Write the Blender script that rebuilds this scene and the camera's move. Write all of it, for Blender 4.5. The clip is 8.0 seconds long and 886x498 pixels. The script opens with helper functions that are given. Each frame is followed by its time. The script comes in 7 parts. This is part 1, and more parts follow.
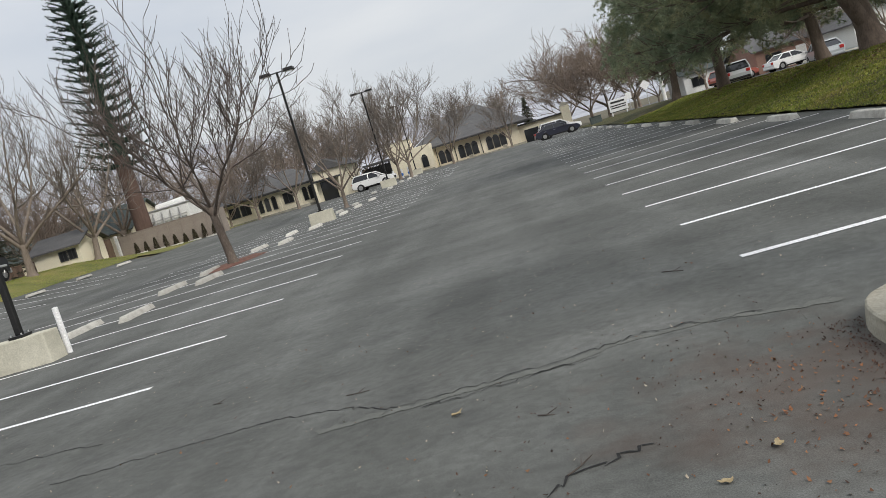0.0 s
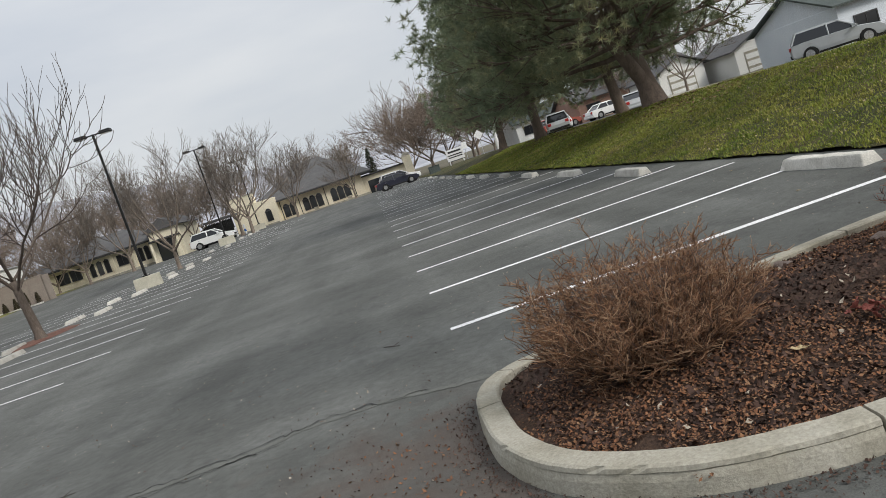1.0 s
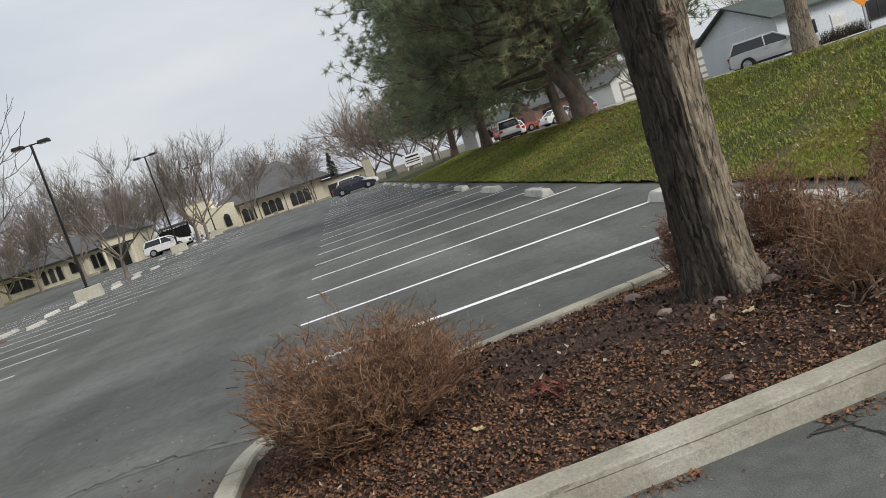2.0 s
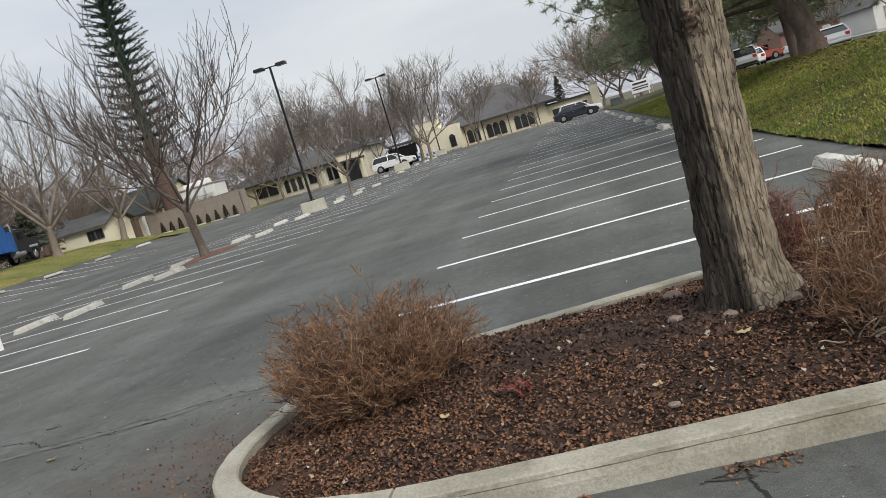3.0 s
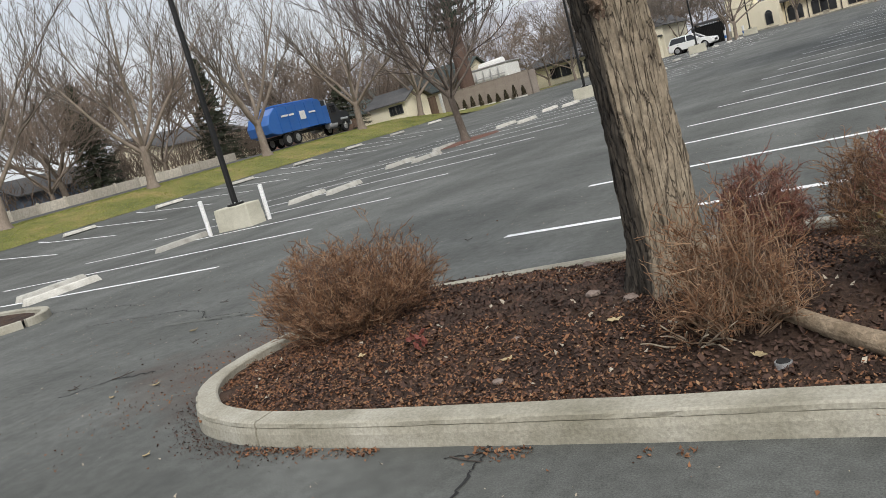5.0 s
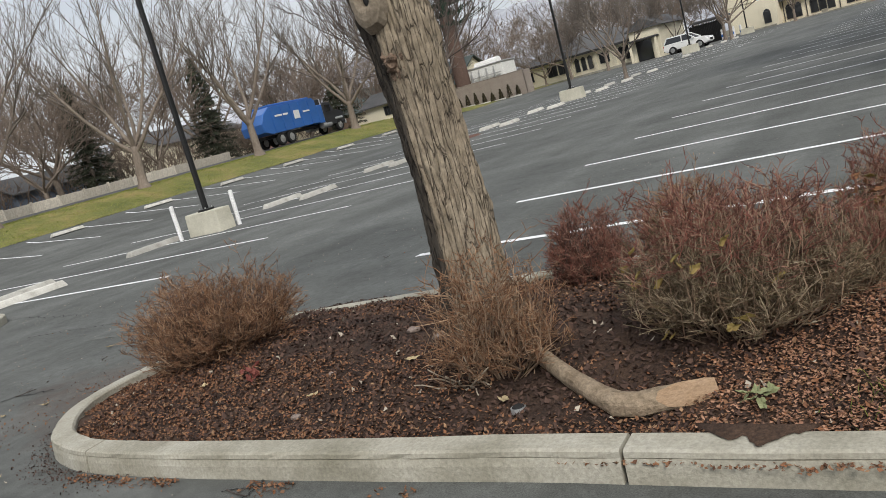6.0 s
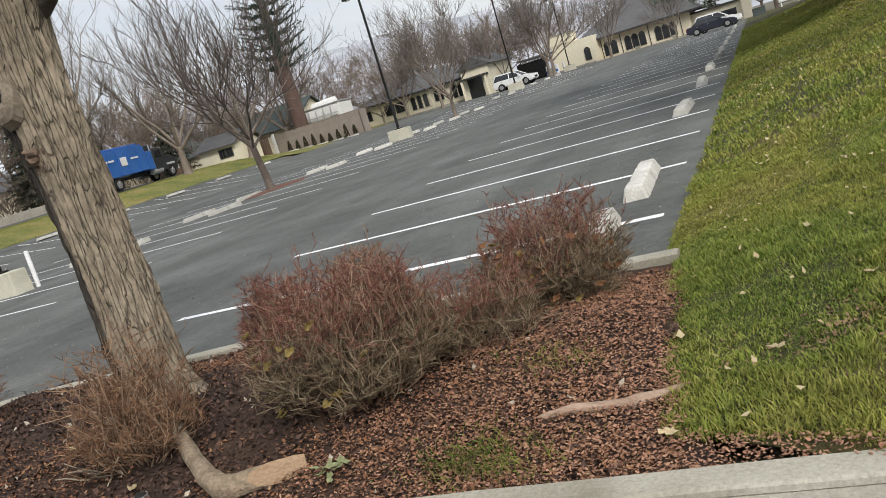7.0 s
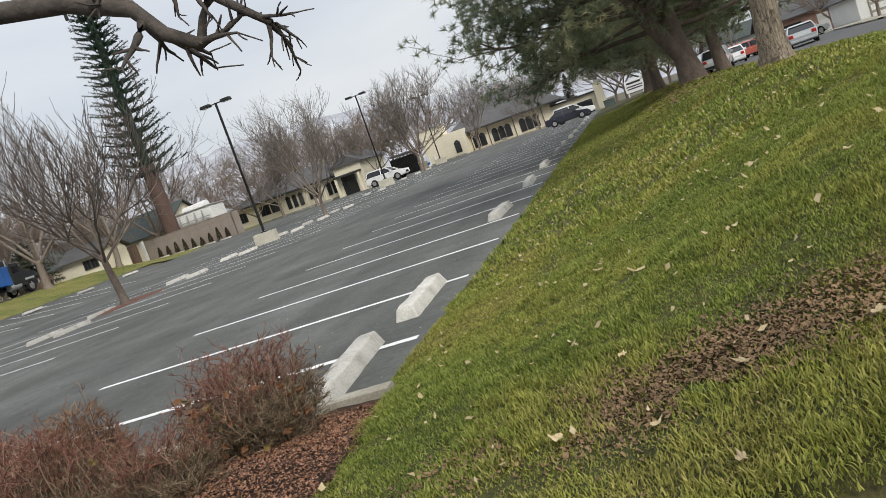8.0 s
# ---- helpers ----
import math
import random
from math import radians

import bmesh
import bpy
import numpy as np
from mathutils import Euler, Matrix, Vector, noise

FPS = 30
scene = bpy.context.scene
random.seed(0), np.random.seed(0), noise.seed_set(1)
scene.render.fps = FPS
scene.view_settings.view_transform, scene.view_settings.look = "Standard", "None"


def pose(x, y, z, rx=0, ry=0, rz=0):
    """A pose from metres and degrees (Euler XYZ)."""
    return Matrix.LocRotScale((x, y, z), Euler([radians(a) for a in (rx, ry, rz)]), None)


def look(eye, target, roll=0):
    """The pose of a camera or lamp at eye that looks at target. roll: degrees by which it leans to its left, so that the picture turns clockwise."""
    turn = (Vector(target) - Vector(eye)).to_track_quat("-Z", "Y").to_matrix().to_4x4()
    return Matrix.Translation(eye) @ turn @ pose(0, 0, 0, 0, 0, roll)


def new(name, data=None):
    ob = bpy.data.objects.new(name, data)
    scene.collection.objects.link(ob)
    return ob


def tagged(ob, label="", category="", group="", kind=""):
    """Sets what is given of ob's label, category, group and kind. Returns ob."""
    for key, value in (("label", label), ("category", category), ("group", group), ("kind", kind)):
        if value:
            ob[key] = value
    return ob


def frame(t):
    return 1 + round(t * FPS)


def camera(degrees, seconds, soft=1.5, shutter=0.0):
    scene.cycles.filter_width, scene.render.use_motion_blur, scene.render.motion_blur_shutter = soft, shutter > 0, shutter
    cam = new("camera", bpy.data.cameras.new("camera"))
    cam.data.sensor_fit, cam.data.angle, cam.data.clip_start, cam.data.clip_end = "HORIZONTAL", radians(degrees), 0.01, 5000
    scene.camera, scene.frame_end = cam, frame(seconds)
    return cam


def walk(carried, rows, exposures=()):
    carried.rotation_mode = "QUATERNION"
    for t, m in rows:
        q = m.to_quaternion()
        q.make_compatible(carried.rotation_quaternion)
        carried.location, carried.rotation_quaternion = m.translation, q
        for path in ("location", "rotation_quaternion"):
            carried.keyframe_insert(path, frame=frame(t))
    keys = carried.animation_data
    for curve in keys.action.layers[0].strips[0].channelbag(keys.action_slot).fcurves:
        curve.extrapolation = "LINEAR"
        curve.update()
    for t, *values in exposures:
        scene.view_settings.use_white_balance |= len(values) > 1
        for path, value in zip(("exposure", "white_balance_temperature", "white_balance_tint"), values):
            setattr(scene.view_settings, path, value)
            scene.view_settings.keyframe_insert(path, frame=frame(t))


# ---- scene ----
cam = camera(57.5, 8.0, soft=0.65)
PATH = [
    (0, (-1.751, -0.018, 1.685), (-1.989, 1.956, 1.47), -16.7),
    (0.4, (-1.144, -0.132, 1.66), (-1.271, 1.85, 1.424), -17.2),
    (0.5, (-1.031, -0.143, 1.662), (-1.022, 1.838, 1.388), -16.7),
    (1, (-0.338, -0.395, 1.665), (-0.209, 1.59, 1.455), -18.6),
    (1.5, (0.377, -0.514, 1.647), (0.498, 1.472, 1.438), -19.6),
    (2, (1.076, -0.672, 1.648), (1.275, 1.305, 1.417), -18.7),
    (2.2, (1.352, -0.71, 1.676), (1.521, 1.27, 1.448), -18.0),
    (3.4, (2.893, -0.851, 1.619), (2.287, 1.033, 1.329), -17.1),
    (3.5, (3.012, -0.829, 1.597), (2.383, 1.045, 1.29), -17.2),
    (4, (3.51, -0.751, 1.598), (2.668, 1.03, 1.253), -16.9),
    (4.2, (3.74, -0.732, 1.592), (2.844, 1.022, 1.244), -16.1),
    (5.3, (4.977, -0.343, 1.595), (3.832, 1.266, 1.275), -15.6),
    (5.5, (5.209, -0.289, 1.617), (4.063, 1.319, 1.295), -15.5),
    (6, (5.773, -0.074, 1.611), (4.649, 1.547, 1.282), -15.5),
    (6.5, (6.397, 0.095, 1.582), (5.386, 1.788, 1.253), -16.6),
    (6.9, (6.898, 0.263, 1.554), (5.932, 1.988, 1.252), -17.9),
    (7, (6.944, 0.284, 1.562), (6.136, 2.081, 1.218), -17.1),
    (7.1, (7.079, 0.306, 1.562), (6.309, 2.119, 1.236), -17.1),
    (7.5, (7.619, 0.392, 1.564), (7.021, 2.282, 1.297), -19.9),
    (8, (8.278, 0.451, 1.56), (7.767, 2.373, 1.342), -19.5),
]
walk(cam, [(t, look(eye, target, roll)) for t, eye, target, roll in PATH],
     [(0, 0.0), (0.5, -0.05), (2.2, -0.02), (3.5, 0.08), (4.2, 0.14), (5.5, 0.08), (6.0, 0.06), (6.5, 0.14), (7, 0.18), (8, 0.1)])

# ---- world, sun ----
world = bpy.data.worlds.new("overcast_sky")
scene.world = world
world.use_nodes = True
wn, wl = world.node_tree.nodes, world.node_tree.links
wn.clear()
w_out = wn.new("ShaderNodeOutputWorld")
w_bg = wn.new("ShaderNodeBackground")
w_sky = wn.new("ShaderNodeTexSky")
w_sky.sky_type, w_sky.sun_disc = "NISHITA", False
w_sky.sun_elevation, w_sky.sun_rotation = radians(40), radians(135)
w_tc = wn.new("ShaderNodeTexCoord")
w_map = wn.new("ShaderNodeMapping")
w_map.inputs["Scale"].default_value = (1.6, 1.6, 6.0)
w_noise = wn.new("ShaderNodeTexNoise")
w_noise.inputs["Scale"].default_value, w_noise.inputs["Detail"].default_value = 1.3, 6
w_noise.inputs["Roughness"].default_value = 0.5
w_ramp = wn.new("ShaderNodeValToRGB")
w_ramp.color_ramp.elements[0].position, w_ramp.color_ramp.elements[0].color = 0.32, (0.58, 0.62, 0.68, 1)
w_ramp.color_ramp.elements[1].position, w_ramp.color_ramp.elements[1].color = 0.68, (0.76, 0.775, 0.79, 1)
w_dim = wn.new("ShaderNodeMix")
w_dim.data_type, w_dim.blend_type = "RGBA", "MULTIPLY"
w_dim.inputs["Factor"].default_value = 1.0
w_dim.inputs["B"].default_value = (0.1, 0.1, 0.1, 1)
w_mix = wn.new("ShaderNodeMix")
w_mix.data_type = "RGBA"
w_mix.inputs["Factor"].default_value = 0.9
wl.new(w_tc.outputs["Generated"], w_map.inputs["Vector"])
wl.new(w_map.outputs["Vector"], w_noise.inputs["Vector"])
wl.new(w_noise.outputs["Fac"], w_ramp.inputs["Fac"])
wl.new(w_sky.outputs["Color"], w_dim.inputs["A"])
wl.new(w_dim.outputs["Result"], w_mix.inputs["A"])
wl.new(w_ramp.outputs["Color"], w_mix.inputs["B"])
wl.new(w_mix.outputs["Result"], w_bg.inputs["Color"])
wl.new(w_bg.outputs["Background"], w_out.inputs["Surface"])
# brighter towards the zenith, as under an even cloud cover
w_sep, w_lift, w_mul = wn.new("ShaderNodeSeparateXYZ"), wn.new("ShaderNodeMapRange"), wn.new("ShaderNodeVectorMath")
w_lift.inputs["From Min"].default_value, w_lift.inputs["From Max"].default_value = 0.1, 1.0
w_lift.inputs["To Min"].default_value, w_lift.inputs["To Max"].default_value = 1.0, 1.5
w_mul.operation = "SCALE"
wl.new(w_tc.outputs["Generated"], w_sep.inputs["Vector"])
wl.new(w_sep.outputs["Z"], w_lift.inputs["Value"])
wl.new(w_mix.outputs["Result"], w_mul.inputs[0])
wl.new(w_lift.outputs["Result"], w_mul.inputs["Scale"])
wl.new(w_mul.outputs["Vector"], w_bg.inputs["Color"])
w_bg.inputs["Strength"].default_value = 1.0

sun = new("sun", bpy.data.lights.new("sun", "SUN"))
sun.data.energy, sun.data.angle, sun.data.color = 2.5, radians(20), (1.0, 0.95, 0.88)
sun.matrix_basis = look((0, 0, 50), (-30, 31, 14))
scene.view_settings.exposure = 0.0


# ---- materials ----
def surface(name, cols, scale=1.0, rough=0.85, bump=0.15, fine=14.0, vary=0.25, metal=0.0, pick="", pick_cols=None, pick_share=0.8, stretch=(1, 1, 1), spec=0.3, dist=0.02):
    """Noise-mottled surface: cols are spread over a broad noise, a fine noise adds grain and relief.
    pick: 'island' or 'object' varies loose pieces, over pick_cols when given."""
    m = bpy.data.materials.new(name)
    m.use_nodes = True
    n, l = m.node_tree.nodes, m.node_tree.links
    p = n["Principled BSDF"]
    p.inputs["Roughness"].default_value, p.inputs["Metallic"].default_value = rough, metal
    p.inputs["Specular IOR Level"].default_value = spec
    tc, mp = n.new("ShaderNodeTexCoord"), n.new("ShaderNodeMapping")
    mp.inputs["Scale"].default_value = stretch
    l.new(tc.outputs["Object"], mp.inputs["Vector"])

    def noise_node(sc, detail, rgh=0.6):
        t = n.new("ShaderNodeTexNoise")
        t.inputs["Scale"].default_value, t.inputs["Detail"].default_value = sc, detail
        t.inputs["Roughness"].default_value = rgh
        l.new(mp.outputs["Vector"], t.inputs["Vector"])
        return t

    def ramp(colours, lo=0.3, hi=0.7):
        node = n.new("ShaderNodeValToRGB")
        r = node.color_ramp
        while len(r.elements) < len(colours):
            r.elements.new(0.5)
        for i, c in enumerate(colours):
            r.elements[i].position = lo + (hi - lo) * i / max(1, len(colours) - 1)
            r.elements[i].color = (*c, 1)
        return node

    broad, grain = noise_node(scale, 5), noise_node(scale * fine, 4, 0.7)
    r1 = ramp(cols)
    l.new(broad.outputs["Fac"], r1.inputs["Fac"])
    colour = r1.outputs["Color"]
    if pick:
        if pick == "island":
            src = n.new("ShaderNodeNewGeometry").outputs["Random Per Island"]
        else:
            src = n.new("ShaderNodeObjectInfo").outputs["Random"]
        r2 = ramp(pick_cols or [(0.7,) * 3, (1.15,) * 3], 0.0, 1.0)
        l.new(src, r2.inputs["Fac"])
        mx = n.new("ShaderNodeMix")
        mx.data_type, mx.blend_type = "RGBA", "MIX" if pick_cols else "MULTIPLY"
        mx.inputs["Factor"].default_value = pick_share if pick_cols else 1.0
        l.new(colour, mx.inputs["A"])
        l.new(r2.outputs["Color"], mx.inputs["B"])
        colour = mx.outputs["Result"]
    r3 = ramp([(1 - vary,) * 3, (1 + vary,) * 3])
    l.new(grain.outputs["Fac"], r3.inputs["Fac"])
    m2 = n.new("ShaderNodeMix")
    m2.data_type, m2.blend_type = "RGBA", "MULTIPLY"
    m2.inputs["Factor"].default_value = 1.0
    l.new(colour, m2.inputs["A"])
    l.new(r3.outputs["Color"], m2.inputs["B"])
    l.new(m2.outputs["Result"], p.inputs["Base Color"])
    if bump:
        b = n.new("ShaderNodeBump")
        b.inputs["Strength"].default_value, b.inputs["Distance"].default_value = bump, dist
        l.new(grain.outputs["Fac"], b.inputs["Height"])
        l.new(b.outputs["Normal"], p.inputs["Normal"])
    return m


def worn_paint(name, cols, under, amount=0.42, scale=9.0):
    """Paint with a noise-edged wear that lets the surface below show."""
    m = surface(name, cols, 1.5, 0.7, 0.1, 20)
    n, l = m.node_tree.nodes, m.node_tree.links
    p = n["Principled BSDF"]
    old = p.inputs["Base Color"].links[0].from_socket
    tc, t = n.new("ShaderNodeTexCoord"), n.new("ShaderNodeTexNoise")
    t.inputs["Scale"].default_value, t.inputs["Detail"].default_value, t.inputs["Roughness"].default_value = scale, 6, 0.75
    l.new(tc.outputs["Object"], t.inputs["Vector"])
    r = n.new("ShaderNodeValToRGB")
    r.color_ramp.elements[0].position, r.color_ramp.elements[1].position = amount - 0.04, amount + 0.04
    l.new(t.outputs["Fac"], r.inputs["Fac"])
    mx = n.new("ShaderNodeMix")
    mx.data_type = "RGBA"
    l.new(r.outputs["Color"], mx.inputs["Factor"])
    mx.inputs["A"].default_value = (*under, 1)
    l.new(old, mx.inputs["B"])
    l.new(mx.outputs["Result"], p.inputs["Base Color"])
    return m


def grey(v, tint=(1, 1, 1)):
    return tuple(v * c for c in tint)


WARM = (0.985, 1.015, 0.925)


def asphalt_material():
    """Aged asphalt: aggregate speckle, broad stains, faint wheel streaks along the aisle, hairline cracks."""
    m = surface("aged_asphalt", [grey(0.074, WARM), grey(0.096, WARM), grey(0.12, WARM)], 0.22, 0.82, 0.5, 620, 0.45, dist=0.005, spec=0.35)
    n, l = m.node_tree.nodes, m.node_tree.links
    p = n["Principled BSDF"]
    colour = p.inputs["Base Color"].links[0].from_socket
    tc = n.new("ShaderNodeTexCoord")
    for stretch, sc, lo, hi, dark, light in (((0.9, 0.12, 1), 1.0, 0.4, 0.62, 0.78, 1.06), ((1, 1, 1), 1.7, 0.52, 0.72, 1.05, 0.8), ((0.25, 1, 1), 0.6, 0.42, 0.6, 1.0, 1.22), ((1, 1, 1), 11.0, 0.35, 0.65, 0.86, 1.12)):
        mp, t, r = n.new("ShaderNodeMapping"), n.new("ShaderNodeTexNoise"), n.new("ShaderNodeValToRGB")
        mp.inputs["Scale"].default_value = stretch
        t.inputs["Scale"].default_value, t.inputs["Detail"].default_value = sc, 6
        l.new(tc.outputs["Object"], mp.inputs["Vector"])
        l.new(mp.outputs["Vector"], t.inputs["Vector"])
        r.color_ramp.elements[0].position, r.color_ramp.elements[0].color = lo, (dark, dark, dark, 1)
        r.color_ramp.elements[1].position, r.color_ramp.elements[1].color = hi, (light, light, light * 1.01, 1)
        l.new(t.outputs["Fac"], r.inputs["Fac"])
        mx = n.new("ShaderNodeMix")
        mx.data_type, mx.blend_type = "RGBA", "MULTIPLY"
        mx.inputs["Factor"].default_value = 1
        l.new(colour, mx.inputs["A"])
        l.new(r.outputs["Color"], mx.inputs["B"])
        colour = mx.outputs["Result"]
    # brown silt washed out round the nose of the island
    mp, ln, t = n.new("ShaderNodeMapping"), n.new("ShaderNodeVectorMath"), n.new("ShaderNodeTexNoise")
    mp.inputs["Location"].default_value, mp.inputs["Scale"].default_value = (0.12, -1.36, 0), (0.34, 0.34, 1)
    ln.operation = "LENGTH"
    t.inputs["Scale"].default_value, t.inputs["Detail"].default_value = 2.6, 7
    ad, r, mx = n.new("ShaderNodeMath"), n.new("ShaderNodeValToRGB"), n.new("ShaderNodeMix")
    l.new(tc.outputs["Object"], mp.inputs["Vector"])
    l.new(tc.outputs["Object"], t.inputs["Vector"])
    l.new(mp.outputs["Vector"], ln.inputs[0])
    l.new(ln.outputs["Value"], ad.inputs[0])
    l.new(t.outputs["Fac"], ad.inputs[1])
    r.color_ramp.elements[0].position, r.color_ramp.elements[0].color = 0.62, (0.6, 0.6, 0.6, 1)
    r.color_ramp.elements[1].position, r.color_ramp.elements[1].color = 1.0, (0, 0, 0, 1)
    l.new(ad.outputs["Value"], r.inputs["Fac"])
    mx.data_type = "RGBA"
    l.new(r.outputs["Color"], mx.inputs["Factor"])
    l.new(colour, mx.inputs["A"])
    mx.inputs["B"].default_value = (0.082, 0.056, 0.043, 1)
    l.new(mx.outputs["Result"], p.inputs["Base Color"])
    return m


def furrowed(name, cols, dark, scale=22.0, squash=0.1, depth=0.013, wet=None):
    """Bark of long plates parted by dark furrows."""
    m = surface(name, cols, 5, 0.95, 0.0, 6, 0.4, stretch=(1, 1, 0.5))
    n, l = m.node_tree.nodes, m.node_tree.links
    p = n["Principled BSDF"]
    colour = p.inputs["Base Color"].links[0].from_socket
    tc, mp, nz, ad, vo = n.new("ShaderNodeTexCoord"), n.new("ShaderNodeMapping"), n.new("ShaderNodeTexNoise"), n.new("ShaderNodeVectorMath"), n.new("ShaderNodeTexVoronoi")
    mp.inputs["Scale"].default_value = (1, 1, squash)
    nz.inputs["Scale"].default_value, nz.inputs["Detail"].default_value = 9, 5
    sc = n.new("ShaderNodeVectorMath")
    sc.operation, ad.operation = "MULTIPLY", "ADD"
    sc.inputs[1].default_value = (0.12, 0.12, 0.03)
    vo.feature = "DISTANCE_TO_EDGE"
    vo.inputs["Scale"].default_value = scale
    l.new(mp.outputs["Vector"], nz.inputs["Vector"])
    l.new(nz.outputs["Color"], sc.inputs[0])
    l.new(tc.outputs["Object"], mp.inputs["Vector"])
    l.new(mp.outputs["Vector"], ad.inputs[0])
    l.new(sc.outputs["Vector"], ad.inputs[1])
    l.new(ad.outputs["Vector"], vo.inputs["Vector"])
    r, mx, b, fine_n, b2 = n.new("ShaderNodeValToRGB"), n.new("ShaderNodeMix"), n.new("ShaderNodeBump"), n.new("ShaderNodeTexNoise"), n.new("ShaderNodeBump")
    r.color_ramp.elements[0].position, r.color_ramp.elements[1].position = 0.0, 0.06
    l.new(vo.outputs["Distance"], r.inputs["Fac"])
    mx.data_type = "RGBA"
    l.new(r.outputs["Color"], mx.inputs["Factor"])
    mx.inputs["A"].default_value = (*dark, 1)
    l.new(colour, mx.inputs["B"])
    l.new(mx.outputs["Result"], p.inputs["Base Color"])
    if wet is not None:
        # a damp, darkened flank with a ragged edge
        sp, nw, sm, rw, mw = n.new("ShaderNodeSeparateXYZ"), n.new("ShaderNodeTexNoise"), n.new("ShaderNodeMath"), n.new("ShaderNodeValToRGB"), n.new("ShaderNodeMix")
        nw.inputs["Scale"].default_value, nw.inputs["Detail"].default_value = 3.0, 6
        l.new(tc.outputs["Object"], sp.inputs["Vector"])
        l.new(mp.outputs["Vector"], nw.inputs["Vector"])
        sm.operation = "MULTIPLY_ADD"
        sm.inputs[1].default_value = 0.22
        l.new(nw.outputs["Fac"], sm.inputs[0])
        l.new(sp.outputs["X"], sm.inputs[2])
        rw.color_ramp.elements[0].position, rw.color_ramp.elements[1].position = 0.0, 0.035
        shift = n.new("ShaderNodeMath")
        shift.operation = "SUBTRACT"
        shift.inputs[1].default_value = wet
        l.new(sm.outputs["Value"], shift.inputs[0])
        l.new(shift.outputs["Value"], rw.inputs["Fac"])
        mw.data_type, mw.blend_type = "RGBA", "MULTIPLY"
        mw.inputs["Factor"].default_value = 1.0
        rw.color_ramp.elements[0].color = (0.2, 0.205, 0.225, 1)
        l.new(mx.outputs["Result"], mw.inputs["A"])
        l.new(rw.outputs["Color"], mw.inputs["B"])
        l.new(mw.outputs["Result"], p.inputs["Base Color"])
    b.inputs["Strength"].default_value, b.inputs["Distance"].default_value = 1.0, depth
    l.new(r.outputs["Color"], b.inputs["Height"])
    fine_n.inputs["Scale"].default_value, fine_n.inputs["Detail"].default_value = 70, 4
    l.new(mp.outputs["Vector"], fine_n.inputs["Vector"])
    b2.inputs["Strength"].default_value, b2.inputs["Distance"].default_value = 0.7, 0.012
    l.new(fine_n.outputs["Fac"], b2.inputs["Height"])
    l.new(b.outputs["Normal"], b2.inputs["Normal"])
    l.new(b2.outputs["Normal"], p.inputs["Normal"])
    return m


def see_through(m, share=0.35):
    """Lets part of the light pass through thin blades and needles."""
    n, l = m.node_tree.nodes, m.node_tree.links
    p, out = n["Principled BSDF"], n["Material Output"]
    tr, mix = n.new("ShaderNodeBsdfTranslucent"), n.new("ShaderNodeMixShader")
    l.new(p.inputs["Base Color"].links[0].from_socket, tr.inputs["Color"])
    mix.inputs[0].default_value = share
    l.new(p.outputs["BSDF"], mix.inputs[1])
    l.new(tr.outputs["BSDF"], mix.inputs[2])
    l.new(mix.outputs["Shader"], out.inputs["Surface"])
    return m


def glass_material(name, tint, rough=0.06):
    m = bpy.data.materials.new(name)
    m.use_nodes = True
    p = m.node_tree.nodes["Principled BSDF"]
    p.inputs["Base Color"].default_value, p.inputs["Roughness"].default_value = (*tint, 1), rough
    p.inputs["Specular IOR Level"].default_value = 0.6
    return m


ASPHALT = asphalt_material()
ROAD = surface("road_asphalt", [grey(0.09), grey(0.12)], 0.3, 0.85, 0.2, 120, 0.15)
LINE = worn_paint("line_paint", [grey(0.72), grey(0.82)], grey(0.14), 0.29, 18)
CRACK = surface("open_crack", [grey(0.012), grey(0.03)], 6, 0.95, 0.2)
SEAL = surface("crack_filler", [grey(0.105, WARM), grey(0.145, WARM)], 5, 0.9, 0.3)
KERB = surface("kerb_concrete", [(0.22, 0.205, 0.155), (0.34, 0.32, 0.26), (0.43, 0.41, 0.35)], 1.7, 0.9, 0.6, 34, 0.22, dist=0.008)
STOP = surface("wheel_stop_concrete", [(0.36, 0.345, 0.305), (0.5, 0.485, 0.44), (0.6, 0.585, 0.54)], 3.0, 0.9, 0.6, 16, 0.2, pick="object", dist=0.012)
MULCH = surface("bark_mulch", [(0.028, 0.017, 0.013), (0.055, 0.033, 0.023), (0.095, 0.057, 0.037)], 3.0, 0.95, 0.8, 22, 0.5, dist=0.03)
LITTER = surface("leaf_litter", [(0.09, 0.05, 0.03), (0.14, 0.08, 0.05)], 3, 0.9, 0.0, 10, 0.2, pick="island",
                 pick_cols=[(0.06, 0.03, 0.02), (0.15, 0.07, 0.038), (0.27, 0.115, 0.055), (0.19, 0.095, 0.05), (0.3, 0.155, 0.08), (0.12, 0.056, 0.032), (0.34, 0.21, 0.12)])
PALE_LITTER = surface("pale_leaf_litter", [(0.2, 0.12, 0.08), (0.26, 0.16, 0.11)], 3, 0.9, 0.0, 10, 0.2, pick="island",
                      pick_cols=[(0.14, 0.07, 0.045), (0.34, 0.165, 0.1), (0.42, 0.24, 0.15), (0.24, 0.115, 0.07)])
MULCH_CHIP = surface("mulch_chips", [(0.05, 0.03, 0.022), (0.1, 0.06, 0.042)], 3, 0.95, 0.0, 8, 0.3, pick="island",
                     pick_cols=[(0.02, 0.013, 0.011), (0.06, 0.036, 0.028), (0.11, 0.066, 0.05), (0.04, 0.025, 0.022)])
STONE = surface("field_stone", [(0.17, 0.128, 0.106), (0.27, 0.215, 0.185)], 8, 0.9, 0.5, 8, 0.25)
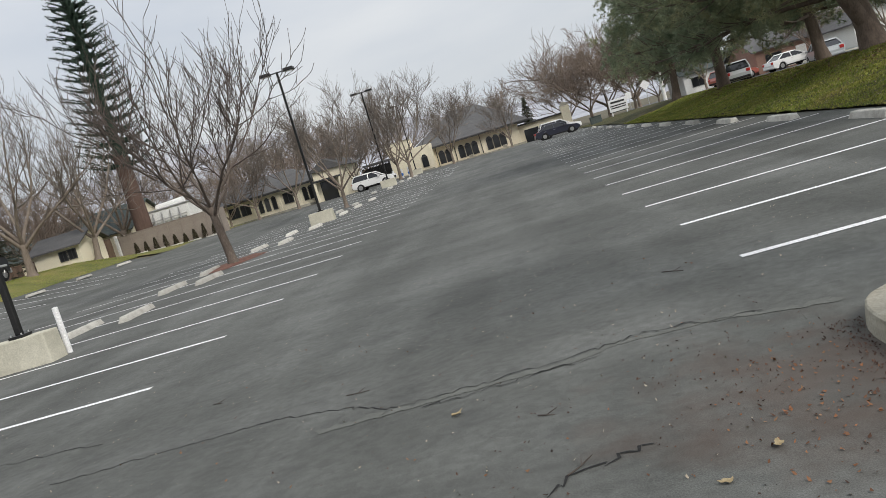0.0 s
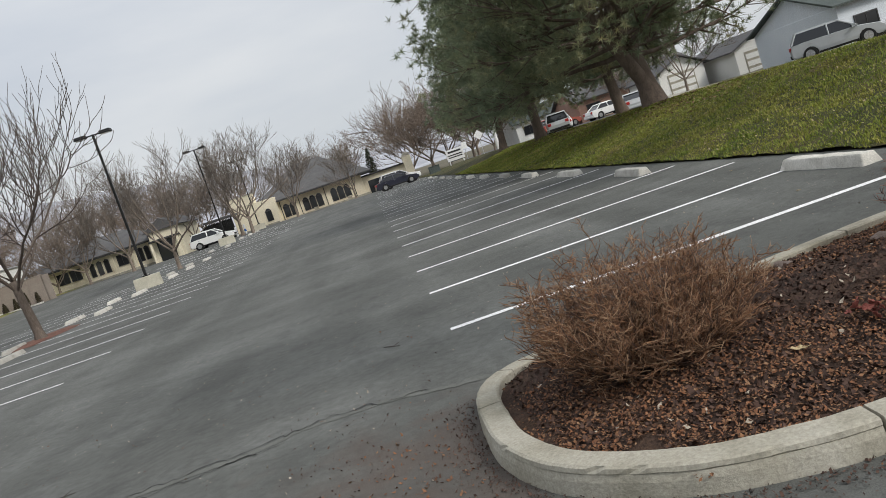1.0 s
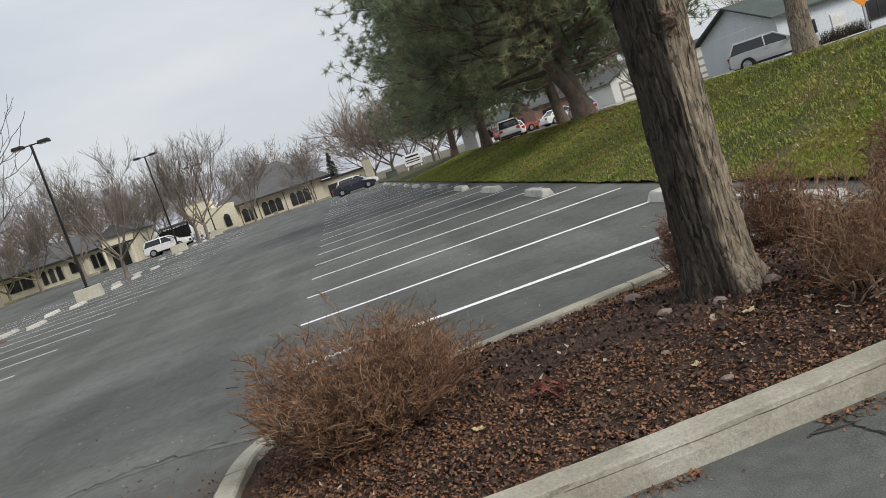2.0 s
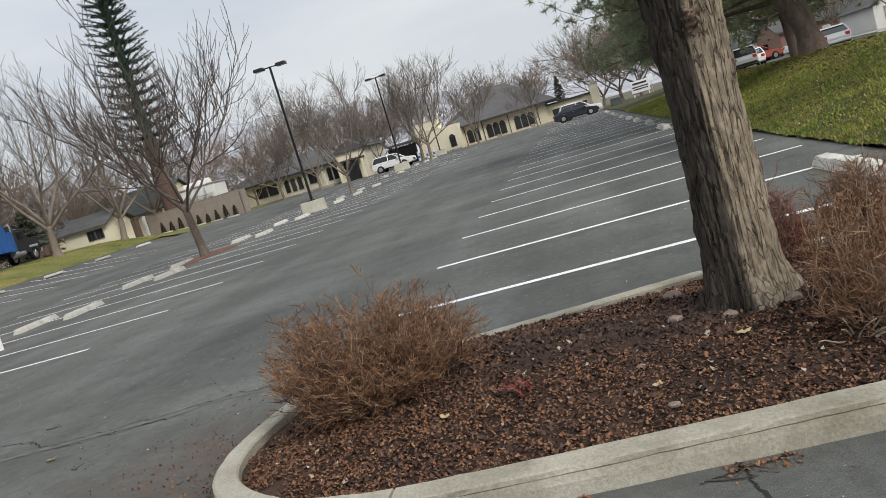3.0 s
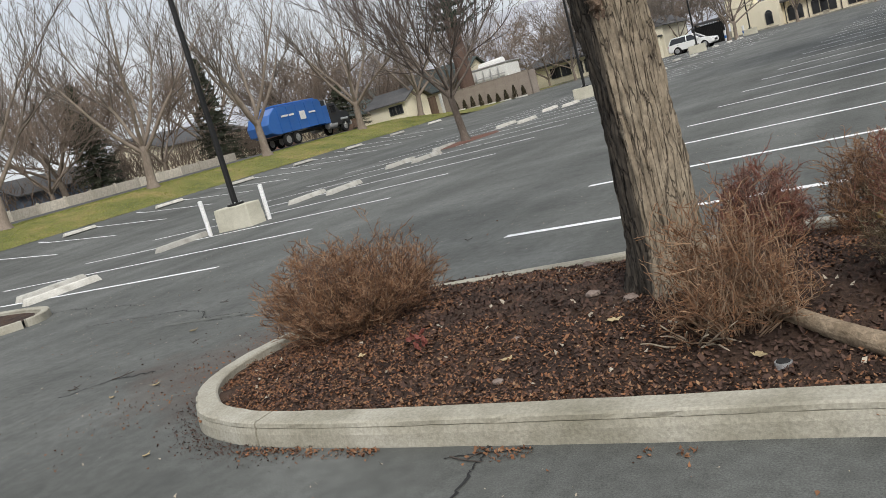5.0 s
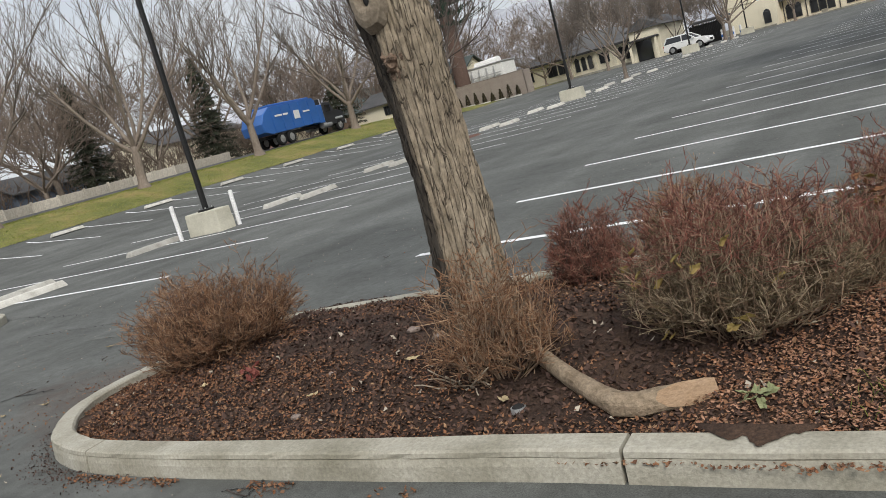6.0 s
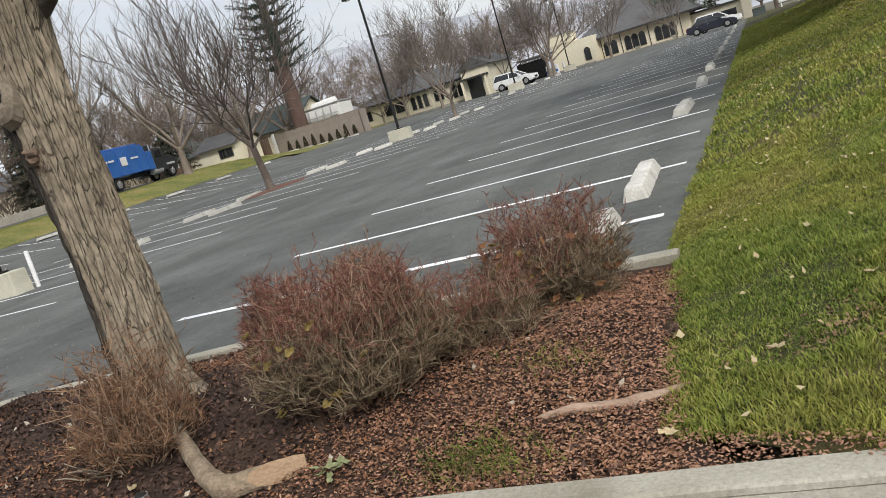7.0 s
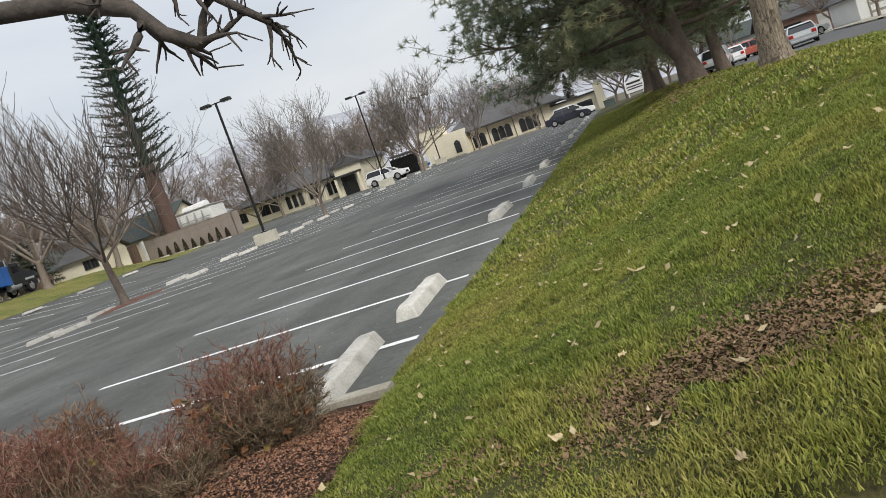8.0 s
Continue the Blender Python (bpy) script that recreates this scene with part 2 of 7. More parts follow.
STRAW = surface("dead_thatch", [(0.13, 0.085, 0.05), (0.28, 0.18, 0.1)], 3, 0.9, 0.0, 6, 0.3, pick="island")
CHIP = surface("pale_chip", [(0.3, 0.26, 0.2), (0.42, 0.37, 0.3)], 6, 0.9, 0.2)
PALE_LEAF = surface("pale_fallen_leaf", [(0.38, 0.29, 0.16), (0.5, 0.42, 0.26)], 9, 0.85, 0.1, pick="object")
GRASS_SOIL = surface("lawn_ground", [(0.03, 0.036, 0.011), (0.055, 0.055, 0.018), (0.11, 0.08, 0.036)], 0.6, 0.95, 0.6, 26, 0.4, dist=0.04)
BLADE = see_through(surface("grass_blade", [(0.085, 0.15, 0.024), (0.18, 0.24, 0.04), (0.28, 0.28, 0.055), (0.4, 0.32, 0.11)], 0.8, 0.7, 0.0, 7, 0.32, pick="island", pick_share=0.5,
                            pick_cols=[(0.05, 0.075, 0.016), (0.14, 0.185, 0.03), (0.21, 0.25, 0.042), (0.35, 0.35, 0.075), (0.5, 0.42, 0.17)]), 0.3)
FAR_GRASS = surface("strip_lawn", [(0.1, 0.115, 0.035), (0.17, 0.17, 0.05), (0.27, 0.21, 0.085)], 0.45, 0.95, 0.6, 30, 0.5, dist=0.05)
EARTH = surface("dry_ground", [(0.1, 0.085, 0.06), (0.13, 0.12, 0.08)], 0.05, 0.95, 0.2, 30)
BARK = furrowed("furrowed_bark", [(0.15, 0.12, 0.09), (0.23, 0.19, 0.14), (0.3, 0.25, 0.19)], (0.085, 0.068, 0.052))
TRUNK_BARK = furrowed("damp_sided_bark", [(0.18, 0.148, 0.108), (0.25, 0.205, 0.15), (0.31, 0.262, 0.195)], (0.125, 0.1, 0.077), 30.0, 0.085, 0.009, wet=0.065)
KNOT_BARK = surface("knot_bark", [(0.15, 0.122, 0.092), (0.21, 0.175, 0.132), (0.26, 0.215, 0.165)], 9, 0.95, 0.6, 6, 0.25, dist=0.012)
BURL = surface("torn_burl_wood", [(0.09, 0.066, 0.05), (0.17, 0.12, 0.088), (0.25, 0.175, 0.125)], 16, 0.95, 0.9, 5, 0.45, dist=0.02)
BOX = surface("lamp_base_concrete", [(0.44, 0.42, 0.34), (0.58, 0.555, 0.46)], 2.0, 0.9, 0.5, 16, 0.15, dist=0.01)
BARK_FAR = surface("grey_bark", [(0.16, 0.13, 0.105), (0.26, 0.215, 0.175)], 2, 0.95, 0.3, 8, stretch=(1, 1, 0.3))
TWIG_FAR = surface("bare_twigs", [(0.125, 0.106, 0.09), (0.2, 0.17, 0.145)], 0.8, 0.95, 0.0, 6, 0.15)
TWIG_DARK = surface("dark_twigs", [(0.075, 0.06, 0.052), (0.12, 0.098, 0.085)], 1.5, 0.95, 0.0, 6, 0.15)
LIMB_GREY = surface("grey_limb_bark", [(0.09, 0.072, 0.06), (0.16, 0.13, 0.108)], 3, 0.95, 0.4, 8, stretch=(1, 1, 0.3))
LIMB = surface("dark_limb_bark", [(0.05, 0.042, 0.038), (0.1, 0.085, 0.072)], 7, 0.95, 0.6, 5, 0.3)
TWIG_TAN = surface("tan_twigs", [(0.165, 0.128, 0.102), (0.225, 0.178, 0.145)], 0.8, 0.95, 0.0, 6, 0.15)
PINE_BARK = surface("pine_bark", [(0.11, 0.085, 0.07), (0.2, 0.155, 0.125)], 5, 0.95, 0.8, 5, stretch=(1, 1, 0.4), dist=0.03)
NEEDLE = see_through(surface("pine_needles", [(0.22, 0.28, 0.19), (0.3, 0.34, 0.21), (0.45, 0.41, 0.23)], 0.4, 0.7, 0.0, 5, 0.3, pick="island"), 0.5)
SPRUCE = surface("spruce_needles", [(0.05, 0.06, 0.04), (0.085, 0.09, 0.06)], 0.8, 0.85, 0.0, 6, 0.3, pick="island")
TOWER_GREEN = surface("plastic_needles", [(0.02, 0.04, 0.026), (0.035, 0.06, 0.038)], 1.0, 0.7, 0.0, 6, 0.25, pick="island")
TOWER_BROWN = surface("brown_tower_bark", [(0.095, 0.062, 0.05), (0.13, 0.085, 0.068)], 2, 0.9, 0.4, stretch=(1, 1, 0.3))
LOG_BARK = surface("tan_branch_bark", [(0.2, 0.15, 0.1), (0.32, 0.25, 0.175)], 9, 0.95, 0.7, 5, 0.35)
BUSH_TIP = surface("bush_twigs", [(0.14, 0.07, 0.035), (0.2, 0.105, 0.055)], 3, 0.85, 0.0, 4, 0.2, pick="island",
                   pick_cols=[(0.045, 0.026, 0.018), (0.2, 0.1, 0.055), (0.46, 0.31, 0.195), (0.1, 0.055, 0.034), (0.32, 0.17, 0.09), (0.15, 0.08, 0.05)])
BUSH_RED = surface("red_bush_twigs", [(0.13, 0.05, 0.035), (0.2, 0.09, 0.06)], 3, 0.85, 0.0, 4, 0.2, pick="island",
                   pick_cols=[(0.04, 0.022, 0.018), (0.2, 0.075, 0.058), (0.4, 0.25, 0.175), (0.09, 0.042, 0.034), (0.28, 0.105, 0.075), (0.16, 0.085, 0.06)])
BUSH_STEM = surface("dark_bush_stems", [(0.07, 0.045, 0.036), (0.13, 0.085, 0.065)], 4, 0.9, 0.1, 6, pick="island")
BUSH_OLIVE = surface("olive_bush_twigs", [(0.12, 0.09, 0.05), (0.19, 0.15, 0.085)], 3, 0.85, 0.0, 4, 0.2, pick="island",
                     pick_cols=[(0.035, 0.026, 0.017), (0.14, 0.105, 0.055), (0.36, 0.29, 0.2), (0.08, 0.05, 0.033), (0.19, 0.12, 0.075)])
BUSH_TAN = surface("tan_bush_stems", [(0.2, 0.13, 0.085), (0.32, 0.23, 0.16)], 4, 0.9, 0.1, 6, pick="island")
BUSH_GREY = surface("weathered_twigs", [(0.28, 0.23, 0.17), (0.42, 0.36, 0.28)], 4, 0.9, 0.1, 6, pick="island")
RUST_LEAF = surface("rust_leaf", [(0.2, 0.095, 0.04), (0.13, 0.06, 0.03)], 8, 0.75, 0.1)
YELLOW_LEAF = surface("yellow_leaf", [(0.2, 0.165, 0.05), (0.24, 0.15, 0.055)], 8, 0.7, 0.1)
CUT_WOOD = surface("cut_wood", [(0.26, 0.17, 0.1), (0.36, 0.25, 0.16)], 9, 0.85, 0.4, 6, stretch=(1, 1, 3))
STUCCO = surface("cream_stucco", [(0.72, 0.66, 0.5), (0.78, 0.72, 0.57)], 0.5, 0.9, 0.2, 40)
WHITE_WALL = surface("white_siding", [(0.66, 0.66, 0.63), (0.75, 0.75, 0.73)], 0.6, 0.8, 0.1, 20)
SHINGLE = surface("dark_shingles", [(0.085, 0.085, 0.088), (0.12, 0.118, 0.118)], 0.8, 0.9, 0.5, 16, 0.25, stretch=(1, 1, 3))
GREEN_ROOF = surface("green_grey_roof", [(0.06, 0.075, 0.07), (0.085, 0.1, 0.095)], 0.8, 0.9, 0.4, 16)
TRIM = surface("dark_trim", [grey(0.04), grey(0.06)], 3, 0.6, 0.1)
FENCE = surface("taupe_fence", [(0.24, 0.2, 0.17), (0.3, 0.26, 0.22)], 1, 0.85, 0.2)
WOOD_FENCE = surface("brown_boards", [(0.15, 0.1, 0.075), (0.21, 0.15, 0.11)], 1.5, 0.9, 0.3, stretch=(4, 4, 0.5), pick="object")
WALL_PANEL = surface("pale_block_wall", [(0.5, 0.46, 0.38), (0.62, 0.57, 0.48)], 0.8, 0.9, 0.3, 12, pick="object")
WINDOW = glass_material("dark_window", (0.02, 0.022, 0.025))
CAR_GLASS = glass_material("car_glass", (0.015, 0.017, 0.02), 0.04)
METAL = surface("dark_bronze_metal", [grey(0.02), grey(0.032)], 2, 0.5, 0.05, metal=0.4)
GALV = surface("galvanised_steel", [grey(0.45), grey(0.55)], 3, 0.45, 0.05, metal=0.7)
LENS = glass_material("lamp_lens", (0.75, 0.75, 0.72), 0.2)
RUBBER = surface("tyre_rubber", [grey(0.015), grey(0.025)], 6, 0.9, 0.2)
RIM = surface("alloy_rim", [grey(0.4), grey(0.5)], 4, 0.35, 0.0, metal=0.8)
TAIL = surface("tail_lamp", [(0.35, 0.02, 0.02), (0.4, 0.03, 0.02)], 4, 0.3, 0)
HEAD = glass_material("head_lamp", (0.7, 0.72, 0.75), 0.1)
POST = worn_paint("post_paint", [grey(0.72), grey(0.8)], grey(0.35), 0.33, 11)
SIGN = surface("sign_panel", [grey(0.72), grey(0.78)], 2, 0.6, 0.05)
INK = surface("sign_ink", [grey(0.03), grey(0.05)], 3, 0.7, 0)
# Hill tones carry the distance haze, a pale blue-grey, besides snow patches.
HILL = surface("hazy_hillside", [(0.3, 0.31, 0.34), (0.36, 0.37, 0.4), (0.5, 0.52, 0.56)], 0.012, 1.0, 0.0, 6, 0.12, spec=0.0)
HEDGE = surface("dwarf_conifer", [(0.04, 0.035, 0.02), (0.07, 0.06, 0.035)], 4, 0.95, 0.0, 6, 0.3, pick="island")


def car_paint(name, col):
    m = surface(name, [col, tuple(c * 1.06 for c in col)], 1.2, 0.3, 0.0, 8, 0.04, spec=0.5)
    m.node_tree.nodes["Principled BSDF"].inputs["Coat Weight"].default_value = 0.6
    return m


PAINTS = {"white": car_paint("white_car_paint", (0.74, 0.74, 0.73)), "dark": car_paint("midnight_car_paint", (0.018, 0.02, 0.035)),
          "silver": car_paint("silver_car_paint", (0.4, 0.42, 0.43)), "red": car_paint("red_car_paint", (0.4, 0.1, 0.07)),
          "blue": car_paint("blue_truck_paint", (0.03, 0.13, 0.42)), "black": car_paint("black_truck_paint", (0.02, 0.022, 0.025))}


# ---- building tools ----
def part(name, bm, material, parent=None, label=""):
    """Links a bmesh or mesh as one object under a thing or a part."""
    if isinstance(bm, bmesh.types.BMesh):
        me = bpy.data.meshes.new(name)
        bm.to_mesh(me)
        bm.free()
    else:
        me = bm
    if material and not me.materials:
        me.materials.append(material)
    ob = new(name, me)
    ob.parent = parent
    return tagged(ob, label) if label else ob


def thing(name, m, label, category, group="", kind=""):
    ob = new(name)
    ob.empty_display_size = 0.2
    ob.matrix_basis = m
    return tagged(ob, label, category, group, kind)


def mesh_of(name, verts, faces, material=None, smooth=False):
    me = bpy.data.meshes.new(name)
    me.from_pydata([tuple(v) for v in verts], [], faces)
    me.update()
    if material:
        me.materials.append(material)
    if smooth:
        me.polygons.foreach_set("use_smooth", [True] * len(me.polygons))
    return me


def fast_mesh(name, verts, tris, material, smooth=False):
    """A mesh from an (n, 3) array of points and an (m, 3) array of corners."""
    me = bpy.data.meshes.new(name)
    verts, tris = np.asarray(verts, np.float32), np.asarray(tris, np.int32)
    me.vertices.add(len(verts))
    me.vertices.foreach_set("co", verts.ravel())
    me.loops.add(tris.size)
    me.loops.foreach_set("vertex_index", tris.ravel())
    me.polygons.add(len(tris))
    me.polygons.foreach_set("loop_start", np.arange(0, tris.size, 3, dtype=np.int32))
    me.update(calc_edges=True)
    me.validate()
    me.materials.append(material)
    if smooth:
        me.polygons.foreach_set("use_smooth", [True] * len(me.polygons))
    return me


def box(bm, lo, hi, bevel=0.0, seg=1, taper=(1, 1)):
    """A box from corner to corner; taper narrows its top in x and y."""
    lo, hi = Vector(lo), Vector(hi)
    c = (lo + hi) / 2
    res = bmesh.ops.create_cube(bm, size=1.0)
    vs = res["verts"]
    for v in vs:
        s = taper if v.co.z > 0 else (1, 1)
        v.co = Vector((c.x + v.co.x * (hi.x - lo.x) * s[0], c.y + v.co.y * (hi.y - lo.y) * s[1], c.z + v.co.z * (hi.z - lo.z)))
    if bevel:
        edges = list({e for v in vs for e in v.link_edges})
        bmesh.ops.bevel(bm, geom=edges, offset=bevel, segments=seg, affect="EDGES", profile=0.5)
    return bm


def a_box(lo, hi, bevel=0.0, seg=1, taper=(1, 1)):
    return box(bmesh.new(), lo, hi, bevel, seg, taper)


def cyl(bm, a, b, r0, r1=None, n=12, cap=True):
    """A tapered round bar from a to b."""
    a, b = Vector(a), Vector(b)
    q = (b - a).to_track_quat("Z", "Y").to_matrix().to_4x4()
    bmesh.ops.create_cone(bm, cap_ends=cap, segments=n, radius1=r0, radius2=r0 if r1 is None else r1, depth=(b - a).length,
                          matrix=Matrix.Translation((a + b) / 2) @ q)
    return bm


def a_cyl(a, b, r0, r1=None, n=12):
    return cyl(bmesh.new(), a, b, r0, r1, n)


def tubes(name, paths, material, sides=3, smooth=True):
    """One mesh of tapered tubes; a path is a list of (point, radius)."""
    verts, tris = [], []
    ring = [(math.cos(2 * math.pi * k / sides), math.sin(2 * math.pi * k / sides)) for k in range(sides)]
    for path in paths:
        base = len(verts)
        last = len(path) - 1
        for i, (p, r) in enumerate(path):
            d = Vector(path[min(i + 1, last)][0]) - Vector(path[max(i - 1, 0)][0])
            u = d.orthogonal().normalized() if abs(d.z) < 0.9 * d.length else Vector((d.z, 0, -d.x)).normalized()
            w = d.cross(u).normalized()
            for c, s in ring:
                verts.append((p[0] + r * (u.x * c + w.x * s), p[1] + r * (u.y * c + w.y * s), p[2] + r * (u.z * c + w.z * s)))
        for i in range(last):
            for k in range(sides):
                a, b = base + i * sides + k, base + i * sides + (k + 1) % sides
                tris += [(a, b, b + sides), (a, b + sides, a + sides)]
        for k in range(1, sides - 1):
            e = base + last * sides
            tris.append((e, e + k, e + k + 1))
    return fast_mesh(name, verts, tris, material, smooth)


def smooth_step(a, b, v):
    t = min(1.0, max(0.0, (v - a) / (b - a)))
    return t * t * (3 - 2 * t)


# ---- the lie of the land ----
LEFT_X = [-80, -46, -41, -37, -33, -31.5, -26.4, -19]
LEFT_Z = [3.0, 2.1, 1.95, 1.8, 0.85, 0.62, 0.2, 0.0]
HILL_X = [6.0, 6.6, 7.2, 8.0, 9.0, 10.5, 12.0, 14.0, 17.0, 19.0, 60.0]
HILL_S = [0.0, 0.11, 0.24, 0.37, 0.63, 1.0, 0.95, 0.7, 0.36, 0.26, 0.1]


def swell(x, y):
    """The drive lies a little higher than the rows."""
    return 0.11 * smooth_step(6.4, 3.0, y) * float(np.interp(x, [-14, -5, 2.5, 5, 12], [0.3, 1, 1, 0.5, 0.4]))


def land(x, y):
    """Height of the ground, hill and banks included."""
    near = 0.006 * max(0.0, min(y, 60) - 15) + float(np.interp(x, LEFT_X, LEFT_Z))
    far = 0.4 + 0.02 * max(0.0, min(-x, 60))
    z = near + (far - near) * smooth_step(58, 72, y) + swell(x, y)
    if x > 6.0 and y > 2.6:
        crest = float(np.interp(y, [2.6, 2.8, 5.0, 15, 27, 40, 80, 110], [0.0, 0.5, 1.12, 1.1, 1.0, 0.8, 0.4, 0.1]))
        z += crest * float(np.interp(x, HILL_X, HILL_S))
    return z


def sheet(name, x0, x1, y0, y1, step, material, lift=0.0, bumps=0.0, edge=None, keep=None, stepy=None):
    """A sheet laid on the land. edge(y) gives a wavy left border."""
    nx, ny = max(1, round((x1 - x0) / step)), max(1, round((y1 - y0) / (stepy or step)))
    verts = []
    for j in range(ny + 1):
        y = y0 + (y1 - y0) * j / ny
        xa = edge(y) if edge else x0
        for i in range(nx + 1):
            x = xa + (x1 - xa) * i / nx
            z = land(x, y) + lift
            if bumps:
                z += bumps * noise.noise((x * 1.3, y * 1.3, 0.3)) + 0.4 * bumps * noise.noise((x * 4, y * 4, 2.3))
            verts.append((x, y, z))
    faces = []
    for j in range(ny):
        for i in range(nx):
            a = j * (nx + 1) + i
            if keep is None or keep(verts[a][0], verts[a][1]):
                faces.append((a, a + 1, a + nx + 2, a + nx + 1))
    return mesh_of(name, verts, faces, material, True)


# ground to the horizon
gx = [-3000, -1200, -500, -200, -120] + list(np.arange(-80, 61, 2.0)) + [100, 200, 500, 1200, 3000]
gy = [-3000, -1000, -300, -100, -50] + list(np.arange(-20, 141, 2.0)) + [170, 220, 300, 500, 1000, 2000, 3500]
g_verts = [(x, y, land(x, y) - 0.1) for y in gy for x in gx]
g_faces = [(j * len(gx) + i, j * len(gx) + i + 1, (j + 1) * len(gx) + i + 1, (j + 1) * len(gx) + i) for j in range(len(gy) - 1) for i in range(len(gx) - 1)]
tagged(new("ground", mesh_of("ground", g_verts, g_faces, EARTH, True)), "dry brownish ground reaching to the hills", "ground", kind="structure")

lot = tagged(new("pavement", sheet("pavement", -33.0, 6.08, -14, 60, 0.4, ASPHALT)), "aged grey asphalt of the car park with stains and cracks", "pavement", kind="structure")
lot_far = tagged(new("pavement_far", sheet("pavement_far", -31.0, 9.0, 60, 108, 1.5, ASPHALT, 0.0)), "far end of the grey asphalt car park", "pavement", kind="structure")
drive = tagged(new("pavement_drive", sheet("pavement_drive", 6.08, 40.0, -14, 2.7, 0.9, ASPHALT)), "asphalt drive running along the kerb", "pavement", kind="structure")
street = tagged(new("road_left", sheet("road_left", -45.5, -40.0, -40, 62, 2.0, ROAD, 0.02)), "residential street behind the grass strip", "road", kind="structure")
street_r = tagged(new("road_right", sheet("road_right", 16.5, 25.0, 2.7, 140, 2.0, ROAD, 0.03)), "residential street beyond the grassy bank", "road", kind="structure")
walkway = tagged(new("pavement_walk", sheet("pavement_walk", 25.0, 27.0, 2.7, 140, 2.0, KERB, 0.14)), "pale concrete pavement along the street", "pavement", kind="structure")


def lawn_edge(y):
    base = 6.15 if y < 5.8 else 6.06
    return base + 0.05 * noise.noise((0, y * 1.7, 0)) + 0.04 * noise.noise((3, y * 5, 0)) + 0.16 * smooth_step(4.4, 3.6, y) + 0.75 * smooth_step(3.25, 2.75, y) ** 2


def lawn_z(x, y):
    return land(x, y) + 0.055 + 0.03 * noise.noise((x * 1.3, y * 1.3, 0.3)) + 0.012 * noise.noise((x * 4, y * 4, 2.3))


lawn = tagged(new("lawn_bank", sheet("lawn_bank", 6.1, 16.5, 2.72, 100, 0.16, GRASS_SOIL, 0.055, 0.03, lawn_edge, None, 0.25)), "sloping lawn bank with mown grass and bare patches", "lawn", kind="structure")
lawn_l = tagged(new("lawn_strip", sheet("lawn_strip", -40.0, -33.0, -40, 66, 0.7, FAR_GRASS, 0.012, 0.03)), "strip of winter grass between car park and street", "lawn", kind="structure")
lawn_f = tagged(new("lawn_far", sheet("lawn_far", -41.0, -30.5, 62, 88, 1.0, FAR_GRASS, 0.03, 0.03)), "patch of grass beside the low building", "lawn", kind="structure")

# ---- kerbed planting island ----
ISLAND = [(6.15, 5.9), (4.8, 5.86), (3.4, 5.76), (2.0, 5.5), (0.95, 5.32), (0.45, 5.22), (0.06, 5.0), (-0.12, 4.6), (-0.16, 3.95), (-0.13, 3.45), (0.05, 2.97),
          (0.46, 2.58), (0.86, 2.42), (1.3, 2.36), (2.3, 2.36), (3.3, 2.43), (4.5, 2.53), (7.0, 2.62), (9.0, 2.66), (13.0, 2.7), (20.0, 2.7), (30.0, 2.7)]


def catmull(points, per=10):
    out = []
    for i in range(len(points) - 1):
        p0, p1, p2, p3 = [Vector((*points[min(max(k, 0), len(points) - 1)], 0)) for k in (i - 1, i, i + 1, i + 2)]
        for s in range(per):
            t = s / per
            out.append(0.5 * (2 * p1 + (p2 - p0) * t + (2 * p0 - 5 * p1 + 4 * p2 - p3) * t * t + (3 * p1 - p0 - 3 * p2 + p3) * t ** 3))
    return out + [Vector((*points[-1], 0))]


def kerb_stone(line, width=0.16, high=0.135, seed=0):
    """One length of cast kerb, swept along its outer line, with a rounded, slightly chipped nose."""
    prof = [(-0.012, -0.08), (0.002, high * 0.5), (0.011, high - 0.036), (0.0145, high - 0.034), (0.008, high - 0.029), (0.012, high - 0.008), (0.026, high), (width - 0.012, high + 0.004), (width, high - 0.008), (width, -0.05)]
    rnd = random.Random(seed)
    verts, faces = [], []
    for i, p in enumerate(line):
        d = (line[min(i + 1, len(line) - 1)] - line[max(i - 1, 0)]).normalized()
        side = Vector((-d.y, d.x, 0))
        for k, (o, z) in enumerate(prof):
            chip = 0.006 * noise.noise((p.x * 9, p.y * 9, k)) + (-0.012 * rnd.random() if k in (4, 5) and rnd.random() < 0.15 else 0)
            q = p + side * (o + abs(chip))
            verts.append((q.x, q.y, z + land(min(p.x, 6), p.y) + chip * 0.6))
    m = len(prof)
    for i in range(len(line) - 1):
        for k in range(m - 1):
            faces.append((i * m + k, i * m + k + 1, (i + 1) * m + k + 1, (i + 1) * m + k))
    faces += [tuple(range(m)), tuple(range((len(line) - 1) * m, len(line) * m))[::-1]]
    return mesh_of("kerb_stone", verts, faces, KERB)


kerb = tagged(new("kerb"), "weathered pale concrete kerb round the planting island", "kerb", kind="structure")
line = catmull(ISLAND, 12)
cuts, cut_at = [0], [(3.1, 5.7), (0.08, 5.02), (-0.15, 4.2), (1.2, 2.37), (4.5, 2.53), (7.8, 2.64), (11.1, 2.7), (14.4, 2.7), (17.7, 2.7)]
for c in cut_at:
    cuts.append(min(range(len(line)), key=lambda i: (line[i] - Vector((*c, 0))).length))
cuts.append(len(line) - 1)
for a, b in zip(cuts, cuts[1:]):
    piece = [line[i].copy() for i in range(a, b + 1)]
    if len(piece) > 2:
        piece[0] += (piece[1] - piece[0]).normalized() * 0.008
        piece[-1] += (piece[-2] - piece[-1]).normalized() * 0.008
        part("kerb_stone", kerb_stone(piece, seed=a), None, kerb)


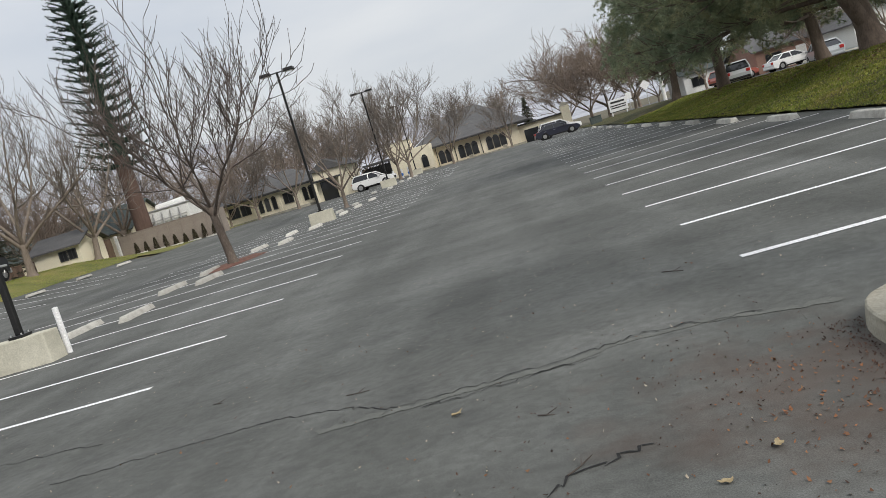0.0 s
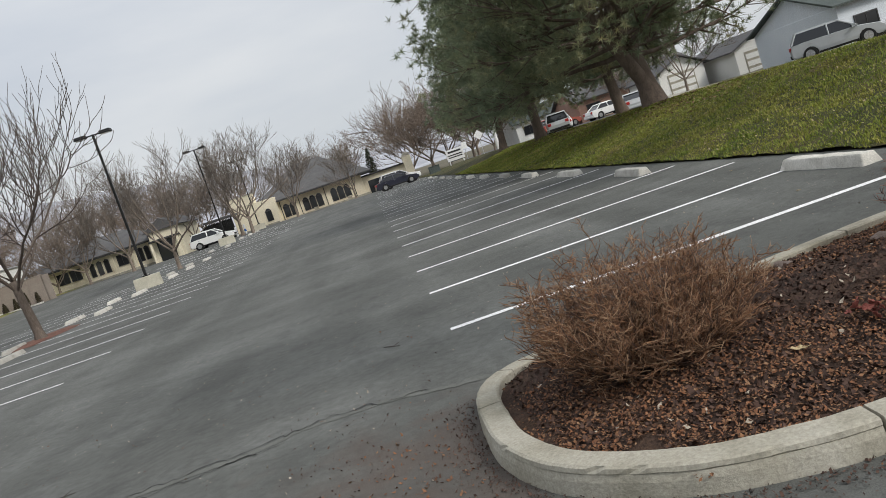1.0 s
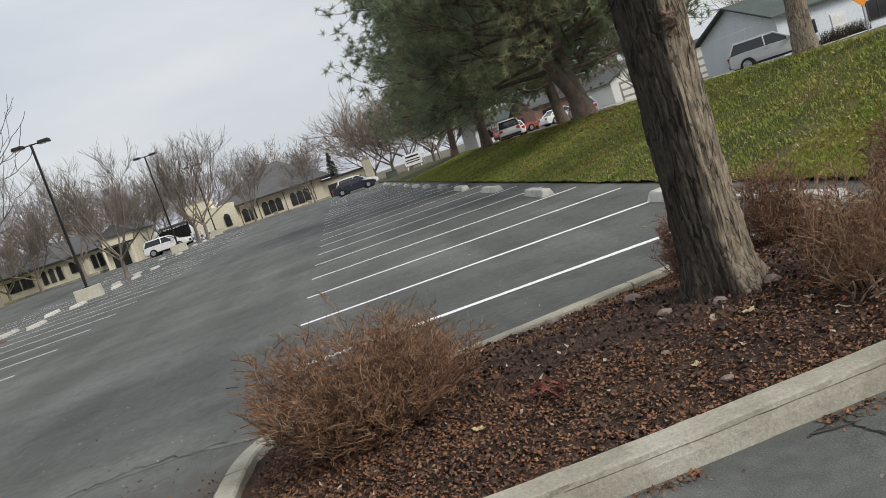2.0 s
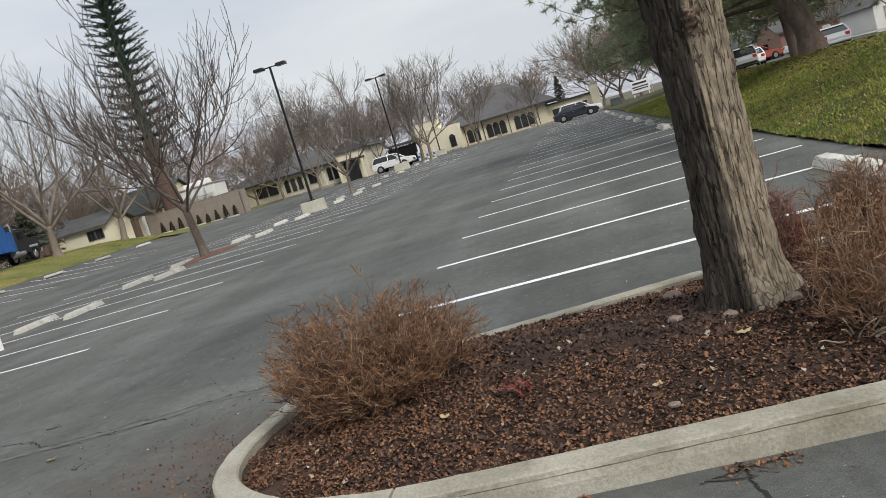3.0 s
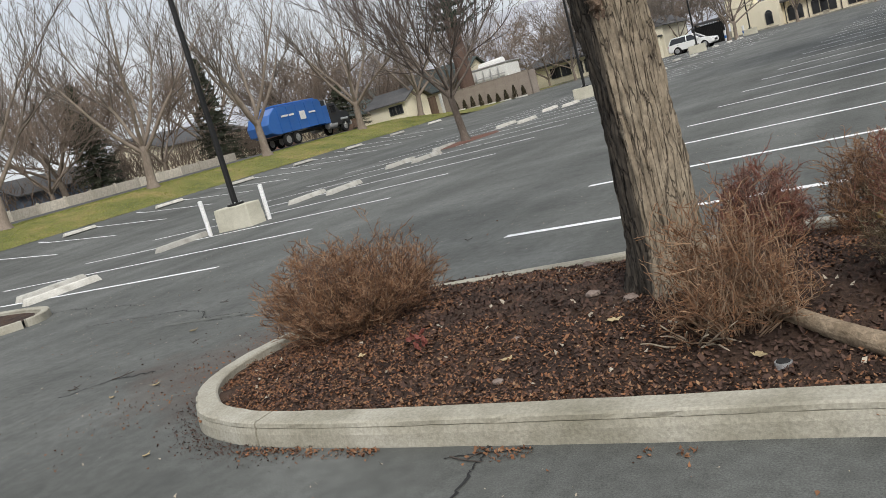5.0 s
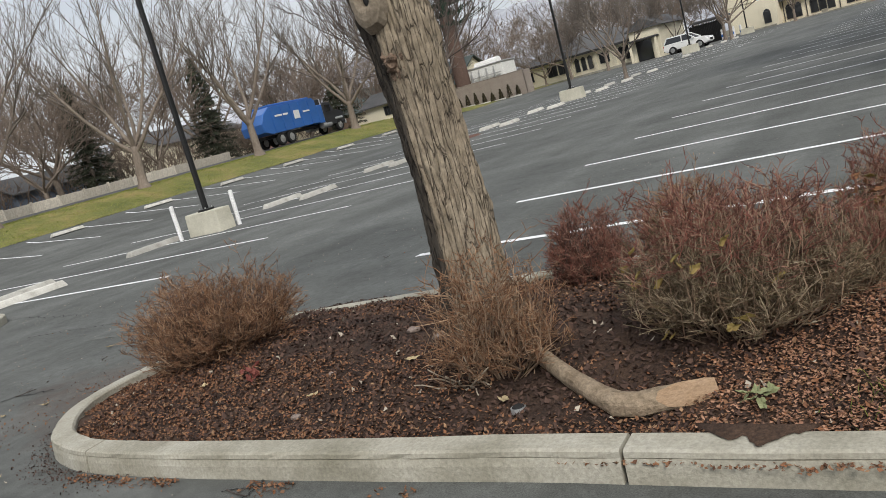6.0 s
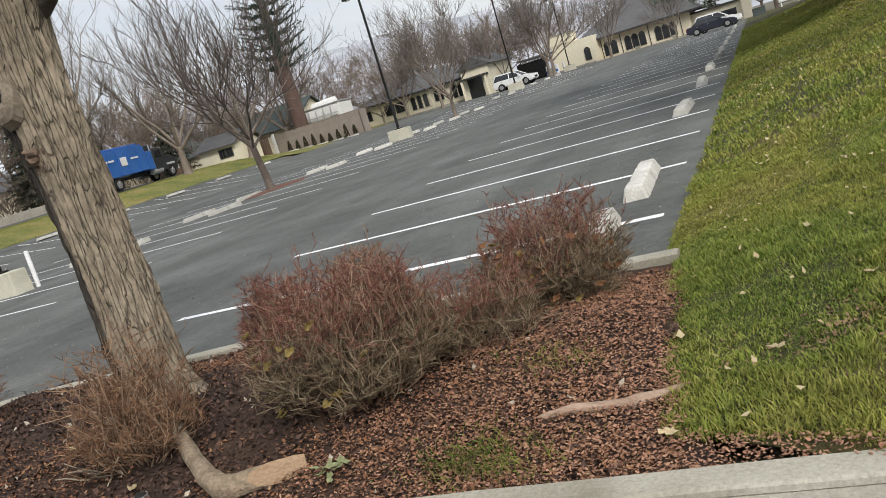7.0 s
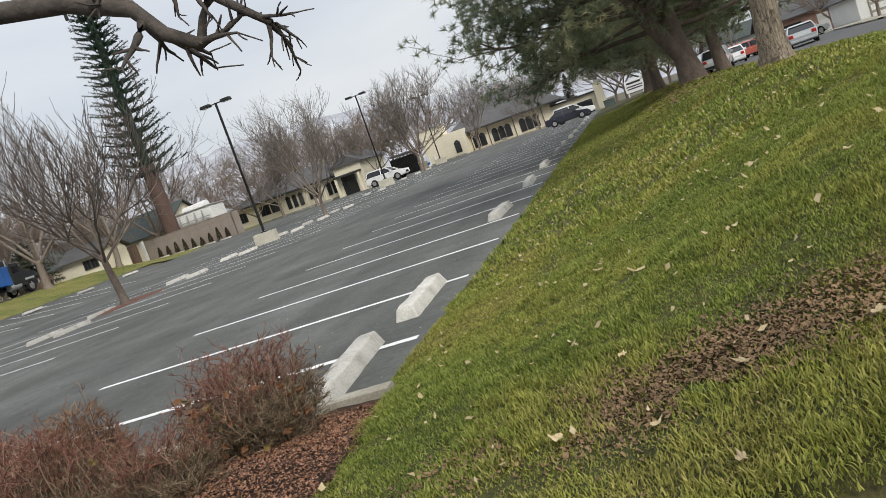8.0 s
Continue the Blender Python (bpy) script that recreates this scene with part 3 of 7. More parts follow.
def soil(x, y):
    """Height of the mulch, mounded to the middle of the island."""
    d = min(y - 2.52, 5.62 - y, x + 0.02)
    return 0.075 + swell(x, y) + 0.15 * smooth_step(0.0, 1.3, d) * smooth_step(6.5, 5.6, x) + 0.02 * noise.noise((x * 2.2, y * 2.2, 5)) + 0.012 * noise.noise((x * 9, y * 9, 1))


rim_pts = [p for p in line if p.x <= 6.15 or p.y > 3]
rim_pts = [p for p in rim_pts if not (p.y < 3 and p.x > 6.6)] + [Vector((6.6, 2.7, 0)), Vector((6.5, 3.6, 0)), Vector((6.3, 4.6, 0)), Vector((6.2, 5.4, 0))]
m_verts, m_faces, rings = [], [], 26
for p in rim_pts:
    c = Vector((min(max(p.x, 1.3), 5.0), 4.1, 0))
    q = p + (c - p).normalized() * 0.08
    for k in range(rings + 1):
        w = q.lerp(c, k / rings)
        m_verts.append((w.x, w.y, soil(w.x, w.y)))
for i in range(len(rim_pts)):
    j = (i + 1) % len(rim_pts)
    for k in range(rings):
        a, b = i * (rings + 1) + k, j * (rings + 1) + k
        m_faces.append((a, b, b + 1, a + 1))
mulch = tagged(new("mulch_bed", mesh_of("mulch_bed", m_verts, m_faces, MULCH, True)), "dark bark mulch mounded inside the kerb", "planting bed", kind="structure")


def flakes(name, spots, size, material, curl=0.35, seed=1, spread=0.5):
    """Many small curled leaves: spots are (x, y, z)."""
    rnd = np.random.default_rng(seed)
    n = len(spots)
    P = np.asarray(spots)
    L = size * rnd.uniform(0.5, 1.3, n)
    a = rnd.uniform(0, 2 * np.pi, n)
    tilt = rnd.normal(0, spread, n)
    d = np.stack([np.cos(a), np.sin(a), np.sin(tilt)], 1) * L[:, None]
    s = np.stack([-np.sin(a), np.cos(a), rnd.normal(0, spread, n)], 1) * (L * rnd.uniform(0.2, 0.45, n))[:, None]
    up = np.zeros((n, 3))
    up[:, 2] = L * curl * rnd.uniform(0.1, 1, n)
    v = np.stack([P - d / 2 + up * 0.5, P + s, P - s * 0.9 + up * 0.3, P + d / 2 + up], 1).reshape(-1, 3)
    i = np.arange(n)[:, None] * 4
    return fast_mesh(name, v, np.concatenate([i + [0, 1, 2], i + [1, 3, 2]]), material)


rng = np.random.default_rng(7)
spots = []
while len(spots) < 46000:
    x, y = rng.uniform(-0.05, 6.4), rng.uniform(2.52, 5.62)
    lit = 0.05 + 0.8 * noise.noise((x * 0.9, y * 1.2, 4)) + 0.4 * noise.noise((x * 3.1, y * 3.1, 9)) + 0.75 * smooth_step(3.75, 3.25, y) + 0.6 * smooth_step(4.9, 5.3, x) + 0.35 * smooth_step(0.75, 0.4, math.hypot(x - 0.9, y - 3.8) - 0.2) + 0.5 * smooth_step(4.55, 4.8, y) * smooth_step(2.4, 3.2, x) - 0.5 * smooth_step(0.7, 0.3, math.hypot(x - 4.2, y - 3.45))
    if rng.random() < lit and not (x < 0.5 and (y < 2.95 or y > 5.1)) and not (x < 0.12 and (y < 3.4 or y > 4.8)):
        spots.append((x, y, soil(x, y) + 0.006 + 0.012 * rng.random()))
tagged(new("leaf_litter", flakes("leaf_litter", spots, 0.02, LITTER, 0.35, 1, 0.4)), "brown and russet fallen leaves over the mulch", "leaf litter", kind="stuff")
nr_ = np.random.default_rng(71)
spots = [(x, y, soil(x, y) + 0.008) for x, y in zip(nr_.uniform(0.1, 6.3, 26000), nr_.uniform(2.6, 5.55, 26000)) if x > 0.5 or 3.0 < y < 5.0]
tagged(new("mulch_chips", flakes("mulch_chips", spots, 0.03, MULCH_CHIP, 0.4, 75, 0.6)), "dark shredded bark chips of the mulch", "mulch", kind="stuff")
spots = [(x, y, max(soil(x, y), lawn_z(x, y) if x > 6.1 else 0) + 0.012 + 0.012 * nr_.random()) for x, y in zip(nr_.uniform(4.7, 7.1, 42000), nr_.uniform(2.68, 5.45, 42000)) if x < lawn_edge(y) + 0.08 * nr_.random() and nr_.random() < 0.35 + 0.5 * (x - 4.7)]
tagged(new("leaf_litter", flakes("leaf_litter", spots, 0.017, PALE_LITTER, 0.25, 73, 0.25)), "pale pinkish-brown leaves heaped against the lawn", "leaf litter", kind="stuff")
spots = [(x, y, soil(x, y) + 0.012) for x, y in zip(rng.uniform(0.2, 6.2, 260), rng.uniform(2.75, 5.5, 260))]
tagged(new("wood_chips", flakes("wood_chips", spots, 0.034, CHIP, 0.5, 3)), "pale wood chips and stones strewn on the mulch", "chips", kind="stuff")
spots = [(x, 2.33 - abs(rng.normal(0, 0.05)) + 0.035 * max(0, x - 2), land(x, 2.3) + 0.006) for x in rng.uniform(1.1, 8, 2200) if x < 4.4 and noise.noise((x * 3.1, 0.4, 2)) + 0.4 * noise.noise((x * 11, 3.4, 2)) > 0.08] + \
        [(x, y, land(x, y) + 0.005) for x, y in zip(rng.uniform(-6, 9, 420), rng.uniform(0.8, 9, 420)) if y < 2.2 or x < -0.4] + \
        [(x, y, land(x, y) + 0.005) for x, y in zip(rng.normal(-0.5, 0.35, 500), rng.normal(3.6, 0.7, 500)) if x < -0.2]
tagged(new("gutter_leaves", flakes("gutter_leaves", spots, 0.021, LITTER, 0.5, 9)), "brown leaf crumbs along the kerb and on the asphalt", "leaf litter", kind="stuff")
spots = [(x, y, land(x, y) + 0.004) for x, y in zip(rng.uniform(-9, 9, 1500), rng.uniform(0.8, 12, 1500)) if (y < 2.3 or x < -0.4 or y > 6.1) and x < 5.9]
crumbs = [(x, y, land(x, y) + 0.004) for x, y in zip(nr_.normal(-0.8, 0.9, 800), nr_.normal(4.4, 1.2, 800)) if x < -0.2 and noise.noise((x * 1.6, y * 2.2, 6)) > -0.05]
for p in [q for q in line if q.x < 1.6 and q.y < 4.9]:
    # dark soil and crumbs gathered against the foot of the nose
    away = (p - Vector((1.3, 3.9, 0))).normalized()
    for k in range(16):
        q = p + away * (0.02 + abs(nr_.normal(0, 0.09))) + Vector((nr_.normal(0, 0.03), nr_.normal(0, 0.03), 0))
        crumbs.append((q.x, q.y, land(q.x, q.y) + 0.004 + 0.006 * nr_.random()))
tagged(new("bark_crumbs", flakes("bark_crumbs", crumbs, 0.016, MULCH_CHIP, 0.5, 14)), "dark bark crumbs washed onto the asphalt", "bark crumbs", kind="stuff")
tagged(new("grit", flakes("grit", spots, 0.018, CHIP, 0.8, 10)), "pale grit scattered on the asphalt", "grit", kind="stuff")


# ---- grass blades on the bank ----
def bare(x, y):
    """How bare the lawn is at a spot: worn streaks near the drive and along the foot of the bank."""
    a = math.exp(-((x - 8.25 + 0.35 * (y - 3.7)) / 0.9) ** 2 - ((y - 3.65 - 0.12 * (x - 8)) / 0.3) ** 2) * max(0.0, 0.75 + 1.1 * noise.noise((x * 2.6, y * 2.6, 3)))
    b = 0.7 * math.exp(-((x - 7.25 - 0.05 * math.sin(y)) / 0.16) ** 2) * smooth_step(5, 7, y) * smooth_step(18, 13, y)
    return min(1.0, 1.25 * a + b + 0.8 * max(0, noise.noise((x * 1.1, y * 1.1, 8)) - 0.2) + 0.5 * max(0, noise.noise((x * 3.3, y * 3.3, 5)) - 0.25))


def blades(name, count, x0, x1, y0, y1, tall, wide, seed):
    r = np.random.default_rng(seed)
    pts = []
    while len(pts) < count:
        x, y = r.uniform(x0, x1), r.uniform(y0, y1)
        if x > lawn_edge(y) - 0.05 + 0.05 * r.random() and r.random() > bare(x, y) * 0.8 and r.random() < 1.15 - 0.07 * max(0, y - 3) * (x1 < 12):
            pts.append((x, y, lawn_z(x, y) - 0.002))
    P = np.array(pts)
    n = len(P)
    h = tall * r.uniform(0.4, 1.3, n) * (0.75 + 0.5 * (np.sin(P[:, 0] * 3.1) * np.sin(P[:, 1] * 2.7) > 0))
    # tufts stand higher than the sward between them
    h *= np.array([1 + 0.6 * noise.noise((q[0] * 7, q[1] * 7, 6)) + 0.35 * noise.noise((q[0] * 17, q[1] * 17, 2)) for q in pts])
    a = r.uniform(0, 2 * np.pi, n)
    lean = h * r.uniform(0.1, 1.5, n)
    side = np.stack([np.cos(a), np.sin(a), 0 * a], 1) * (wide * r.uniform(0.6, 1.3, n))[:, None]
    fwd = np.stack([-np.sin(a) * lean, np.cos(a) * lean, h], 1)
    mid = P + fwd * [0.35, 0.35, 0.62]
    v = np.stack([P - side, P + side, mid - side * 0.7, mid + side * 0.7, P + fwd], 1).reshape(-1, 3)
    i = np.arange(n)[:, None] * 5
    return fast_mesh(name, v, np.concatenate([i + [0, 1, 3], i + [0, 3, 2], i + [2, 3, 4]]), BLADE)


tagged(new("grass", blades("grass", 390000, 6.0, 11.2, 2.75, 9.0, 0.024, 0.0034, 5)), "short green lawn grass with yellowed tips", "grass", kind="stuff")
tagged(new("grass_slope", blades("grass_slope", 250000, 6.0, 14.0, 8.0, 58.0, 0.045, 0.011, 6)), "short green grass higher along the bank", "grass", kind="stuff")
sr = np.random.default_rng(12)
sp = np.stack([sr.uniform(-40, -32.9, 45000), sr.uniform(8, 66, 45000), np.zeros(45000)], 1)
sp[:, 2] = [land(x, y) for x, y, z in sp]
sa, sh = sr.uniform(0, 2 * np.pi, 45000), sr.uniform(0.03, 0.09, 45000)
side = np.stack([np.cos(sa), np.sin(sa), 0 * sa], 1) * 0.012
tipv = sp + np.stack([-np.sin(sa) * sh, np.cos(sa) * sh, sh], 1)
tagged(new("grass_strip", fast_mesh("grass_strip", np.stack([sp - side, sp + side, tipv], 1).reshape(-1, 3), np.arange(135000).reshape(-1, 3), BLADE)), "rough winter grass on the far strip", "grass", kind="stuff")
tuft = [(x, y) for x, y in zip(rng.normal(5.62, 0.15, 520), rng.normal(2.98, 0.09, 520))] + [(x, y) for x, y in zip(rng.normal(5.75, 0.15, 160), rng.normal(3.75, 0.1, 160))]
t_paths = []
for x, y in tuft:
    z = soil(x, y)
    a, h = rng.uniform(0, 6.28), rng.uniform(0.02, 0.06)
    t_paths.append([((x, y, z), 0.002), ((x + 0.3 * h * math.cos(a), y + 0.3 * h * math.sin(a), z + h * 0.7), 0.0016), ((x + h * math.cos(a), y + h * math.sin(a), z + h), 0.0004)])
tagged(new("grass_tuft", tubes("grass_tuft", t_paths, BLADE)), "small green weeds growing through the mulch", "weeds", kind="stuff")
spots = [(x, y, lawn_z(x, y) + 0.035) for x, y in zip(rng.uniform(6.3, 13, 3200), 3 + 26 * rng.uniform(0, 1, 3200) ** 0.8)]
tagged(new("lawn_leaves", flakes("lawn_leaves", spots, 0.04, PALE_LEAF, 0.4, 21)), "dry leaves scattered in the grass", "leaf litter", kind="stuff")
spots = [(x, y, lawn_z(x, y) + 0.01) for x, y in [(rng.normal(8.3, 0.65), rng.normal(3.66, 0.17)) for k in range(9000)] if x > 6.5 and y > 2.9 and noise.noise((x * 2.6, y * 2.6, 3)) > -0.2]
tagged(new("thatch", flakes("thatch", spots, 0.022, STRAW, 0.3, 22)), "brown thatch where the lawn is worn bare", "leaf litter", kind="stuff")


NEEDLE_LITTER = surface("needle_litter", [(0.13, 0.075, 0.045), (0.2, 0.12, 0.07)], 2, 0.95, 0.0, 6, 0.3, pick="island")
spots = [(x, y, lawn_z(x, y) + 0.03) for x, y in zip(rng.normal(10.4, 0.9, 3500), rng.uniform(20, 52, 3500)) if x > 6.3]
tagged(new("needle_litter", flakes("needle_litter", spots, 0.11, NEEDLE_LITTER, 0.2, 23, 0.25)), "rusty pine needle litter under the pines", "leaf litter", kind="stuff")


def fallen_leaf(seed, size):
    """A single lobed leaf, curled up at its rim."""
    r = random.Random(seed)
    bm = bmesh.new()
    n = 14
    c = bm.verts.new((0, 0, 0.004))
    ring_v = []
    for k in range(n):
        a = 2 * math.pi * k / n
        rad = size * (0.5 + 0.12 * math.cos(3.5 * a) + 0.2 * r.random()) * (1.35 if k == 0 else 1)
        ring_v.append(bm.verts.new((rad * math.cos(a), 0.7 * rad * math.sin(a), 0.006 + 0.35 * rad * r.random())))
    for k in range(n):
        bm.faces.new((c, ring_v[k], ring_v[(k + 1) % n]))
    res = bmesh.ops.extrude_face_region(bm, geom=bm.faces[:])
    for v in [g for g in res["geom"] if isinstance(g, bmesh.types.BMVert)]:
        v.co.z += 0.002
    me = bpy.data.meshes.new("fallen_leaf")
    bm.to_mesh(me)
    bm.free()
    me.materials.append(PALE_LEAF)
    return me


LEAVES = [fallen_leaf(s, 0.05) for s in range(4)]
LEAF_AT = [(7.16, 4.05), (7.95, 4.05), (8.42, 3.5), (8.9, 3.45), (7.65, 3.5), (7.3, 3.25), (8.3, 2.95), (6.75, 3.6), (7.25, 3.05), (6.35, 3.05), (8.05, 3.35), (7.3, 6.55), (8.1, 5.2), (9.3, 5.0),
           (9.0, 6.5), (8.6, 7.2), (7.8, 6.0), (2.46, 3.06), (1.35, 3.2), (2.95, 3.4), (0.36, 2.23), (-1.3, 3.16), (-1.02, 3.39), (3.75, 3.0), (-2.6, 5.1), (4.4, 8.6), (5.3, 12.2)]
for k, (x, y) in enumerate(LEAF_AT):
    z = lawn_z(x, y) + 0.03 if x > 6.1 and y > 2.8 else soil(x, y) + 0.012 if -0.1 < x < 6.1 and 2.5 < y < 5.6 else land(x, y) + 0.004
    ob = new("fallen_leaf", LEAVES[k % 4])
    ob.matrix_basis = pose(x, y, z, 0, 0, 77 * k) @ Matrix.Diagonal((0.8 + 0.1 * (k % 5),) * 3 + (1,))
    tagged(ob, "dry pale tan fallen leaf, curled" if z > 0.05 else "dry pale tan leaf lying on asphalt", "leaf", "fallen leaves")


# ---- the near tree ----
def bark_trunk(name, path, sides=40, per=26, ridge=0.03, material=None):
    """A trunk swept along (point, radius) stations with deep vertical bark ridges and a flared, rooty foot."""
    pts = []
    for i in range(len(path) - 1):
        (p, r), (q, s) = path[i], path[i + 1]
        for k in range(per):
            t = k / per
            pts.append((Vector(p).lerp(Vector(q), t), r + (s - r) * t))
    pts.append((Vector(path[-1][0]), path[-1][1]))
    verts, faces = [], []
    z0 = path[0][0][2]
    for i, (p, r) in enumerate(pts):
        d = (pts[min(i + 1, len(pts) - 1)][0] - pts[max(i - 1, 0)][0]).normalized()
        u = Vector((1, 0, 0)) - d * d.x
        u.normalize()
        w = d.cross(u)
        for k in range(sides):
            a = 2 * math.pi * k / sides
            e = Vector((math.cos(a), math.sin(a), 0))
            twist = a + 0.25 * p.z
            g = Vector((math.cos(twist), math.sin(twist), 0))
            furrow = 0.7 * abs(noise.noise((g.x * 7 + 3, g.y * 7, p.z * 1.5))) + 0.6 * abs(noise.noise((g.x * 15, g.y * 15, p.z * 3.2 + 7))) + 0.25 * abs(noise.noise((g.x * 30, g.y * 30, p.z * 12)))
            root = max(0, 0.45 - (p.z - z0)) ** 2 * (0.5 + 0.6 * math.sin(a * 4 + 1) + 0.3 * math.sin(a * 7))
            rad = r - ridge + ridge * 2.2 * furrow + root * (1 if r > 0.15 else 0)
            q = p + (u * e.x + w * e.y) * rad
            verts.append(q)
    for i in range(len(pts) - 1):
        for k in range(sides):
            a, b = i * sides + k, i * sides + (k + 1) % sides
            faces.append((a, b, b + sides, a + sides))
    faces.append(tuple(range((len(pts) - 1) * sides, len(pts) * sides)))
    return mesh_of(name, verts, faces, material or BARK)


def wander(rnd, start, way, length, r0, r1, segs, bend=0.25, lift=0.0):
    """A crooked path of (point, radius) from start."""
    p, d, out = Vector(start), Vector(way).normalized(), []
    for i in range(segs + 1):
        t = i / segs
        out.append((p.copy(), r0 + (r1 - r0) * t))
        d = (d + Vector((rnd.uniform(-1, 1), rnd.uniform(-1, 1), rnd.uniform(-1, 1))) * bend + Vector((0, 0, lift))).normalized()
        p = p + d * (length / segs)
    return out


def limbs(rnd, trunk_paths, levels):
    """Grows branches off given paths. levels: rows of (count per parent, length, thinnest radius, spread, segments, lift)."""
    out, parents = [], trunk_paths
    for count, length, thin, spread, segs, lift in levels:
        fresh = []
        for path in parents:
            for k in range(count):
                t = rnd.uniform(0.3, 1.0) if k else 1.0
                i = min(int(t * (len(path) - 1)), len(path) - 2)
                (p, r), (q, s) = path[i], path[i + 1]
                f = min(1.0, t * (len(path) - 1) - i)
                at, rad = p.lerp(q, f), r + (s - r) * f
                d = (q - p).normalized()
                off = Vector((rnd.uniform(-1, 1), rnd.uniform(-1, 1), rnd.uniform(-0.5, 1)))
                off = (off - d * off.dot(d)).normalized()
                fresh.append(wander(rnd, at, d + off * spread * rnd.uniform(0.5, 1.2), length * rnd.uniform(0.55, 1.15), max(rad * 0.75, thin * 1.3), thin, segs, 0.16, lift))
        out += fresh
        parents = fresh
    return out


def near_tree():
    rnd = random.Random(11)
    base = Vector((3.12, 3.98, 0.0))
    tree = thing("island_tree", Matrix.Translation(base), "leaning bare tree with furrowed grey-brown bark and a knot hole", "tree")
    path = [((0.0, 0.0, 0.12), 0.262), ((0.0, 0.01, 0.55), 0.218), ((0.006, 0.005, 1.1), 0.2), ((0.006, -0.03, 1.7), 0.196), ((0.005, -0.085, 2.25), 0.212), ((-0.02, -0.1, 2.55), 0.25), ((-0.04, -0.1, 2.8), 0.3), ((-0.06, -0.1, 3.0), 0.22)]
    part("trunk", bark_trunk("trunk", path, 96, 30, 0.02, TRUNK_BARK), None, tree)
    # the two stems above the fork
    stems = [[((-0.14, -0.1, 2.45), 0.12), ((-0.24, -0.1, 2.85), 0.17), ((-0.45, -0.04, 3.4), 0.16), ((-0.6, 0.2, 4.4), 0.13), ((-0.7, 0.4, 5.6), 0.08), ((-0.5, 0.6, 6.8), 0.04)],
             [((0.06, -0.1, 2.45), 0.12), ((0.14, -0.08, 2.85), 0.16), ((0.3, 0.0, 3.5), 0.15), ((0.5, 0.3, 4.6), 0.12), ((0.9, 0.3, 5.8), 0.07), ((1.1, 0.2, 7.0), 0.035)]]
    for s in stems:
        part("stem", bark_trunk("stem", s, 22, 8, 0.014), None, tree)
    # the low limb that reaches out over the lawn
    low = [((0.15, 0.0, 2.75), 0.11), ((0.7, 0.05, 3.1), 0.085), ((1.5, 0.1, 3.13), 0.07), ((2.4, 0.12, 2.97), 0.055), ((2.8, 0.12, 2.87), 0.05), ((3.12, 0.12, 2.72), 0.042),
           ((3.24, 0.12, 2.55), 0.038), ((3.4, 0.12, 2.44), 0.03)]
    fork = [((2.9, 0.12, 2.84), 0.035), ((3.2, 0.1, 2.83), 0.03), ((3.45, 0.1, 2.72), 0.026), ((3.62, 0.1, 2.55), 0.022), ((3.78, 0.1, 2.4), 0.018)]
    fork2 = [((3.4, 0.12, 2.44), 0.028), ((3.45, 0.13, 2.55), 0.02), ((3.6, 0.1, 2.72), 0.015), ((3.85, 0.05, 2.85), 0.012), ((4.1, 0.0, 2.8), 0.008)]
    main = [[(Vector(p), r) for p, r in b] for b in (low, fork, fork2)]
    part("limb", tubes("limb", main, LIMB, 8), None, tree, "dark crooked limb hanging over the grass")
    twigs = limbs(rnd, main[:1], [(9, 0.34, 0.007, 1.2, 6, 0.0), (5, 0.15, 0.004, 1.3, 4, 0.0)]) + limbs(rnd, main[1:], [(8, 0.26, 0.005, 1.3, 6, -0.05), (4, 0.1, 0.003, 1.3, 4, 0)])
    tagged(part("twig_spray", tubes("twig_spray", twigs, LIMB, 4), None, tree, "thin dark twigs"), kind="stuff")
    high = [[(Vector(p), r) for p, r in s] for s in stems]
    crown = limbs(rnd, high, [(7, 2.6, 0.03, 0.9, 6, 0.06), (5, 1.3, 0.012, 0.8, 5, 0.04), (4, 0.7, 0.005, 0.8, 4, 0.02)])
    part("crown", tubes("crown", [c for c in crown if min(q[0].z for q in c) > 3.0], BARK, 4), None, tree, "bare branches above the fork")
    # knot hole with a raised lip, and a broken burl
    bm = bmesh.new()
    # a swollen collar that sinks into a hollow
    a = Matrix.Translation((0.0, -0.298, 2.3)) @ pose(0, 0, 0, 80, 0, 6)
    n = 30
    prof = [(0.175, -0.045), (0.15, 0.012), (0.118, 0.034), (0.086, 0.042), (0.06, 0.034), (0.045, 0.012), (0.038, -0.03)]
    rows = []
    for i in range(n):
        t = 2 * math.pi * i / n
        row = []
        for j, (rad, up) in enumerate(prof):
            w = 1 + 0.07 * noise.noise((math.cos(t) * 2, math.sin(t) * 2, j * 0.6)) + 0.025 * noise.noise((math.cos(t) * 9, math.sin(t) * 9, j))
            row.append(bm.verts.new(a @ Vector((0.66 * rad * w * math.cos(t), 1.08 * rad * w * math.sin(t), up + 0.008 * noise.noise((math.cos(t) * 6, math.sin(t) * 6, j + 9))))))
        rows.append(row)
    for i in range(n):
        for j in range(len(prof) - 1):
            bm.faces.new((rows[i][j], rows[(i + 1) % n][j], rows[(i + 1) % n][j + 1], rows[i][j + 1]))
    part("knot_lip", bm, KNOT_BARK, tree, "smooth swollen lip round a knot hole")
    bm = bmesh.new()
    bmesh.ops.create_uvsphere(bm, u_segments=16, v_segments=8, radius=0.05, matrix=a @ Matrix.Translation((0, 0, -0.012)) @ Matrix.Diagonal((0.56, 0.9, 0.3, 1)))
    part("knot_hole", bm, CRACK, tree, "dark hollow of the knot")
    bm = bmesh.new()
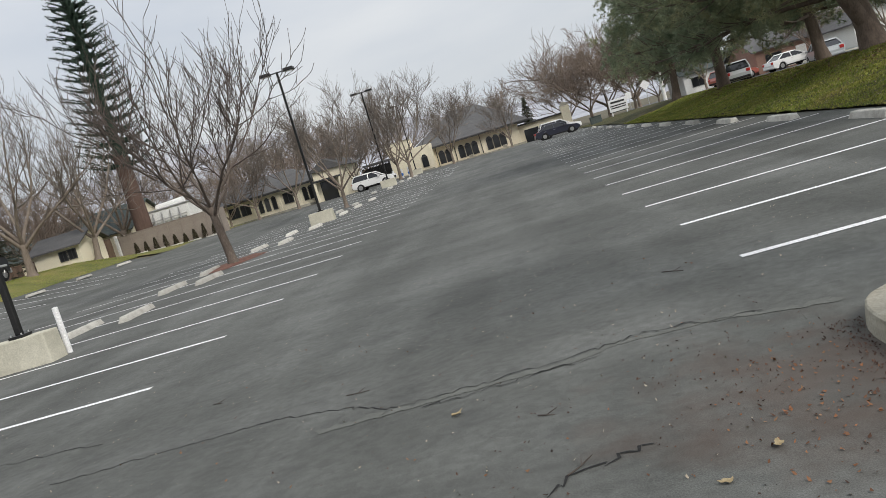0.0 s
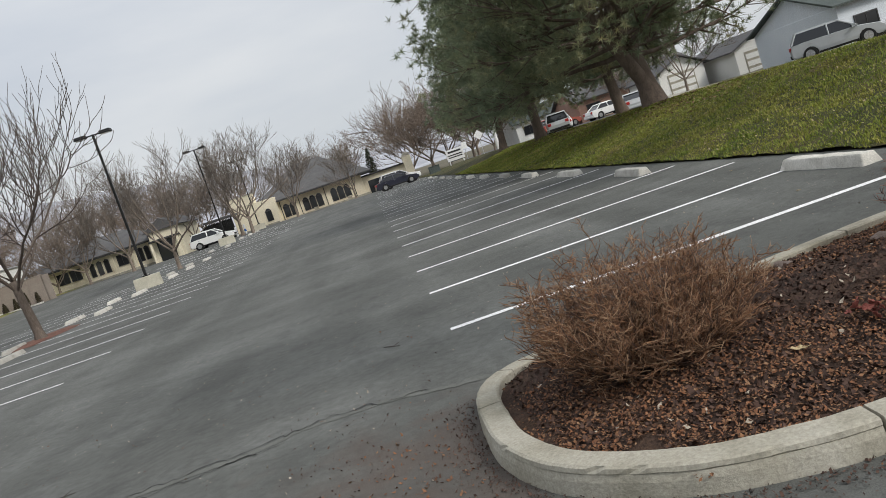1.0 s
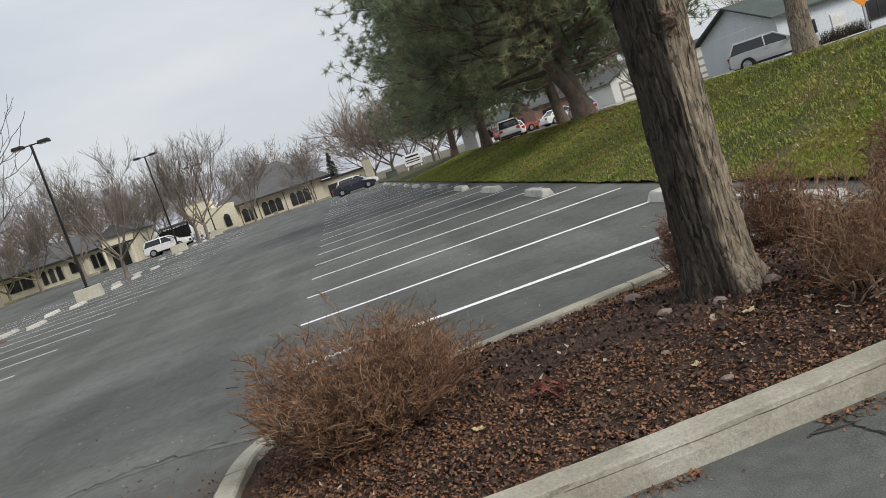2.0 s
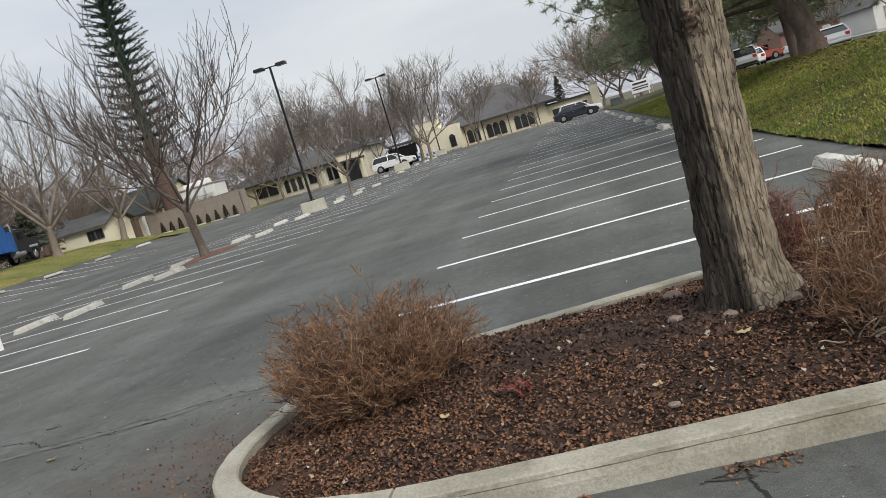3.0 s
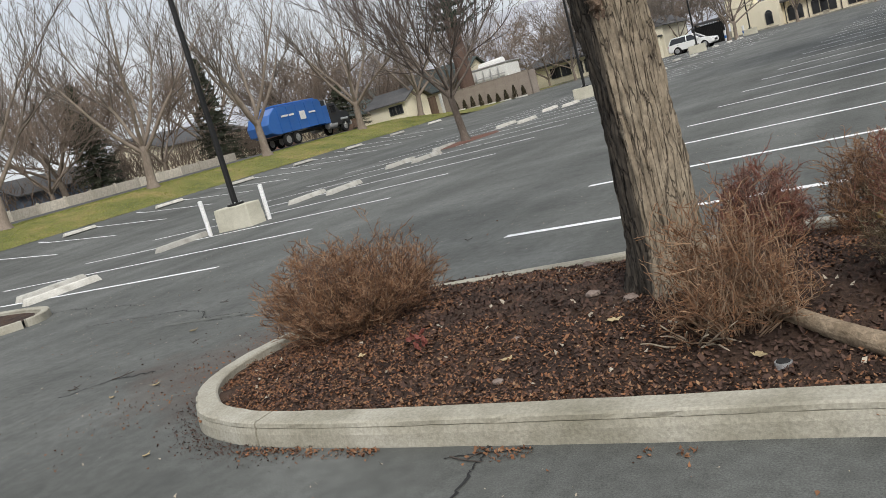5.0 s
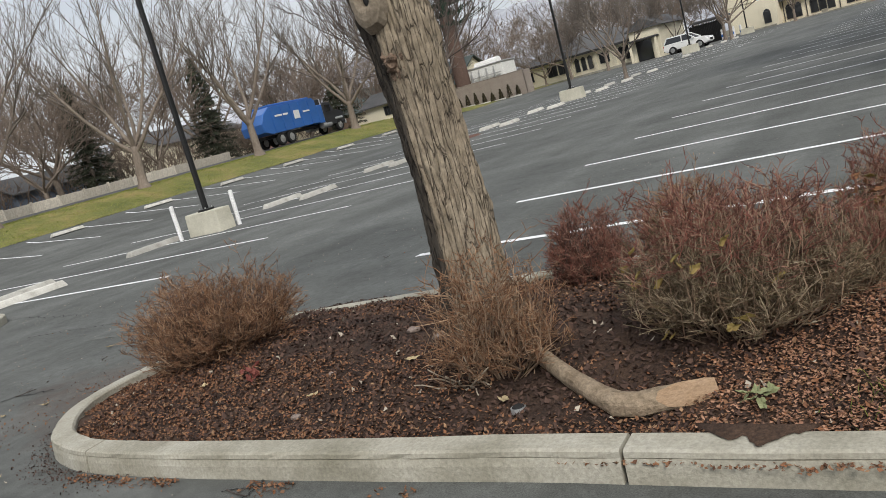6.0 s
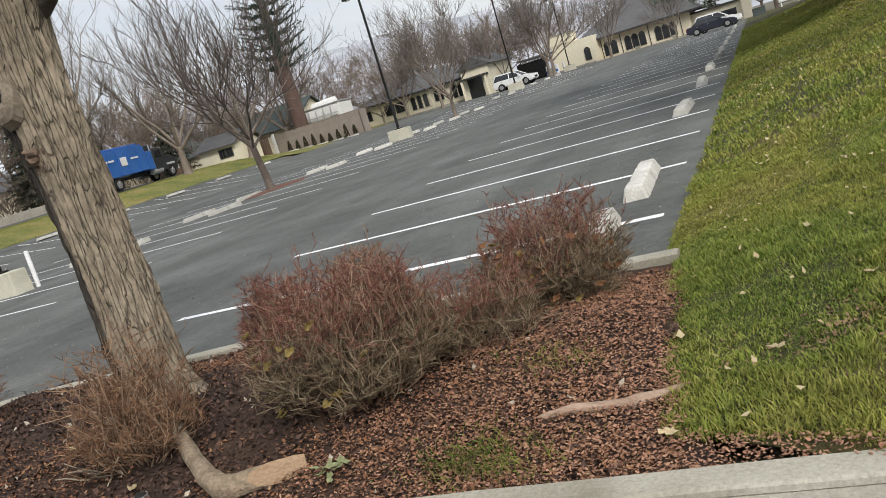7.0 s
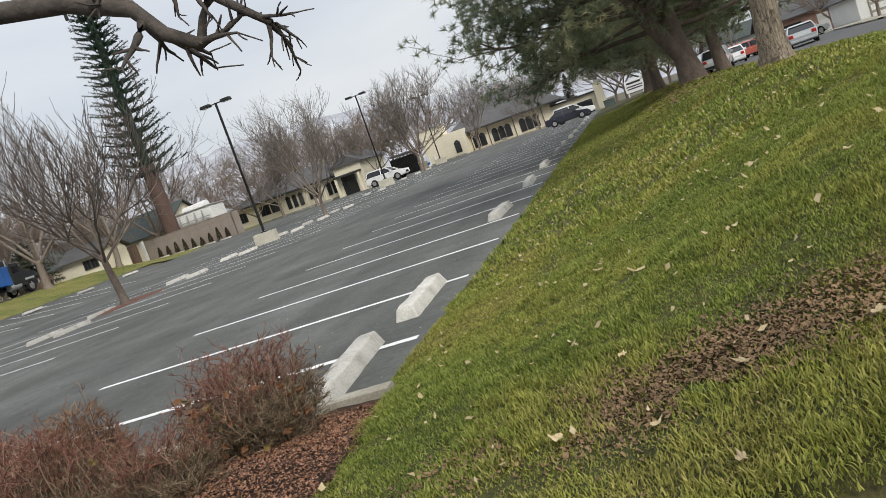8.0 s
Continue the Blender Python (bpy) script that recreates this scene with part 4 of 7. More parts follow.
    bmesh.ops.create_icosphere(bm, subdivisions=4, radius=0.075, matrix=Matrix.Translation((0.01, -0.226, 1.93)) @ Matrix.Diagonal((0.85, 0.75, 1.15, 1)))
    for v in bm.verts:
        v.co += v.normal * (0.05 * noise.noise(v.co * 18) + 0.03 * noise.noise(v.co * 42))
    part("burl", bm, BURL, tree, "rough reddish burl where a branch broke off")
    return tree


near_tree()


# ---- bushes ----
def bush(name, x, y, rx, ry, high, count, material, label, seed, stray=0.1, leaves=0, foot_share=0.36, shoots=7, twigs=5):
    """A clipped leafless bush: stems fan from a tight foot, each with upright shoots and fine twigs, under a clipped dome."""
    rnd = random.Random(seed)
    z = soil(x, y) - 0.02
    ob = thing(name, pose(x, y, z), label, "bush", "clipped bare bushes")
    stems, tips, low = [], [], []

    def jit(s):
        return Vector((rnd.uniform(-1, 1), rnd.uniform(-1, 1), rnd.uniform(-0.6, 0.6))) * s

    for k in range(count):
        a, u = rnd.uniform(0, 2 * math.pi), math.sqrt(rnd.random())
        lump = 1 + 0.14 * noise.noise((2.0 * math.cos(a), 2.0 * math.sin(a), seed)) + 0.1 * noise.noise((5 * u * math.cos(a), 5 * u * math.sin(a), seed + 3))
        away = Vector((math.cos(a), math.sin(a), 0))
        foot = Vector((foot_share * rx * u * math.cos(a), foot_share * ry * u * math.sin(a), 0)) + jit(0.03) * Vector((1, 1, 0))
        crest = high * (1 - 0.42 * u ** 5) * lump
        top = Vector((rx * u * lump * math.cos(a), ry * u * lump * math.sin(a), crest * (rnd.uniform(0.3, 0.97) ** 0.7 if u > 0.65 else rnd.uniform(0.7, 0.97))))
        wild = rnd.random() < stray
        if wild:
            top = top * 1.1 + Vector((0, 0, 0.04))
        way = (top - foot).normalized()
        path = [foot.lerp(top, t) + away * 0.09 * math.sin(math.pi * t) * u + (jit(0.05) if 0 < t < 1 else Vector()) for t in (0, 0.22, 0.45, 0.7, 1.0)]
        thick = rnd.uniform(0.003, 0.0055)
        stems.append([(p, thick * (1 - 0.18 * i)) for i, p in enumerate(path)])
        for j in range(shoots):
            t = rnd.uniform(0.18, 1.0) * 4
            i = min(int(t), 3)
            q = path[i].lerp(path[i + 1], t - i)
            d = (way * 0.35 + away * rnd.uniform(0.0, 0.45) + Vector((0, 0, 0.25)) + jit(1.0)).normalized()
            size = rnd.uniform(0.06, 0.17)
            end = q + d * size
            reach = math.hypot(end.x / rx, end.y / ry)
            if (end.z > crest * 1.04 or reach > 1.1) and not wild:
                end = q + d * 0.035
            bend = q.lerp(end, 0.5) + jit(0.02)
            under = seed in (4, 5, 6) and q.z < high * rnd.uniform(0.35, 0.7)
            (low if under else tips).append([(q, 0.0026), (bend, 0.0022), (end, 0.0016)])
            for m in range(twigs):
                f = rnd.uniform(0.15, 1.0) * 2
                g = q.lerp(bend, f) if f < 1 else bend.lerp(end, f - 1)
                w = (d * 0.7 + Vector((0, 0, 0.25)) + jit(1.0)).normalized()
                e = g + w * rnd.uniform(0.025, 0.075)
                (low if under else tips).append([(g, 0.0019), (g.lerp(e, 0.5) + jit(0.009), 0.0017), (e, 0.0011)])
    tagged(part("stem_clump", tubes("stem_clump", stems, BUSH_TAN if seed in (2, 4, 5, 6) else BUSH_STEM), None, ob, "greyish woody stems"), kind="stuff")
    tagged(part("twig_crown", tubes("twig_crown", tips, material), None, ob), kind="stuff")
    if low:
        tagged(part("twig_skirt", tubes("twig_skirt", low, BUSH_OLIVE), None, ob, "olive-grey lower twigs"), kind="stuff")
    for k in range(leaves):
        a = rnd.uniform(0, 6.28) if k % 3 == 0 else -1.8 + rnd.uniform(-0.7, 0.5)
        h = rnd.uniform(0.12, 0.75) * high
        lf = part("leaf", LEAVES_Y[(0 if k % 5 == 0 else 2) if seed == 6 else k % 2], None, ob, "dry leaf still hanging")
        lf.matrix_basis = pose(0.9 * rx * math.cos(a), 0.9 * ry * math.sin(a), h, rnd.uniform(30, 110), rnd.uniform(-40, 40), rnd.uniform(0, 360))
    return ob


def hanging_leaf(seed, material=YELLOW_LEAF):
    me = fallen_leaf(seed, 0.042)
    me.materials.clear()
    me.materials.append(material)
    me.name = "leaf"
    return me


LEAVES_Y = [hanging_leaf(21), hanging_leaf(22), hanging_leaf(23, RUST_LEAF)]
bush("bush", 0.86, 3.84, 0.67, 0.62, 0.66, 360, BUSH_TIP, "rounded clipped bush of bare orange-brown twigs by the kerb", 1, 0.04, 0, 0.4, 8, 5)
bush("bush", 3.61, 3.28, 0.34, 0.3, 0.64, 120, BUSH_TIP, "small straggly bush with pale broken twigs beside the trunk", 2, 0.3, 0, 0.5, 7, 3)
bush("bush", 3.46, 4.95, 0.27, 0.25, 0.6, 120, BUSH_RED, "small reddish-brown bush behind the trunk", 3, 0.05, 0, 0.5, 8, 5)
bush("bush", 4.12, 5.06, 0.3, 0.26, 0.66, 120, BUSH_TIP, "upright brown bush with reddish tips by the back kerb", 7, 0.08, 0, 0.4, 8, 5)
bush("bush", 4.72, 3.74, 0.54, 0.5, 0.72, 290, BUSH_RED, "wide red-brown bush with a few yellow leaves", 4, 0.08, 16, 0.55, 8, 5)
bush("bush", 5.22, 4.2, 0.42, 0.38, 0.4, 140, BUSH_RED, "low sprawling bush of greyish-red twigs", 5, 0.3, 1, 0.6, 7, 4)
bush("bush", 5.48, 5.04, 0.48, 0.42, 0.72, 240, BUSH_RED, "upright clipped red-brown bush at the lawn's edge", 6, 0.06, 70, 0.45, 8, 5)

# small red-leaved seedling in the litter
rnd = random.Random(15)
RED_LEAF = surface("crimson_leaf", [(0.15, 0.04, 0.033), (0.23, 0.08, 0.06)], 9, 0.75, 0.1)
seedling = thing("seedling", pose(1.77, 3.27, soil(1.77, 3.27)), "low seedling with crimson leaves in the leaf litter", "plant")
red_leaf = hanging_leaf(31, RED_LEAF)
for k in range(16):
    a, u = rnd.uniform(0, 6.28), rnd.uniform(0.02, 0.11)
    lf = part("leaf", red_leaf, None, seedling)
    lf.matrix_basis = pose(u * math.cos(a), u * math.sin(a), rnd.uniform(0.02, 0.09), rnd.uniform(-50, 50), rnd.uniform(-50, 50), rnd.uniform(0, 360))
part("stem", tubes("stem", [[((0, 0, -0.02), 0.003), ((0.01, 0.0, 0.05), 0.0025), ((0.0, 0.02, 0.09), 0.0015)]], BUSH_STEM, 5), None, seedling)
PALE_GREEN = surface("pale_green_leaf", [(0.19, 0.21, 0.1), (0.28, 0.29, 0.16)], 9, 0.7, 0.1)
sprout = thing("seedling", pose(4.93, 2.95, soil(4.93, 2.95)), "small sprout with pale green leaves by the kerb", "plant")
sprout_leaf = hanging_leaf(33, PALE_GREEN)
for k in range(8):
    a, u = 0.9 * k, rnd.uniform(0.03, 0.07)
    lf = part("leaf", sprout_leaf, None, sprout)
    lf.matrix_basis = pose(u * math.cos(a), u * math.sin(a), rnd.uniform(0.02, 0.07), rnd.uniform(-45, 45), rnd.uniform(-45, 45), math.degrees(a))
part("stem", tubes("stem", [[((0, 0, -0.02), 0.003), ((0.0, 0.01, 0.06), 0.002)]], BUSH_STEM, 5), None, sprout)
# damp soil washed over the kerb beside the joint
mud_v, mud_f, mn = [], [], 28
for i in range(mn + 1):
    x = 4.74 + 0.44 * i / mn
    reach = 0.1 * math.sin(math.pi * i / mn) ** 0.8 * (1 + 0.8 * noise.noise((x * 14, 0.5, 3)) + 0.4 * noise.noise((x * 40, 0.5, 3)))
    for k in range(4):
        y = 2.735 - reach * k / 3
        mud_v.append((x, y, land(x, y) + 0.144 + 0.012 * (1 - k / 3) + 0.004 * noise.noise((x * 20, y * 20, 0))))
mud_f = [(4 * i + k, 4 * i + k + 1, 4 * i + k + 5, 4 * i + k + 4) for i in range(mn) for k in range(3)]
tagged(new("soil_spill", mesh_of("soil_spill", mud_v, mud_f, MULCH, True)), "damp dark soil washed over the kerb", "soil", kind="stuff")
# stones at the foot of the trunk
for x, y, s in ((2.72, 4.55, 0.06), (2.66, 3.86, 0.05), (2.95, 3.72, 0.045), (3.3, 3.74, 0.055), (2.4, 3.3, 0.03), (2.5, 2.85, 0.03), (2.2, 4.9, 0.06)):
    bm = bmesh.new()
    bmesh.ops.create_icosphere(bm, subdivisions=2, radius=s)
    for v in bm.verts:
        v.co *= 1 + 0.5 * noise.noise(v.co / s * 0.9 + Vector((x * 9, y, 0)))
        v.co.z *= 0.6
    rock = part("stone", bm, STONE)
    rock.matrix_basis = pose(x, y, soil(x, y) + 0.2 * s, 0, 0, 90 * rnd.random())
    tagged(rock, "small pinkish-grey stone half sunk in the mulch", "stone", "stones in the mulch")

# pruned pale stubs of the straggly bush
rnd = random.Random(4)
stub = thing("pruned_stems", pose(3.42, 3.02, soil(3.42, 3.02)), "pale pruned stems at the foot of a bush", "stems")
for k in range(9):
    a = rnd.uniform(-2.9, -0.6)
    pth = wander(rnd, (0.1 * math.cos(a), 0.1 + 0.05 * k % 0.1, 0.02), (math.cos(a), 0.6 * math.sin(a), 0.5), rnd.uniform(0.16, 0.3), 0.006, 0.003, 4, 0.25)
    part("stem", tubes("stem", [pth], BUSH_GREY, 6), None, stub)


def round_log(name, path, label, category, material=BARK, end=CUT_WOOD, flat=1.0):
    """A lying branch: bark tube along a path with pale sawn ends."""
    origin = Vector(path[0][0])
    ob = thing(name, Matrix.Translation(origin), label, category)
    local = [(Vector(p) - origin, r) for p, r in path]
    fine = []
    for i in range(len(local) - 1):
        for k in range(6):
            t = k / 6
            p = local[i][0].lerp(local[i + 1][0], t)
            fine.append((p + Vector((0, 0, 0.006 * noise.noise(p * 6))), local[i][1] + (local[i + 1][1] - local[i][1]) * t + 0.004 * noise.noise(p * 15)))
    fine.append(local[-1])
    part("bark", tubes("bark", [fine], material if material is not BARK else LOG_BARK, 14), None, ob)
    d = (fine[-1][0] - fine[-2][0]).normalized()
    part("sawn_end", a_cyl(fine[-1][0] - d * 0.01, fine[-1][0] + d * 0.006, fine[-1][1] * 0.97, fine[-1][1] * 0.9, 14), end, ob, "pale sawn end")
    return ob


zz = soil
def cut_branch():
    """A crooked limb with an elbow; beyond it the wood is sheared off along a long slant."""
    raw = [((3.6, 3.54, 0.03), 0.035), ((3.8, 3.36, 0.035), 0.04), ((4.05, 3.14, 0.035), 0.044), ((4.24, 2.99, 0.04), 0.05), ((4.36, 2.92, 0.045), 0.056), ((4.46, 2.915, 0.045), 0.056), ((4.6, 2.96, 0.045), 0.052), ((4.76, 3.03, 0.045), 0.05)]
    origin = Vector((3.6, 3.54, zz(3.6, 3.54)))
    ob = thing("cut_branch", Matrix.Translation(origin), "crooked sheared branch with grey-tan bark lying on mulch", "branch")
    pts = [(Vector((p[0], p[1], zz(p[0], p[1]) + p[2])) - origin, r) for p, r in raw]
    bm, rows, n = bmesh.new(), [], 22
    fine = [(pts[i][0].lerp(pts[i + 1][0], k / 8), pts[i][1] + (pts[i + 1][1] - pts[i][1]) * k / 8) for i in range(len(pts) - 1) for k in range(8)] + [pts[-1]]
    for i, (p, r) in enumerate(fine):
        d = (fine[min(i + 2, len(fine) - 1)][0] - fine[max(i - 2, 0)][0]).normalized()
        w = d.cross(Vector((0, 0, 1))).normalized()
        v = w.cross(d)
        row = []
        for k in range(n):
            a = 2 * math.pi * k / n
            rad = r * (1 + 0.1 * noise.noise((3 * math.cos(a), 3 * math.sin(a), p.x * 7)) + 0.05 * noise.noise((9 * math.cos(a), 9 * math.sin(a), p.x * 30)))
            row.append(bm.verts.new(p + w * rad * math.cos(a) + v * rad * math.sin(a)))
        rows.append(row)
    for a, b in zip(rows, rows[1:]):
        for k in range(n):
            bm.faces.new((a[k], a[(k + 1) % n], b[(k + 1) % n], b[k]))
    bm.faces.new(rows[0][::-1])
    bm.faces.new(rows[-1])
    tip, axis = fine[-1][0], (fine[-1][0] - fine[-12][0]).normalized()
    face = Vector((0.1, -0.85, 0.5))
    face = (face - axis * face.dot(axis)).normalized()
    normal = (axis * 0.34 + face).normalized()
    res = bmesh.ops.bisect_plane(bm, geom=bm.verts[:] + bm.edges[:] + bm.faces[:], plane_co=tip - axis * 0.1, plane_no=normal, clear_outer=True)
    rim = [g for g in res["geom_cut"] if isinstance(g, bmesh.types.BMVert)]
    mid = sum((v.co for v in rim), Vector()) / len(rim)
    u = (rim[0].co - mid).normalized()
    w = normal.cross(u)
    rim = sorted((v.co.copy() for v in rim), key=lambda q: math.atan2((q - mid).dot(w), (q - mid).dot(u)))
    part("bark", bm, LOG_BARK, ob)
    bm = bmesh.new()
    ring = [bm.verts.new(q) for q in rim]
    inner = [bm.verts.new(mid + (q - mid) * 0.55 + normal * (0.005 + 0.006 * noise.noise(q * 25))) for q in rim]
    hub = bm.verts.new(mid + normal * 0.004)
    for k in range(len(ring)):
        m = (k + 1) % len(ring)
        bm.faces.new((ring[k], ring[m], inner[m], inner[k]))
        bm.faces.new((inner[k], inner[m], hub))
    part("sheared_end", bm, CUT_WOOD, ob, "pale orange-tan sheared wood")
    return ob


cut_branch()
STRIP = surface("weathered_wood_strip", [(0.26, 0.175, 0.125), (0.4, 0.29, 0.215)], 6, 0.9, 0.5, 6, 0.25, stretch=(0.5, 3, 3))
round_log("wood_slab", [((5.8, 3.24, zz(5.8, 3.24) + 0.004), 0.012), ((5.95, 3.29, zz(5.95, 3.29) + 0.008), 0.025), ((6.14, 3.33, zz(6.14, 3.33) + 0.008), 0.03), ((6.28, 3.42, zz(6.28, 3.42) + 0.008), 0.026), ((6.4, 3.52, zz(6.4, 3.52) + 0.012), 0.018)],
          "flat strip of old wood half buried in leaves", "wood strip", STRIP, STRIP)
# white plastic pipe cap at the kerb
cap = thing("pipe_cap", pose(3.86, 2.93, soil(3.86, 2.93)), "small grey irrigation cap in the mulch", "pipe cap")
part("rim", a_cyl((0, 0, -0.02), (0, 0, 0.02), 0.04, 0.037, 16), GALV, cap)
part("lid", a_cyl((0, 0, 0.02), (0, 0, 0.026), 0.03, 0.026, 16), RUBBER, cap)


# ---- painted lines, cracks, stops ----
def flat_strip(name, points, width, material, lift, ragged=0.0, seed=0, parent=None, label=""):
    """A thin painted or cracked strip lying on the land."""
    r = random.Random(seed)
    verts, faces = [], []
    P = [Vector((*p, 0)) for p in points]
    for i, p in enumerate(P):
        d = (P[min(i + 1, len(P) - 1)] - P[max(i - 1, 0)]).normalized()
        s = Vector((-d.y, d.x, 0)) * width / 2
        for q in (p + s * (1 + ragged * r.uniform(-1, 1)), p - s * (1 + ragged * r.uniform(-1, 1))):
            verts.append((q.x, q.y, land(q.x, q.y) + lift))
    for i in range(len(P) - 1):
        faces.append((2 * i, 2 * i + 1, 2 * i + 3, 2 * i + 2))
    return part(name, mesh_of(name, verts, faces, material), None, parent, label)


def span(x0, x1, y, n=14):
    return [(x0 + (x1 - x0) * i / n, y) for i in range(n + 1)]


for k in range(18):
    flat_strip("parking_line", span(0.0, 5.88, 7.7 + 2.74 * k), 0.125, LINE, 0.006, 0.08, k, lot)
for k in range(17):
    flat_strip("parking_line", span(-19.1, -6.85 if k < 2 else -6.72, 9.2 + 2.74 * k + (0.1 if k == 0 else 0), 24), 0.125, LINE, 0.006, 0.08, 40 + k, lot)
for k in range(15):
    flat_strip("parking_line", span(-32.3, -26.5, 9.8 + 2.85 * k), 0.12, LINE, 0.012, 0.08, 80 + k, lot)
for k in range(12):
    flat_strip("parking_line", span(0.2, 5.8, 61 + 2.74 * k), 0.14, LINE, 0.008, 0.08, 120 + k, lot_far)
for k in range(9):
    flat_strip("parking_line", span(-18.5, -6.9, 60.5 + 2.74 * k, 20), 0.14, LINE, 0.012, 0.08, 140 + k, lot_far)


def crooked(points, per=7, wob=0.05, seed=0):
    r, out = random.Random(seed), []
    for a, b in zip(points, points[1:]):
        for k in range(per):
            t = k / per
            out.append((a[0] + (b[0] - a[0]) * t + r.uniform(-wob, wob) * 0.6, a[1] + (b[1] - a[1]) * t + r.uniform(-wob, wob)))
    return out + [points[-1]]


flat_strip("crack", crooked([(-6.26, 6.14), (-5.18, 6.26), (-4.28, 6.31), (-3.6, 6.1), (-3.1, 5.68)], 12, 0.04, 1), 0.014, CRACK, 0.004, 0.7, 1, lot)
flat_strip("crack_filler", crooked([(-3.7, 5.6), (-3.1, 5.64), (-2.41, 5.69), (-1.74, 5.73), (-1.47, 5.9), (-0.76, 5.87), (-0.23, 5.63), (0.05, 5.5)], 12, 0.06, 2), 0.1, SEAL, 0.004, 0.9, 2, lot)
flat_strip("crack", crooked([(-3.1, 5.72), (-2.4, 5.76), (-1.7, 5.84), (-1.2, 6.0), (-0.4, 5.75)], 12, 0.05, 3), 0.012, CRACK, 0.008, 0.8, 3, lot)
flat_strip("crack", crooked([(-2.9, 5.5), (-2.2, 5.6), (-1.6, 5.66)], 12, 0.05, 5), 0.012, CRACK, 0.008, 0.8, 5, lot)
flat_strip("crack", crooked([(2.72, 1.2), (2.75, 1.7), (2.7, 2.13), (2.69, 2.31), (2.66, 2.44)], 10, 0.025, 4), 0.012, CRACK, 0.004, 0.8, 4, lot)
flat_strip("crack", crooked([(2.5, 2.24), (2.66, 2.3), (2.9, 2.36)], 10, 0.015, 6), 0.009, CRACK, 0.005, 0.8, 6, lot)
flat_strip("crack", crooked([(-16, 7.5), (-12, 7.3), (-9, 7.6), (-6.3, 7.1)], 16, 0.07, 7), 0.014, CRACK, 0.004, 0.7, 7, lot)
flat_strip("crack", crooked([(-2.2, 3.2), (-1.9, 3.6), (-1.5, 3.75)], 12, 0.05, 8), 0.016, CRACK, 0.004, 0.9, 8, lot)

rnd = random.Random(31)
for x, y, s in ((-0.6, 7.85, 0.28), (-3.57, 6.45, 0.22), (-5.24, 7.45, 0.15), (-1.85, 3.66, 0.2), (-2.22, 3.4, 0.14), (2.62, 2.22, 0.2), (-2.0, 4.6, 0.12), (1.6, 1.6, 0.14), (4.6, 1.7, 0.16)):
    tw = thing("fallen_twig", pose(x, y, land(x, y) + 0.004, 0, 0, rnd.uniform(-40, 40)), "thin dark twig lying on the asphalt", "twig", "fallen twigs")
    main = wander(rnd, (-s / 2, 0, 0), (1, 0, 0), s, 0.005, 0.003, 6, 0.12)
    main = [(Vector((p.x, p.y, 0.004 + 0.3 * abs(p.z))), r) for p, r in main]
    part("stem", tubes("stem", [main], LIMB, 5), None, tw)
    part("side_shoot", tubes("side_shoot", [[(main[3][0], 0.004), (main[3][0] + Vector((0.05, 0.06, 0.02)), 0.002)]], LIMB, 4), None, tw)


def wheel_stop(name, seed, length=1.83):
    """A cast kerb block: sloped sides, blunt ends, worn corners."""
    r = random.Random(seed)
    bm = bmesh.new()
    box(bm, (-0.15, -length / 2, -0.02), (0.15, length / 2, 0.14), 0.02, 2, (0.62, 0.93))
    bmesh.ops.subdivide_edges(bm, edges=[e for e in bm.edges if e.calc_length() > 0.5], cuts=12)
    for v in bm.verts:
        v.co += Vector((0.012 * noise.noise((v.co.x * 8, v.co.y * 6, seed)), 0.01 * noise.noise((v.co.y * 5, seed, 3)), 0.01 * noise.noise((v.co.x * 9, v.co.y * 5, seed + 4))))
        if r.random() < 0.06 and v.co.z > 0.08:
            v.co.z -= 0.02
    me = bpy.data.meshes.new(name)
    bm.to_mesh(me)
    bm.free()
    me.materials.append(STOP)
    return me


STOPS = [wheel_stop("wheel_stop", s) for s in range(4)]
STOP_ROW = [(5.32, 7.05, 4), (5.4, 9.62, 2), (5.3, 17.1, -1), (5.34, 22.7, 2), (5.3, 28.2, 1), (5.36, 33.7, -1), (5.3, 39.2, 0), (5.32, 44.6, 1), (5.3, 50.1, 0), (5.3, 55.6, 1), (5.3, 61, 0), (5.3, 66.5, 0), (5.3, 72, 1)]
STOP_ROW += [(-12.45, y, r) for y, r in ((9.7, -2), (20.1, 3), (25.3, -2), (34.4, 1), (39.9, -2), (46.9, 2), (51.5, 1), (56.9, -1), (66, 0), (73.5, 2), (79, 1), (84, 0))]
STOP_ROW += [(-13.85, y, r) for y, r in ((10.3, 2), (14.35, 1), (19.8, 2), (25.5, -1), (28.9, 3), (34.9, -1), (40.3, 2), (47.4, 0), (52, 3), (57.5, 1), (66, 1), (74, 0))]
STOP_ROW += [(-31.6, 22.9 + 5.62 * k - 11.2, (k * 7) % 5 - 2) for k in range(9)]
for k, (x, y, turn) in enumerate(STOP_ROW):
    ob = new("wheel_stop", STOPS[k % 4])
    ob.matrix_basis = pose(x, y, land(x, y) + 0.005, 0, 0, turn)
    if x < -30:
        ob.matrix_basis = ob.matrix_basis @ pose(0, 0, 0.03, 0, -4.5, 0)
    tagged(ob, "chipped pale concrete wheel stop on the asphalt", "wheel stop", "wheel stops")


